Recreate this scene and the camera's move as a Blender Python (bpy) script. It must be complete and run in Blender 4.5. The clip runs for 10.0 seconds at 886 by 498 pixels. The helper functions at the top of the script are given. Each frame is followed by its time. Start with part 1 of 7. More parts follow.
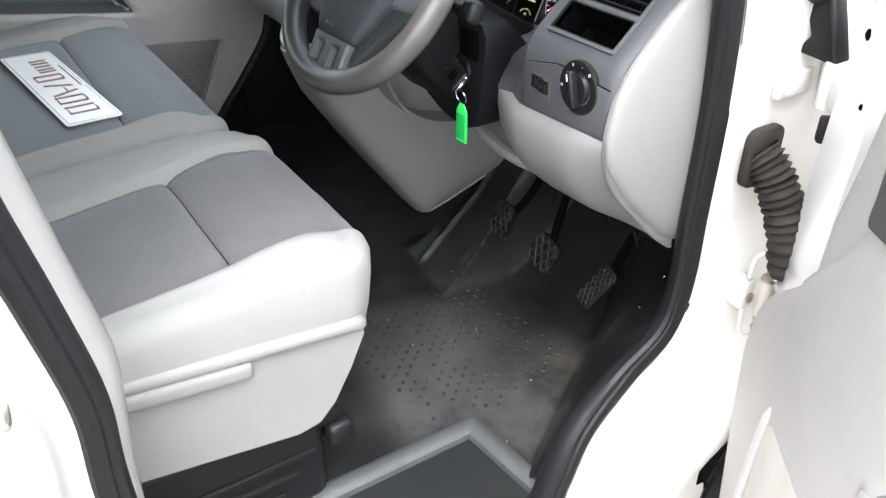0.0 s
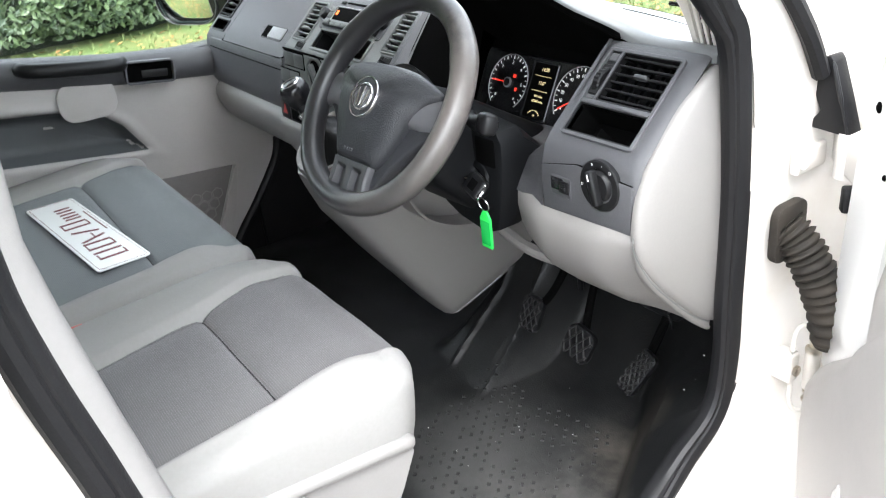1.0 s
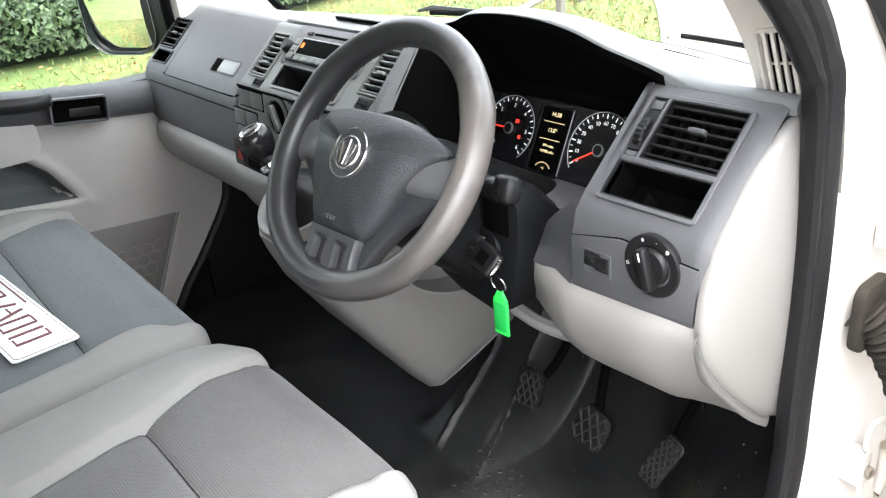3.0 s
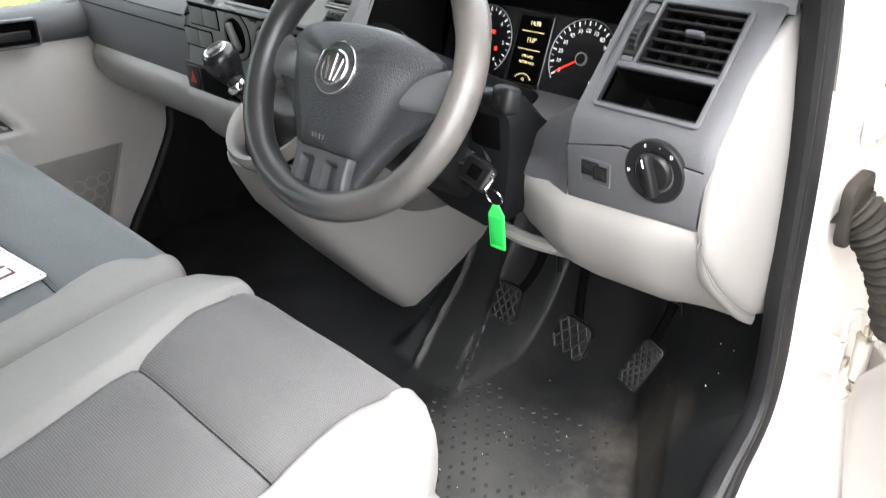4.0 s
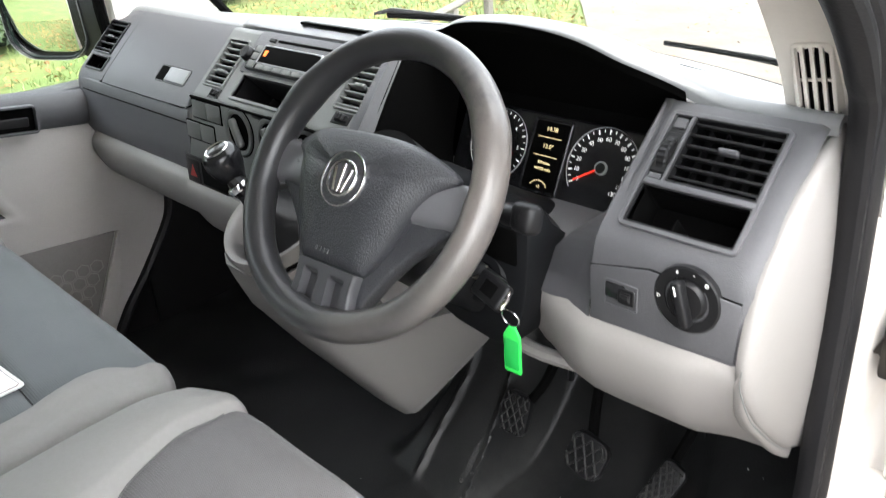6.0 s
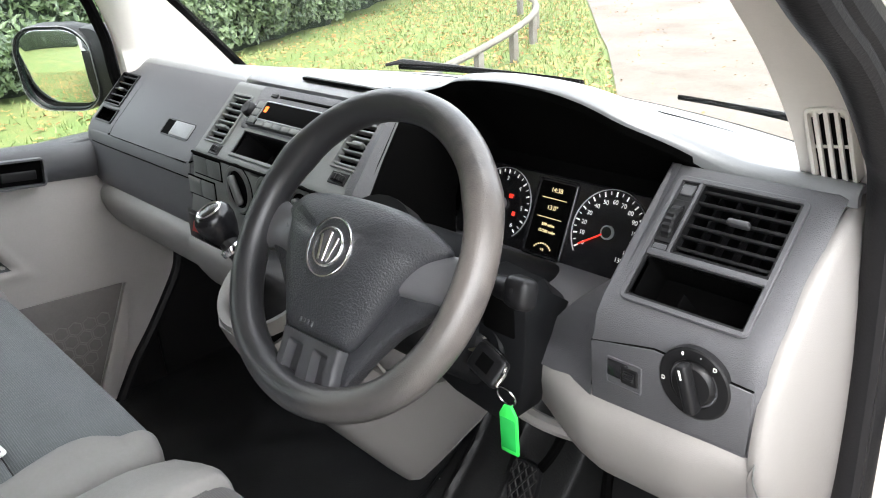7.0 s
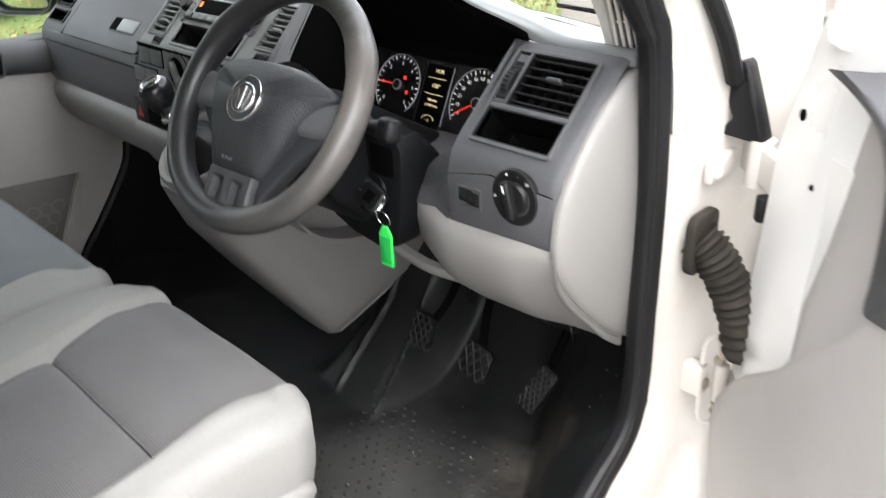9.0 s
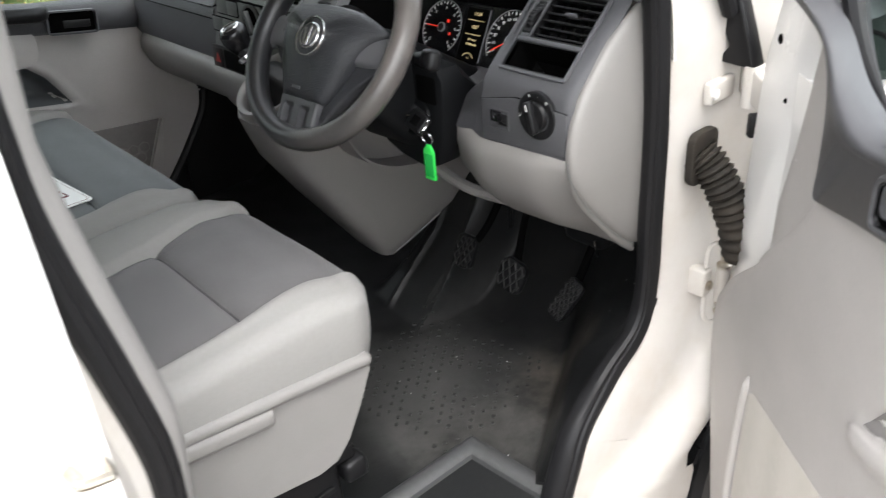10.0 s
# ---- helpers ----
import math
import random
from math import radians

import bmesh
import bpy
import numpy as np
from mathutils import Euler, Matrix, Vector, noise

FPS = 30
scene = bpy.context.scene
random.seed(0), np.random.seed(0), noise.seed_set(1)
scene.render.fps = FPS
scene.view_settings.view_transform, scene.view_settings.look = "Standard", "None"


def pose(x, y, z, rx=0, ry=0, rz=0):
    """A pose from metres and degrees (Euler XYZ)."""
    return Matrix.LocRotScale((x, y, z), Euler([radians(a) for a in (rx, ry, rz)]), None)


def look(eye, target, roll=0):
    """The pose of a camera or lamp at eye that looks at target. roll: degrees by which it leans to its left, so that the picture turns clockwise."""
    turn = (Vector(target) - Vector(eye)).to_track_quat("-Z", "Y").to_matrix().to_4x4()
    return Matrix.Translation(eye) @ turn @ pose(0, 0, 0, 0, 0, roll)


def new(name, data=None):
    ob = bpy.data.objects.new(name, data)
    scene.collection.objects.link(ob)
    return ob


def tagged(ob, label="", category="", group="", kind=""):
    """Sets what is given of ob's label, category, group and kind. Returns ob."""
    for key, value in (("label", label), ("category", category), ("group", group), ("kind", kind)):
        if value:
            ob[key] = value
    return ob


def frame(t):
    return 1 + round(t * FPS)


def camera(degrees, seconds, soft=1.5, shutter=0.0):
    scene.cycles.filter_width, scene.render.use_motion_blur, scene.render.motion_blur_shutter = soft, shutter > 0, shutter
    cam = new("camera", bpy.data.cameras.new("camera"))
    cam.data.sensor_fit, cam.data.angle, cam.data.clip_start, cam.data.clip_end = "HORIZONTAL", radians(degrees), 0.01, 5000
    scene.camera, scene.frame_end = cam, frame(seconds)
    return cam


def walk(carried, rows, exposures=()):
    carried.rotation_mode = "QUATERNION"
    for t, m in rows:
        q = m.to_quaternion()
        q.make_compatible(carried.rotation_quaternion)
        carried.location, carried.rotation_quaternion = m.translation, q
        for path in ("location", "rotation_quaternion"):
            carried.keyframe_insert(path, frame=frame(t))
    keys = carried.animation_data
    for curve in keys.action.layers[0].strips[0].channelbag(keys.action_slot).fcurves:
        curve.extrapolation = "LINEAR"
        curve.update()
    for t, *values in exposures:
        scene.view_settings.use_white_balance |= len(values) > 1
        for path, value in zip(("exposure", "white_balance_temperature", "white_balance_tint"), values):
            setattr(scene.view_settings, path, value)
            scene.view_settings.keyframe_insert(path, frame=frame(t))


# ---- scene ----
cam = camera(57.9, 10.0, soft=1.05, shutter=0.4)
EXPO = [(0.0, 3.28, 6200, 9), (1.0, 3.38, 6250, 9), (2.0, 3.4, 6300, 9), (3.5, 3.75, 6450, 10), (4.5, 3.8, 6500, 10), (6.0, 3.48, 6500, 10), (7.5, 3.32, 6500, 11), (8.5, 3.25, 6500, 10), (9.0, 3.0, 6500, 10), (9.5, 2.72, 6500, 10), (10.0, 2.58, 6500, 10)]
PATH = [
    (0, (1.525, 0.027, 1.677), (0.120, 0.953, 0.597), 0.4),
    (0.5, (1.529, 0.045, 1.692), (0.054, 0.947, 0.687), -3.5),
    (1, (1.496, 0.009, 1.716), (-0.008, 0.975, 0.819), -6.3),
    (1.5, (1.439, -0.017, 1.708), (-0.036, 1.003, 0.823), -7.3),
    (2, (1.347, 0.057, 1.694), (-0.099, 1.129, 0.821), -5.9),
    (2.2, (1.332, 0.093, 1.685), (-0.134, 1.172, 0.857), -5.3),
    (3.3, (1.214, 0.085, 1.697), (-0.178, 1.202, 0.795), -5.3),
    (3.5, (1.204, 0.069, 1.697), (-0.148, 1.204, 0.757), -5.4),
    (4, (1.176, 0.032, 1.686), (-0.081, 1.188, 0.644), -5.4),
    (4.5, (1.157, 0.007, 1.680), (-0.044, 1.162, 0.574), -5.3),
    (5, (1.153, -0.001, 1.685), (-0.048, 1.169, 0.594), -5.4),
    (5.5, (1.137, 0.020, 1.694), (-0.110, 1.246, 0.724), -4.5),
    (6, (1.099, 0.085, 1.700), (-0.206, 1.317, 0.819), -4.0),
    (6.2, (1.086, 0.111, 1.702), (-0.244, 1.339, 0.852), -4.0),
    (7.3, (1.083, 0.161, 1.708), (-0.300, 1.374, 0.923), -4.6),
    (7.5, (1.087, 0.155, 1.708), (-0.292, 1.368, 0.917), -4.7),
    (8, (1.119, 0.109, 1.706), (-0.214, 1.357, 0.890), -4.6),
    (8.5, (1.187, 0.050, 1.690), (-0.061, 1.344, 0.814), -4.2),
    (9, (1.360, 0.028, 1.686), (0.089, 1.273, 0.772), -2.4),
    (9.2, (1.449, 0.031, 1.690), (0.150, 1.226, 0.749), -1.9),
    (9.5, (1.543, 0.006, 1.690), (0.212, 1.156, 0.736), -2.5),
    (9.7, (1.563, -0.027, 1.696), (0.225, 1.102, 0.731), -3.3),
    (10, (1.543, -0.103, 1.703), (0.201, 1.008, 0.721), -4.5),
]
walk(cam, [(t, look(eye, target, roll)) for t, eye, target, roll in PATH], EXPO)

# ---------------------------------------------------------------- light
SUN_EL, SUN_AZ = 66.0, 120.0
world = bpy.data.worlds.new("overcast")
scene.world = world
world.use_nodes = True
wn, wl = world.node_tree.nodes, world.node_tree.links
sky = wn.new("ShaderNodeTexSky")
sky.sky_type, sky.sun_disc = "NISHITA", False
sky.sun_elevation, sky.sun_rotation = radians(SUN_EL), radians(SUN_AZ)
sky.air_density, sky.dust_density, sky.ozone_density = 1.0, 3.0, 1.0
pale = wn.new("ShaderNodeHueSaturation")
pale.inputs["Saturation"].default_value = 0.18
wl.new(sky.outputs[0], pale.inputs["Color"])
wl.new(pale.outputs[0], wn["Background"].inputs["Color"])
wn["Background"].inputs["Strength"].default_value = 0.15
sun = new("sun", bpy.data.lights.new("sun", "SUN"))
sun.data.energy, sun.data.angle, sun.data.color = 0.30, radians(60), (1.0, 0.97, 0.92)
az, el = radians(SUN_AZ), radians(SUN_EL)
sun.matrix_basis = look((0, 0, 8), Vector((0, 0, 8)) - Vector((math.sin(az) * math.cos(el), math.cos(az) * math.cos(el), math.sin(el))))


# ---------------------------------------------------------------- materials
def material(name, base, rough=0.5, metal=0.0, vary=0.12, scale=40.0, bump=0.0, bump_scale=None, stain=0.0, stain_scale=3.0,
             stain_color=None, coat=0.0, rough_vary=0.08, spec=0.5, random_tone=0.0, patches=()):
    """Principled surface with a fine grain, a broad stain layer and a bump."""
    m = bpy.data.materials.new(name)
    m.use_nodes = True
    n, l = m.node_tree.nodes, m.node_tree.links
    p = n["Principled BSDF"]
    p.inputs["Metallic"].default_value = metal
    p.inputs["Coat Weight"].default_value = coat
    p.inputs["Specular IOR Level"].default_value = spec
    tc = n.new("ShaderNodeTexCoord")
    geo = n.new("ShaderNodeNewGeometry")
    fine = n.new("ShaderNodeTexNoise")
    fine.inputs["Scale"].default_value, fine.inputs["Detail"].default_value = scale, 6
    l.new(geo.outputs["Position"], fine.inputs["Vector"])
    broad = n.new("ShaderNodeTexNoise")
    broad.inputs["Scale"].default_value, broad.inputs["Detail"].default_value = stain_scale, 5
    broad.inputs["Roughness"].default_value = 0.65
    l.new(geo.outputs["Position"], broad.inputs["Vector"])
    ramp = n.new("ShaderNodeMapRange")
    ramp.inputs["To Min"].default_value, ramp.inputs["To Max"].default_value = 1 - vary, 1 + vary
    l.new(fine.outputs["Fac"], ramp.inputs["Value"])
    mul = n.new("ShaderNodeMix")
    mul.data_type, mul.blend_type = "RGBA", "MULTIPLY"
    mul.inputs["Factor"].default_value = 1.0
    mul.inputs["A"].default_value = (*base, 1)
    l.new(ramp.outputs["Result"], mul.inputs["B"])
    out = mul.outputs["Result"]
    if stain > 0:
        edge = n.new("ShaderNodeMapRange")
        edge.inputs["From Min"].default_value, edge.inputs["From Max"].default_value = 0.45, 0.72
        edge.inputs["To Max"].default_value = stain
        l.new(broad.outputs["Fac"], edge.inputs["Value"])
        mix = n.new("ShaderNodeMix")
        mix.data_type = "RGBA"
        l.new(edge.outputs["Result"], mix.inputs["Factor"])
        l.new(out, mix.inputs["A"])
        mix.inputs["B"].default_value = (*(stain_color or [c * 0.6 for c in base]), 1)
        out = mix.outputs["Result"]
    for patch in patches:
        # a paler area (dust, painted light) round a centre, broken up by the broad noise
        far = n.new("ShaderNodeVectorMath")
        far.operation = "DISTANCE"
        far.inputs[1].default_value = patch[0]
        l.new(geo.outputs["Position"], far.inputs[0])
        add = n.new("ShaderNodeMath")
        add.operation = "MULTIPLY_ADD"
        add.inputs[1].default_value = -0.5
        l.new(broad.outputs["Fac"], add.inputs[0])
        l.new(far.outputs["Value"], add.inputs[2])
        fade = n.new("ShaderNodeMapRange")
        fade.interpolation_type = "SMOOTHSTEP"
        fade.inputs["From Min"].default_value, fade.inputs["From Max"].default_value = -0.25, patch[1] - 0.25
        fade.inputs["To Min"].default_value, fade.inputs["To Max"].default_value = 0.8, 0.0
        l.new(add.outputs[0], fade.inputs["Value"])
        patched = n.new("ShaderNodeMix")
        patched.data_type = "RGBA"
        l.new(fade.outputs["Result"], patched.inputs["Factor"])
        l.new(out, patched.inputs["A"])
        patched.inputs["B"].default_value = (*patch[2], 1)
        out = patched.outputs["Result"]
    if random_tone > 0:
        info = n.new("ShaderNodeObjectInfo")
        tone = n.new("ShaderNodeMapRange")
        tone.inputs["To Min"].default_value, tone.inputs["To Max"].default_value = 1 - random_tone, 1 + random_tone
        l.new(info.outputs["Random"], tone.inputs["Value"])
        m2 = n.new("ShaderNodeMix")
        m2.data_type, m2.blend_type = "RGBA", "MULTIPLY"
        m2.inputs["Factor"].default_value = 1.0
        l.new(out, m2.inputs["A"])
        l.new(tone.outputs["Result"], m2.inputs["B"])
        out = m2.outputs["Result"]
    l.new(out, p.inputs["Base Color"])
    rr = n.new("ShaderNodeMapRange")
    rr.inputs["To Min"].default_value, rr.inputs["To Max"].default_value = max(0.02, rough - rough_vary), min(1, rough + rough_vary)
    l.new(broad.outputs["Fac"], rr.inputs["Value"])
    l.new(rr.outputs["Result"], p.inputs["Roughness"])
    if bump > 0:
        grain = n.new("ShaderNodeTexNoise")
        grain.inputs["Scale"].default_value, grain.inputs["Detail"].default_value = bump_scale or scale * 4, 4
        l.new(geo.outputs["Position"], grain.inputs["Vector"])
        b = n.new("ShaderNodeBump")
        b.inputs["Strength"].default_value, b.inputs["Distance"].default_value = bump, 0.002
        l.new(grain.outputs["Fac"], b.inputs["Height"])
        l.new(b.outputs["Normal"], p.inputs["Normal"])
    return m


def weave(name, base, thread, pitch=0.0032, rough=0.9):
    """Woven cloth: crossing threads in colour and relief."""
    m = material(name, base, rough, vary=0.10, scale=120, stain=0.25, stain_scale=6)
    n, l = m.node_tree.nodes, m.node_tree.links
    p = n["Principled BSDF"]
    geo = n.new("ShaderNodeNewGeometry")
    waves = []
    for axis in ("X", "Y"):
        w = n.new("ShaderNodeTexWave")
        w.bands_direction = axis
        w.inputs["Scale"].default_value = 1 / pitch / 6.28 * 2
        w.inputs["Distortion"].default_value = 0.4
        l.new(geo.outputs["Position"], w.inputs["Vector"])
        waves.append(w)
    mx = n.new("ShaderNodeMath")
    mx.operation = "MULTIPLY"
    l.new(waves[0].outputs["Fac"], mx.inputs[0])
    l.new(waves[1].outputs["Fac"], mx.inputs[1])
    old = p.inputs["Base Color"].links[0].from_socket
    mix = n.new("ShaderNodeMix")
    mix.data_type = "RGBA"
    l.new(mx.outputs[0], mix.inputs["Factor"])
    l.new(old, mix.inputs["A"])
    mix.inputs["B"].default_value = (*thread, 1)
    l.new(mix.outputs["Result"], p.inputs["Base Color"])
    b = n.new("ShaderNodeBump")
    b.inputs["Strength"].default_value, b.inputs["Distance"].default_value = 0.5, 0.001
    l.new(mx.outputs[0], b.inputs["Height"])
    l.new(b.outputs["Normal"], p.inputs["Normal"])
    p.inputs["Sheen Weight"].default_value = 0.15
    return m


def glow(name, color, strength):
    m = bpy.data.materials.new(name)
    m.use_nodes = True
    p = m.node_tree.nodes["Principled BSDF"]
    p.inputs["Base Color"].default_value = (*color, 1)
    p.inputs["Emission Color"].default_value = (*color, 1)
    p.inputs["Emission Strength"].default_value = strength
    return m


def pane(name, tint=(0.93, 0.96, 0.95)):
    """Thin window glass: clear, with a Fresnel gloss."""
    m = bpy.data.materials.new(name)
    m.use_nodes = True
    n, l = m.node_tree.nodes, m.node_tree.links
    n.remove(n["Principled BSDF"])
    clear, gloss, mix, fr = (n.new(k) for k in ("ShaderNodeBsdfTransparent", "ShaderNodeBsdfGlossy", "ShaderNodeMixShader", "ShaderNodeLayerWeight"))
    clear.inputs["Color"].default_value = (*tint, 1)
    gloss.inputs["Roughness"].default_value = 0.02
    fr.inputs["Blend"].default_value = 0.5
    power, scaled = n.new("ShaderNodeMath"), n.new("ShaderNodeMath")
    power.operation, power.inputs[1].default_value = "POWER", 5.0
    scaled.operation, scaled.inputs[1].default_value, scaled.inputs[2].default_value = "MULTIPLY_ADD", 0.14, 0.015
    l.new(fr.outputs["Facing"], power.inputs[0])
    l.new(power.outputs[0], scaled.inputs[0])
    l.new(scaled.outputs[0], mix.inputs[0])
    l.new(clear.outputs[0], mix.inputs[1])
    l.new(gloss.outputs[0], mix.inputs[2])
    l.new(mix.outputs[0], n["Material Output"].inputs["Surface"])
    return m


DARK = material("dash_dark_grey", (0.07167, 0.07167, 0.07718), 0.46, vary=0.12, scale=300, bump=0.5, bump_scale=800, stain=0.15, stain_scale=5, stain_color=(0.09371, 0.09647, 0.1006))
# paler than the dash face: sky glare and dust are put into the base
TOPM = material("dash_top_grey", (0.174, 0.1798, 0.1856), 0.30, vary=0.08, scale=300, bump=0.2, bump_scale=700, stain=0.2, stain_scale=6, stain_color=(0.116, 0.116, 0.116))
STACK = material("stack_grey", (0.1301, 0.1367, 0.1334), 0.45, vary=0.08, scale=300, bump=0.2, bump_scale=900)
LIGHT = material("trim_light_grey", (0.2159, 0.2053, 0.197), 0.5, vary=0.05, scale=250, bump=0.2, bump_scale=800, stain=0.2, stain_scale=4, stain_color=(0.1958, 0.184, 0.1744))
BEIGE = material("pillar_beige", (0.70, 0.67, 0.62), 0.55, vary=0.04, scale=200, bump=0.15, bump_scale=700, stain=0.15)
DOORG = material("door_card_grey", (0.435, 0.4132, 0.3944), 0.55, vary=0.05, scale=250, bump=0.25, bump_scale=800, stain=0.2, stain_scale=3)
BLACK = material("black_plastic", (0.0087, 0.0087, 0.009425), 0.38, vary=0.15, scale=200, bump=0.15, bump_scale=700, stain=0.2, stain_color=(0.01595, 0.01595, 0.01595), spec=0.25)
# near-black for joints and rubber, and for shade painted into hollows and beside keys
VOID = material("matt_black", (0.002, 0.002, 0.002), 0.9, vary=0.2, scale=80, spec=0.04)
# black tinted green: the reflected greenery is put into the base colour
MIRRORB = material("mirror_black_green_cast", (0.010, 0.016, 0.014), 0.30, vary=0.15, scale=200, spec=0.12)
GLOSSB = material("gloss_black", (0.0116, 0.0116, 0.01305), 0.22, vary=0.1, scale=60)
# base near black for the footwell's shade; patches hold dust and painted daylight
RUBBER = material("floor_rubber", (0.0087, 0.009135, 0.00957), 0.42, vary=0.3, scale=60, bump=0.35, bump_scale=260, stain=0.7, stain_scale=4.0, stain_color=(0.0203, 0.0203, 0.02001), spec=0.3, rough_vary=0.15, patches=(((0.44, 0.74, 0.58), 0.34, (0.075, 0.075, 0.073)), ((0.66, 0.93, 0.66), 0.17, (0.105, 0.092, 0.077)), ((0.62, 0.72, 0.58), 0.20, (0.095, 0.092, 0.087))))
SEAL = material("seal_rubber", (0.0105, 0.0105, 0.0115), 0.45, vary=0.15, scale=90, bump=0.2, stain=0.3, stain_color=(0.017, 0.016, 0.016), spec=0.22)
GAITER = material("dusty_rubber", (0.021, 0.018, 0.015), 0.75, vary=0.25, scale=80, bump=0.3, stain=0.6, stain_scale=14, stain_color=(0.058, 0.046, 0.034), spec=0.3)
WHITE = material("white_paint", (0.84, 0.83, 0.81), 0.3, vary=0.02, scale=30, coat=0.5, stain=0.12, stain_scale=5, stain_color=(0.66, 0.60, 0.52))
# the body white again, darkened and warmed to carry the jamb's cream shading
JAMB = material("shaded_jamb_paint", (0.5704, 0.5428, 0.506), 0.38, vary=0.03, scale=40, coat=0.3, stain=0.35, stain_scale=7, stain_color=(0.46, 0.3864, 0.3036))
CHROME = material("chrome", (0.75, 0.75, 0.76), 0.12, metal=1.0, vary=0.03, scale=60)
STEEL = material("zinc_steel", (0.55, 0.52, 0.45), 0.35, metal=1.0, vary=0.15, scale=90, stain=0.5, stain_scale=30, stain_color=(0.30, 0.18, 0.09))
# the rim's patches paint the sky sheen on its right side, with some wear
WHEELM = material("wheel_rim_vinyl_sheen", (0.028, 0.028, 0.030), 0.31, vary=0.12, scale=150, bump=0.2, bump_scale=600, spec=0.65, stain=0.2, stain_scale=9, stain_color=(0.046, 0.042, 0.039), rough_vary=0.03, patches=(((0.60, 0.65, 1.42), 0.20, (0.165, 0.145, 0.133)), ((0.54, 0.54, 1.24), 0.14, (0.075, 0.070, 0.066))))
PADM = material("wheel_pad_vinyl", (0.038, 0.0395, 0.044), 0.36, vary=0.15, scale=200, bump=0.7, bump_scale=420)
SPOKEM = material("spoke_grey", (0.04785, 0.04785, 0.0522), 0.34, vary=0.08, scale=200, bump=0.15, bump_scale=700)
SPOKELIT = material("spoke_highlight_grey", (0.1232, 0.1232, 0.1305), 0.30, vary=0.06, scale=200, bump=0.1, bump_scale=700, stain=0.3, stain_scale=12, stain_color=(0.087, 0.087, 0.09135))
SPEAKER = material("speaker_cloth_pocket_shade", (0.1794, 0.1686, 0.161), 0.8, vary=0.12, scale=200, stain=0.3, stain_scale=9)
POCKETM = material("pocket_shade_grey", (0.0841, 0.0899, 0.0928), 0.6, vary=0.06, scale=200, bump=0.2, stain=0.2)
GREEND = material("green_tag_insert", (0.015, 0.34, 0.06), 0.25, vary=0.06, scale=60)
GREEN = material("green_tag_plastic", (0.03, 0.60, 0.08), 0.35, vary=0.06, scale=60)
RED = material("red_plastic", (0.435, 0.03625, 0.029), 0.4)
ORANGE = glow("orange_display", (1.0, 0.16, 0.02), 0.16)
CLOTHL = material("seat_cloth_light", (0.2642, 0.2565, 0.2486), 0.9, vary=0.07, scale=160, bump=0.35, bump_scale=900, stain=0.25, stain_scale=5, stain_color=(0.2332, 0.2254, 0.2165))
SEATBOX = material("seat_box_grey", (0.2161, 0.2076, 0.2017), 0.5, vary=0.05, scale=250, bump=0.2, bump_scale=800, stain=0.2, stain_scale=4)
CLOTHD = weave("seat_cloth_dark", (0.110, 0.106, 0.107), (0.146, 0.141, 0.142))
CLOTHP = weave("seat_cloth_slate", (0.112, 0.123, 0.127), (0.145, 0.158, 0.162))
GLASS = pane("window_glass")
MIRROR = material("mirror_silver", (0.85, 0.86, 0.86), 0.02, metal=1.0, vary=0.0, rough_vary=0.015)
PLATEW = material("plate_white", (0.82, 0.82, 0.80), 0.35, vary=0.02)
INK = material("dark_red_ink", (0.16, 0.03, 0.035), 0.5)
SILVERP = material("silver_plastic", (0.435, 0.4495, 0.464), 0.36, metal=0.6, vary=0.05)
LENSW = glow("dial_white", (0.8, 0.8, 0.78), 0.06)
AMBER = glow("display_amber", (1.0, 0.80, 0.42), 0.10)
NEEDLE = glow("needle_red", (1.0, 0.04, 0.02), 0.10)
RINGM = material("dial_bright_ring", (0.62, 0.62, 0.63), 0.25, metal=0.2, vary=0.04, scale=80)
# ribs kept extra dark: part of the footwell's shade is in this colour
PEDALR = material("pedal_rubber", (0.009135, 0.009135, 0.009135), 0.5, vary=0.3, scale=120, stain=0.6, stain_scale=25, stain_color=(0.03553, 0.03451, 0.03248))
COLM = material("column_plastic", (0.0062, 0.0066, 0.0074), 0.5, vary=0.12, scale=250, bump=0.12, bump_scale=900, spec=0.14)
WELLM = material("step_rubber", (0.0145, 0.01523, 0.01595), 0.36, vary=0.25, scale=70, bump=0.3, bump_scale=300, stain=0.6, stain_scale=6, stain_color=(0.0319, 0.0319, 0.03045), spec=0.35)
RUBL = material("worn_rubber", (0.0609, 0.06235, 0.0638), 0.5, vary=0.25, scale=90, bump=0.3, bump_scale=300, stain=0.6, stain_scale=9, stain_color=(0.0406, 0.0406, 0.0406))
STUDM = material("stud_rubber", (0.01015, 0.01015, 0.01015), 0.55, vary=0.3, scale=120, stain=0.7, stain_scale=12, stain_color=(0.0435, 0.04205, 0.0406))
HEXM = material("speaker_rib", (0.235, 0.222, 0.213), 0.7, vary=0.1, scale=200)
HEADL = material("headlining", (0.55, 0.53, 0.50), 0.95, vary=0.06, scale=200, bump=0.2, stain=0.1)


# ---------------------------------------------------------------- mesh helpers
def thing(name, at=(0, 0, 0), label="", category="", group="", kind="", m=None):
    ob = new(name)
    ob.empty_display_size = 0.05
    ob.matrix_basis = m or Matrix.Translation(at)
    ob["local"] = 1 if m else 0
    return tagged(ob, label, category, group, kind)


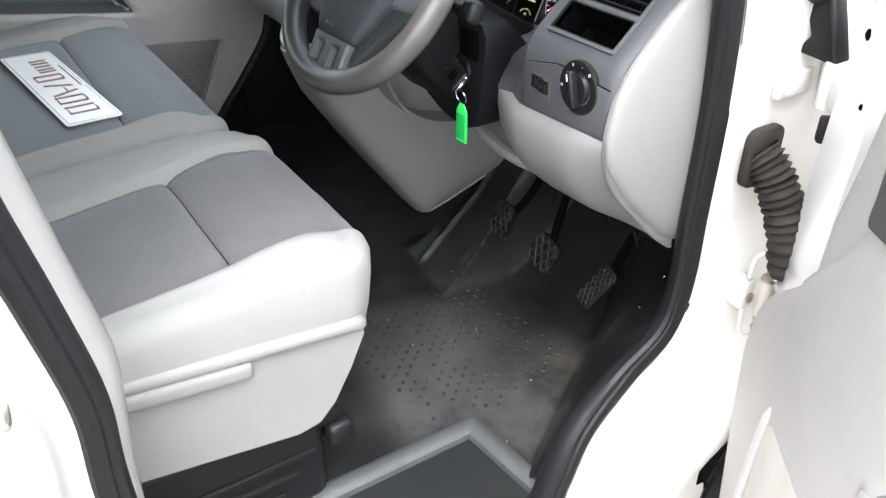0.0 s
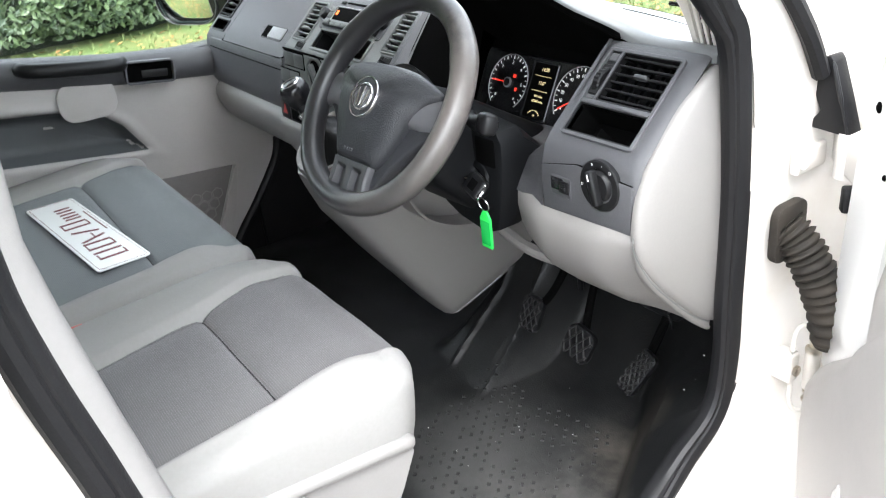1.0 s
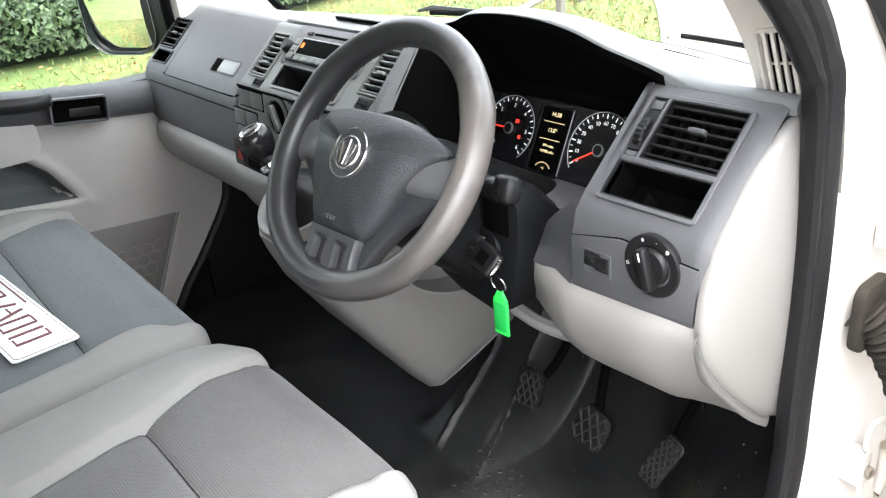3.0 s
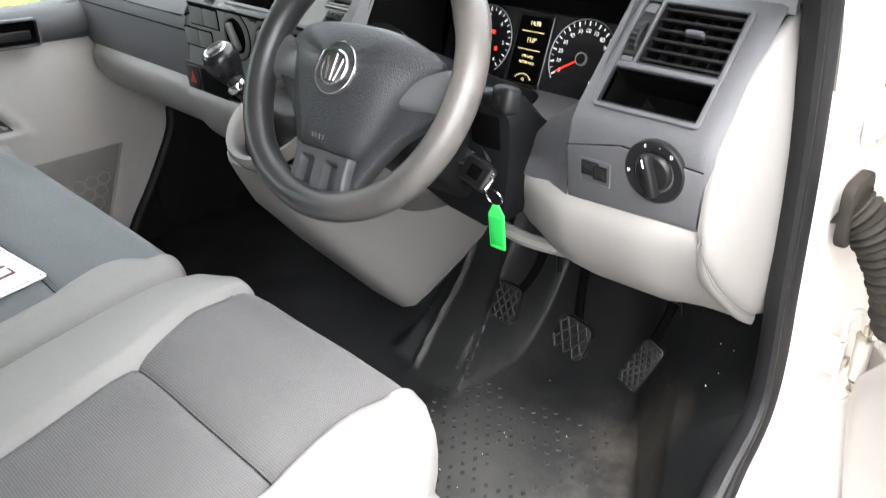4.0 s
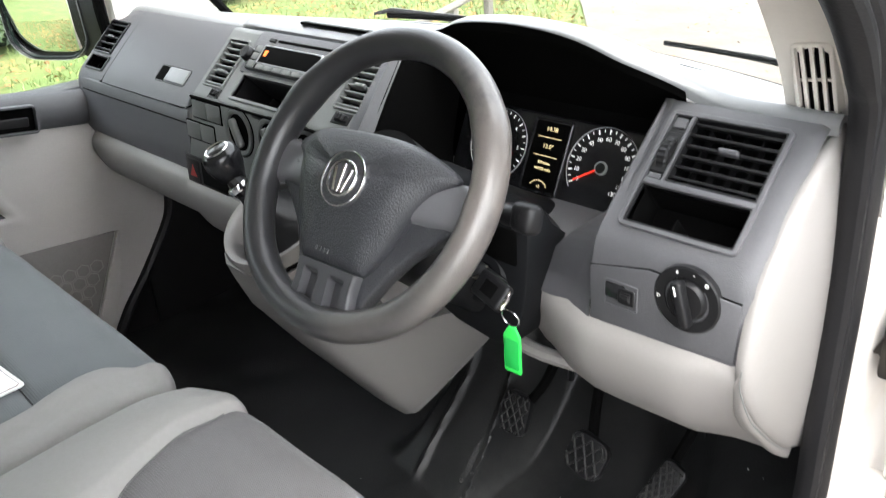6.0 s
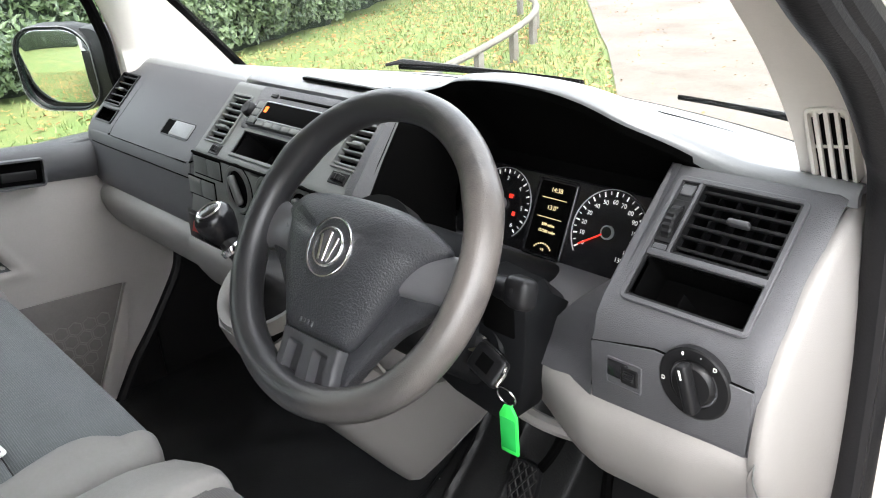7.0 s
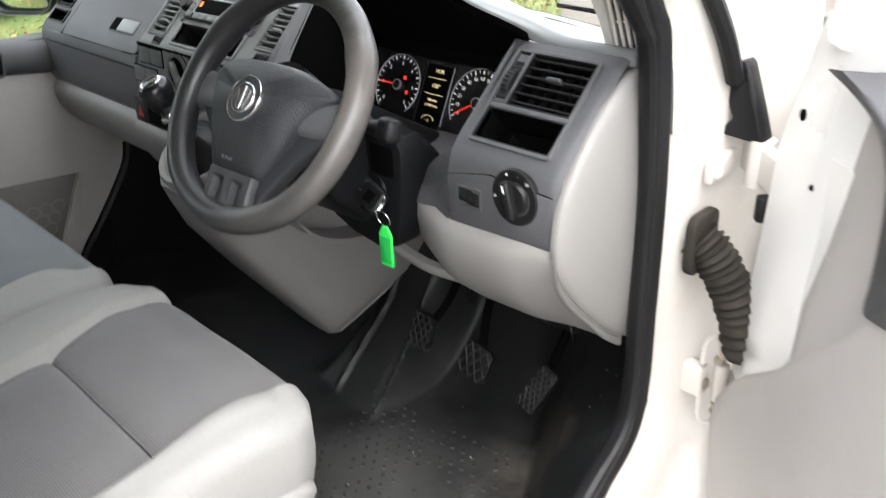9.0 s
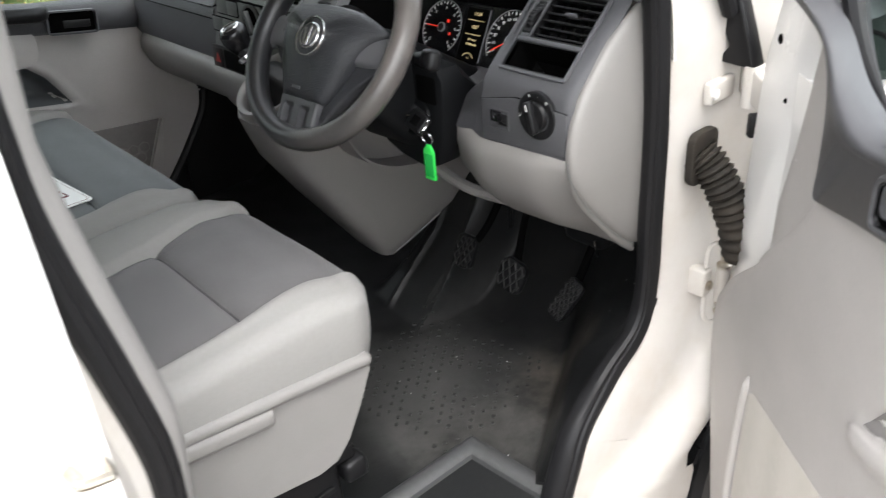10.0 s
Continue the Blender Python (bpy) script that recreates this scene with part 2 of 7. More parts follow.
def finish(bm, name, mat, smooth=True, angle=35):
    bmesh.ops.recalc_face_normals(bm, faces=bm.faces)
    me = bpy.data.meshes.new(name)
    bm.to_mesh(me)
    bm.free()
    me.materials.append(mat)
    if smooth:
        me.shade_smooth()
        me.set_sharp_from_angle(angle=radians(angle))
    return me


def part(name, bm, mat, parent=None, label="", smooth=True, angle=35, m=None):
    """Links a bmesh as one mesh object, under a thing or a part. World coordinates, unless the thing has a pose of its own."""
    ob = new(name, finish(bm, name, mat, smooth, angle))
    if parent:
        ob.parent = parent
        if parent.type == "EMPTY" and not parent.get("local"):
            ob.matrix_parent_inverse = parent.matrix_basis.inverted()
    if m is not None:
        ob.matrix_basis = m
    if label:
        ob["label"] = label
    return ob


def box(x0, x1, y0, y1, z0, z1, r=0.004, seg=2, m=None, bm=None):
    bm2 = bmesh.new()
    bmesh.ops.create_cube(bm2, size=1, matrix=Matrix.LocRotScale(((x0 + x1) / 2, (y0 + y1) / 2, (z0 + z1) / 2), None, (abs(x1 - x0), abs(y1 - y0), abs(z1 - z0))))
    if r > 0:
        r = min(r, 0.49 * min(abs(x1 - x0), abs(y1 - y0), abs(z1 - z0)))
        bmesh.ops.bevel(bm2, geom=list(bm2.edges), offset=r, segments=seg, affect="EDGES", profile=0.5)
    if m is not None:
        bm2.transform(m)
    return join(bm, bm2) if bm else bm2


def join(a, b):
    me = bpy.data.meshes.new("tmp")
    b.to_mesh(me)
    b.free()
    a.from_mesh(me)
    bpy.data.meshes.remove(me)
    return a


def soft_box(x0, x1, y0, y1, z0, z1, r, n=14, warp=None):
    """A rounded cushion-like block, with an optional warp of its points."""
    bm = bmesh.new()
    bmesh.ops.create_cube(bm, size=2)
    bmesh.ops.subdivide_edges(bm, edges=bm.edges, cuts=n, use_grid_fill=True)
    c = Vector(((x0 + x1) / 2, (y0 + y1) / 2, (z0 + z1) / 2))
    h = Vector(((x1 - x0) / 2, (y1 - y0) / 2, (z1 - z0) / 2))
    for v in bm.verts:
        p = Vector((v.co.x * h.x, v.co.y * h.y, v.co.z * h.z))
        inner = Vector([max(-(h[i] - r), min(h[i] - r, p[i])) for i in range(3)])
        d = p - inner
        if d.length > 1e-9:
            p = inner + d.normalized() * r
        v.co = c + p
        if warp:
            v.co = warp(v.co.copy())
    return bm


def grid(rows, close_u=False, close_v=False, skip=None):
    """A sheet from rows of points."""
    bm = bmesh.new()
    vs = [[bm.verts.new(p) for p in row] for row in rows]
    nu, nv = len(vs), len(vs[0])
    for i in range(nu if close_u else nu - 1):
        for j in range(nv if close_v else nv - 1):
            if skip and skip(i, j):
                continue
            q = (vs[i][j], vs[(i + 1) % nu][j], vs[(i + 1) % nu][(j + 1) % nv], vs[i][(j + 1) % nv])
            bm.faces.new(q)
    loose = [v for v in bm.verts if not v.link_faces]
    bmesh.ops.delete(bm, geom=loose, context="VERTS")
    return bm


def thick(bm, t):
    bmesh.ops.recalc_face_normals(bm, faces=bm.faces)
    bmesh.ops.solidify(bm, geom=list(bm.faces), thickness=t)
    return bm


def loft(rings, cap=True, close=True):
    """A closed skin through rings of equally many points."""
    bm = grid(rings, close_v=close)
    if cap:
        bm.verts.ensure_lookup_table()
        k = len(rings[0])
        bm.faces.new(bm.verts[:k])
        bm.faces.new(bm.verts[-k:])
    return bm


def tube(pts, r, n=10, cap=True, flat=1.0, up=(0, 0, 1)):
    """A tube along points; r is one radius or one for each point."""
    pts = [Vector(p) for p in pts]
    rs = r if isinstance(r, (list, tuple)) else [r] * len(pts)
    rings = []
    for i, p in enumerate(pts):
        d = (pts[min(i + 1, len(pts) - 1)] - pts[max(i - 1, 0)]).normalized()
        a = d.cross(Vector(up))
        a = a.normalized() if a.length > 1e-4 else d.orthogonal().normalized()
        b = d.cross(a).normalized()
        rings.append([p + rs[i] * (math.cos(t) * a + flat * math.sin(t) * b) for t in (2 * math.pi * k / n for k in range(n))])
    return loft(rings, cap)


def lathe(profile, m=None, n=32):
    """Turns (radius, height) pairs round the local z."""
    rings = [[Vector((max(r, 1e-5) * math.cos(a), max(r, 1e-5) * math.sin(a), h)) for a in (2 * math.pi * k / n for k in range(n))] for r, h in profile]
    bm = loft(rings)
    if m is not None:
        bm.transform(m)
    return bm


def plate(outline, depth, m=None, r=0.0, seg=2):
    """A slab: a flat outline in the local xy plane, drawn from -depth to 0."""
    bm = bmesh.new()
    vs = [bm.verts.new((x, y, 0)) for x, y in outline]
    f0 = bm.faces.new(vs)
    ext = bmesh.ops.extrude_face_region(bm, geom=[f0])
    bmesh.ops.translate(bm, verts=[v for v in ext["geom"] if isinstance(v, bmesh.types.BMVert)], vec=(0, 0, -depth))
    bmesh.ops.recalc_face_normals(bm, faces=bm.faces)
    if r > 0:
        bmesh.ops.bevel(bm, geom=list(bm.edges), offset=r, segments=seg, affect="EDGES", profile=0.5)
    if m is not None:
        bm.transform(m)
    return bm


def rounded(x0, x1, y0, y1, r, n=5):
    out = []
    for cx, cy, a0 in ((x1 - r, y1 - r, 0), (x0 + r, y1 - r, 90), (x0 + r, y0 + r, 180), (x1 - r, y0 + r, 270)):
        out += [(cx + r * math.cos(radians(a0 + 90 * k / n)), cy + r * math.sin(radians(a0 + 90 * k / n))) for k in range(n + 1)]
    return out


def rim_plate(x0, x1, y0, y1, w, depth, m, r=0.006):
    """A rounded picture-like surround with an opening."""
    a, b = rounded(x0, x1, y0, y1, r), rounded(x0 + w, x1 - w, y0 + w, y1 - w, max(r - w, 0.0015))
    rings = [[m @ Vector((x, y, h)) for x, y in ring] for ring, h in ((a, -depth), (a, -0.001), (rounded(x0 + 0.001, x1 - 0.001, y0 + 0.001, y1 - 0.001, r), 0), (b, 0), (b, -depth))]
    return grid(rings, close_u=True, close_v=True)


def basis(o, u, v):
    """A local system at o: x along u, y along v, z outward."""
    u, v = Vector(u).normalized(), Vector(v).normalized()
    n = u.cross(v).normalized()
    v = n.cross(u)
    return Matrix(((u.x, v.x, n.x, o[0]), (u.y, v.y, n.y, o[1]), (u.z, v.z, n.z, o[2]), (0, 0, 0, 1)))


def interp(x, table):
    for (a, va), (b, vb) in zip(table, table[1:]):
        if x <= b:
            k = 0 if b == a else max(0.0, (x - a) / (b - a))
            return va + (vb - va) * k
    return table[-1][1]


def smooth(e0, e1, x):
    k = max(0.0, min(1.0, (x - e0) / (e1 - e0)))
    return k * k * (3 - 2 * k)


def spline(pts, n=8):
    """Catmull-Rom points through the given ones."""
    pts = [Vector(p) for p in pts]
    out = []
    for i in range(len(pts) - 1):
        p0, p1, p2, p3 = pts[max(i - 1, 0)], pts[i], pts[i + 1], pts[min(i + 2, len(pts) - 1)]
        for k in range(n):
            t = k / n
            out.append(0.5 * ((2 * p1) + (p2 - p0) * t + (2 * p0 - 5 * p1 + 4 * p2 - p3) * t * t + (3 * p1 - p0 - 3 * p2 + p3) * t ** 3))
    out.append(pts[-1])
    return out


# ---------------------------------------------------------------- cab floor
FLOOR = 0.58


def floor_z(x, y):
    z = FLOOR + 0.42 * smooth(1.02, 1.50, y) + 0.006 * noise.noise((x * 9, y * 9, 0))
    # sloping shoulder of the tunnel, with two pressed ribs
    side = smooth(0.03, 0.10, x) * (1 - smooth(0.22, 0.29, x))
    z += 0.19 * side * max(0.0, min(1.0, (y - 0.865) / 0.27))
    for c, k in ((0.145, 0.10), (0.262, 0.20)):
        z += 0.012 * math.exp(-((x - c + k * (y - 0.87)) / 0.007) ** 2) * smooth(0.84, 0.90, y)
    z += 0.018 * (1 - smooth(0.10, 0.19, x - 0.25 * (y - 0.75))) * smooth(0.60, 0.66, y)
    # wheel-arch panel: a steep dusty facet, then a flatter one up to the sill trim
    foot = 0.70 - 0.64 * (y - 0.83)
    rise = interp(y, [(0.64, 0.0), (0.74, 0.125), (0.837, 0.225), (0.90, 0.30), (1.05, 0.36)])
    k = (x - foot) / max(0.06, 0.845 - foot)
    z += rise * interp(k, [(0.0, 0.0), (0.06, 0.03), (0.30, 0.42), (0.36, 0.50), (1.0, 0.96)]) if k > 0 else 0.0
    return z


WELL = [(0.632, 0.02), (0.637, 0.682), (0.857, 0.702), (0.875, 0.02)]
WELL_IN = [(0.662, 0.05), (0.665, 0.655), (0.840, 0.671), (0.848, 0.05)]


def in_well(x, y):
    return 0.645 < x < 0.848 and y < 0.672 + 0.09 * (x - 0.637)


XS = sorted(set([round(-0.84 + 0.02 * i, 4) for i in range(0, 86)] + [round(0.08 + 0.005 * i, 4) for i in range(0, 45)] + [round(0.50 + 0.0075 * i, 4) for i in range(0, 47)]))
YS = sorted(set([round(-0.56 + 0.02 * j, 4) for j in range(0, 104)] + [round(0.62 + 0.0075 * j, 4) for j in range(0, 62)]))
rows = [[Vector((x, y, floor_z(x, y))) for y in YS] for x in XS]
floor_bm = grid(rows, skip=lambda i, j: in_well(XS[i] + 0.01, YS[j] + 0.01))
floor = tagged(part("floor", thick(floor_bm, 0.012), RUBBER), "dusty black moulded rubber cab floor with scuffs", "floor", kind="structure")

# the studs of the mat, in staggered rows
studs = bmesh.new()
rng = random.Random(4)
for i in range(15):
    for j in range(18):
        a, b = i * 0.027, j * 0.027
        x, y = 0.275 + a * 0.97 - b * 0.10 + (0.0135 if j % 2 else 0), 0.585 + b * 0.75 + a * 0.12
        if x > 0.63 - 0.25 * (y - 0.75) or y > 0.97 or y < 0.52 or rng.random() < 0.22:
            continue
        if 0.42 < x < 0.52 and 0.74 < y < 0.84 and rng.random() < 0.6:
            continue
        m = Matrix.LocRotScale((x, y, floor_z(x, y) + 0.0012), Euler((0, 0, 0.75 + 0.1 * rng.random())), None)
        w = 0.0034 + 0.0010 * rng.random()
        box(-w, w, -w, w, -0.002, 0.0018, 0.0008, 1, m, studs)
part("stud", studs, STUDM, floor, "small worn raised studs of the mat")["kind"] = "stuff"
specks = bmesh.new()
for k in range(24):
    x, y = rng.uniform(0.02, 0.78), rng.uniform(0.55, 1.1)
    if in_well(x, y):
        continue
    bmesh.ops.create_icosphere(specks, subdivisions=1, radius=rng.uniform(0.0006, 0.0015), matrix=Matrix.Translation((x, y, floor_z(x, y) + 0.001)))
tagged(part("dust_specks", specks, PLATEW), "small pale specks of grit on the rubber floor", "dirt", kind="stuff")

# entrance step sunk into the floor
sw = thing("step_well", (0.75, 0.35, 0.36), "black moulded rubber entrance step well", "step", kind="structure")


def ring(c, z, base=WELL, to=WELL_IN):
    return [Vector((xa + (xb - xa) * c, ya + (yb - ya) * c, z)) for (xa, ya), (xb, yb) in zip(base, to)]


def fill_ring(pts, n=12):
    out = []
    for a, b in zip(pts, pts[1:] + pts[:1]):
        out += [a.lerp(b, k / n) for k in range(n)]
    return out


part("lip", loft([fill_ring(ring(c, FLOOR + h)) for c, h in ((-0.75, -0.008), (-0.4, 0.006), (-0.1, 0.0125), (0.3, 0.015), (0.75, 0.013), (0.98, 0.007), (1.05, -0.006))], cap=False), RUBL, sw, "worn grey rounded lip")
part("tread", loft([fill_ring(ring(c, z)) for c, z in ((1.03, FLOOR - 0.004), (1.15, 0.55), (1.9, 0.40), (2.2, 0.375), (3.2, 0.37))], cap=True), WELLM, sw)
part("moulded_rib", tube(spline([(0.669, 0.650, 0.572), (0.684, 0.634, 0.50), (0.698, 0.610, 0.43), (0.70, 0.52, 0.40), (0.70, 0.1, 0.385)]), 0.006, 6), RUBL, sw)

# ---------------------------------------------------------------- van body
van = thing("van_body", (0.95, 0.5, 0.3), "white panel van body with its driver's door open", "van", kind="structure")
# door aperture, as (y, z), from the header forward, down the front and back along the sill
APERTURE = [(0.30, 1.83), (0.50, 1.765), (0.66, 1.64), (0.745, 1.585), (0.80, 1.54), (0.851, 1.48), (0.877, 1.43), (0.897, 1.25), (0.900, 1.05), (0.902, 0.94),
            (0.885, 0.865), (0.812, 0.815), (0.72, 0.735), (0.68, 0.645), (0.655, 0.585), (0.58, 0.545), (0.40, 0.54), (0.16, 0.55), (0.085, 0.62), (0.068, 0.80), (0.061, 1.02), (0.064, 1.14),
            (0.048, 1.26), (0.028, 1.38), (0.020, 1.48), (0.03, 1.65), (0.10, 1.80), (0.20, 1.84), (0.30, 1.83)]
ap = spline([(0, y, z) for y, z in APERTURE], 6)[:-1]
apc = Vector((0, 0.45, 1.15))


def offset_loop(d, x, front=None, low=None, back=None):
    out = []
    n = len(ap)
    for i, p in enumerate(ap):
        t = (ap[(i + 1) % n] - ap[i - 1]).normalized()
        nrm = Vector((0, t.z, -t.y))
        if nrm.dot(p - apc) < 0:
            nrm = -nrm
        dd = d
        if front is not None:
            f = smooth(0.60, 0.70, p.y) * smooth(0.56, 0.70, p.z) * (1 - smooth(1.45, 1.62, p.z))
            dd += (front - d) * f
        if low is not None:
            dd += (low - d) * (1 - smooth(0.56, 0.70, p.z))
        if back is not None:
            dd += (back - d) * (1 - smooth(0.1, 0.25, p.y)) * smooth(0.6, 0.8, p.z)
        q = p + nrm * dd
        out.append(Vector((x, q.y, q.z)))
    return out


def seal_loop(rear, front):
    """A ring of the aperture whose front stretch takes another offset and another x."""
    out = []
    for p, a, b in zip(ap, offset_loop(rear[0], rear[1]), offset_loop(front[0], front[1])):
        out.append(a.lerp(b, smooth(0.50, 0.66, p.y) * smooth(0.66, 0.90, p.z) * (1 - 0.65 * smooth(1.40, 1.56, p.z))))
    return out


part("aperture_flange", loft([seal_loop((-0.002, 0.838), (0.024, 0.832)), seal_loop((-0.004, 0.848), (0.018, 0.838)), seal_loop((0.010, 0.872), (0.046, 0.850))], cap=False), SEAL, van)
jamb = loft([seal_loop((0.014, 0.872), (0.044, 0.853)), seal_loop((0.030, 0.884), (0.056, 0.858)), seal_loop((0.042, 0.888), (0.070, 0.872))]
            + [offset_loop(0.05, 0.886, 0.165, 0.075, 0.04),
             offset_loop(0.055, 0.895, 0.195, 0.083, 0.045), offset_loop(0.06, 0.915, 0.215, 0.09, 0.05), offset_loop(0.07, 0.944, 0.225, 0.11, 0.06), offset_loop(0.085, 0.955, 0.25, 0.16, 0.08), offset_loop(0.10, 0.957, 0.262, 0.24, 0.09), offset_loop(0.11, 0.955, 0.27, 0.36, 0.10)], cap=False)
part("door_jamb", jamb, JAMB, van, "white painted door jamb with faint grime, its cream shading in the colour", angle=60)
# rubber seal: a round lip, a groove and a flat outer lip
lips = [((-0.006, 0.842), (0.022, 0.831)), ((-0.010, 0.846), (0.016, 0.837)), ((-0.012, 0.854), (0.011, 0.846)), ((-0.012, 0.864), (0.010, 0.855)), ((-0.009, 0.874), (0.013, 0.861)), ((-0.004, 0.881), (0.017, 0.861)),
        ((0.001, 0.884), (0.019, 0.858)), ((0.004, 0.8835), (0.021, 0.857)), ((0.007, 0.888), (0.024, 0.861)), ((0.015, 0.891), (0.034, 0.865)), ((0.023, 0.889), (0.044, 0.865)), ((0.027, 0.882), (0.048, 0.861)), ((0.026, 0.868), (0.047, 0.850))]
part("door_seal", loft([seal_loop(a, b) for a, b in lips], cap=False), SEAL, van, "black ribbed rubber door seal", angle=25)
# outer skins
part("rear_side_panel", thick(grid([[Vector((x, y, z)) for x, y in ((0.952, 0.0), (0.958, -0.25), (0.96, -0.7), (0.96, -1.8))] for z in (0.25, 0.6, 1.0, 1.3, 1.6, 1.95)]), 0.02), WHITE, van)
part("front_wing", thick(grid([[Vector((x, y, z)) for x, y in ((0.952, 1.115), (0.955, 1.3), (0.94, 1.7), (0.86, 1.95))] for z in (0.72, 0.9, 1.1, 1.28)]), 0.02), WHITE, van)
part("sill", box(0.86, 0.953, -1.6, 0.95, 0.22, 0.44, 0.02, 3), WHITE, van)
part("roof", box(-0.93, 0.93, -1.84, 0.74, 1.93, 1.97, 0.02, 3), WHITE, van)
part("rear_panel", box(-0.938, 0.938, -1.84, -1.805, 0.25, 1.925, 0.012, 2), WHITE, van)
part("roof_rail", box(0.84, 0.93, -1.80, 0.42, 1.86, 1.928, 0.02, 2), WHITE, van)
part("bonnet", thick(grid([[Vector((x, 1.36 - 0.30 * x * x + (0.62 - 0.1 * x * x) * k, 1.31 - 0.20 * k - 0.05 * x * x)) for k in (0.06, 0.3, 0.6, 0.85, 1.0)] for x in [-0.9 + 0.15 * i for i in range(13)]]), 0.012), WHITE, van)
tagged(part("headlining", box(-0.86, 0.84, -0.5, 0.72, 1.885, 1.91, 0.01), HEADL), "pale grey cab headlining", "ceiling", kind="structure").name = "ceiling"
tagged(part("wall_rear", box(-0.88, 0.86, -0.60, -0.55, 0.56, 1.92, 0.005), LIGHT), "plain grey cab bulkhead", "wall", kind="structure")
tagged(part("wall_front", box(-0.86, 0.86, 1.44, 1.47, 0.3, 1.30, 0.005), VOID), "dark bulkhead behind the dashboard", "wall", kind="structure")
tagged(part("wall_side", box(-0.87, -0.845, 0.83, 1.44, 0.5, 1.30, 0.005), BLACK), "black side trim of the passenger footwell", "wall", kind="structure")
tagged(part("wall_driver_side", box(0.845, 0.858, 0.950, 1.44, 0.5, 1.40, 0.004), BLACK), "black side trim of the driver's footwell", "wall", kind="structure")

# B-pillar trim, striker
TRIM_EDGE = [(0.62, 0.082), (1.0, 0.080), (1.09, 0.087), (1.17, 0.094), (1.22, 0.086), (1.32, 0.069), (1.40, 0.057), (1.467, 0.046), (1.60, 0.055), (1.88, 0.10)]
trim_rows = []
for z in [0.62, 0.8, 0.95, 1.03, 1.08, 1.12, 1.15, 1.18, 1.21, 1.25, 1.30, 1.36, 1.42, 1.48, 1.6, 1.88]:
    e = interp(z, TRIM_EDGE)
    trim_rows.append([Vector((x, y, z)) for x, y in ((0.872, e - 0.06), (0.871, e - 0.014), (0.862, e - 0.003), (0.85, e), (0.838, e - 0.004), (0.80, e - 0.03), (0.77, e - 0.09), (0.76, -0.19), (0.872, -0.2))])
part("pillar_trim", loft(trim_rows), SEATBOX, van, "pale grey door pillar trim", angle=60)
st = thing("door_striker", (0.957, -0.01, 1.23), "bare metal door striker loop on the pillar", "striker")
part("loop", tube(spline([(0.950, -0.034, 1.242), (0.976, -0.034, 1.242), (0.980, -0.030, 1.240), (0.980, -0.012, 1.236), (0.977, -0.008, 1.235), (0.950, -0.007, 1.235)], 5), 0.0045, 8), STEEL, st)
tagged(part("warning_sticker", box(0.9565, 0.9585, -0.03, -0.004, 1.115, 1.15, 0.0), SILVERP), "small pale grey sticker on the white pillar", "sticker")

# front right tyre, only its tread shows under the arch
ty = thing("front_wheel", (0.86, 1.36, 0.34), "black road tyre on a steel rim", "wheel")
part("tyre", lathe([(0.20, -0.10), (0.32, -0.105), (0.338, -0.09), (0.345, -0.05), (0.346, 0.05), (0.338, 0.09), (0.32, 0.105), (0.20, 0.10)], basis((0.84, 1.36, 0.34), (0, 1, 0), (0, 0, 1)), 48), SEAL, ty)
tread = bmesh.new()
for k in range(44):
    a = 2 * math.pi * k / 44
    for s in (-0.066, -0.022, 0.022, 0.066):
        m = basis((0.84 + s, 1.36 + 0.347 * math.cos(a), 0.34 + 0.347 * math.sin(a)), (1, 0, 0.0), (0, -math.sin(a), math.cos(a)))
        box(-0.018, 0.018, -0.018, 0.018, -0.006, 0.006, 0, 1, m, tread)
part("tread", tread, SEAL, ty)["kind"] = "stuff"
part("rim", lathe([(0.02, 0.05), (0.12, 0.06), (0.19, 0.095), (0.205, 0.10), (0.205, -0.1)], basis((0.84, 1.36, 0.34), (0, 1, 0), (0, 0, 1)), 32), STEEL, ty)

# windscreen and its pillars
WS = []
for i in range(17):
    x = -0.78 + 0.0975 * i
    WS.append([Vector((x, 1.405 - 0.36 * x * x, 1.352)), Vector((x * 0.97, 1.15 - 0.30 * x * x, 1.60)), Vector((x * 0.93, 0.86 - 0.22 * x * x, 1.85)), Vector((x * 0.92, 0.82 - 0.2 * x * x, 1.89))])
ws = thing("windscreen", (0, 1.4, 1.35), "clear laminated windscreen with a black painted border", "windscreen", kind="structure")
g = part("pane", grid(WS), GLASS, ws)
g.visible_shadow = False
part("black_border", tube([r[0] + Vector((0, -0.004, 0.004)) for r in WS], 0.007, 6, flat=0.5), VOID, ws)
part("header_trim", tube([r[2] + Vector((0, -0.02, 0.03)) for r in WS], 0.03, 8), BEIGE, ws)
for s in (-1, 1):
    part("side_border", tube(spline([Vector((s * 0.785, 1.186, 1.352)), Vector((s * 0.775, 1.06, 1.50)), Vector((s * 0.755, 0.965, 1.60)), Vector((s * 0.73, 0.73, 1.86))], 4), 0.011, 6), VOID, ws)


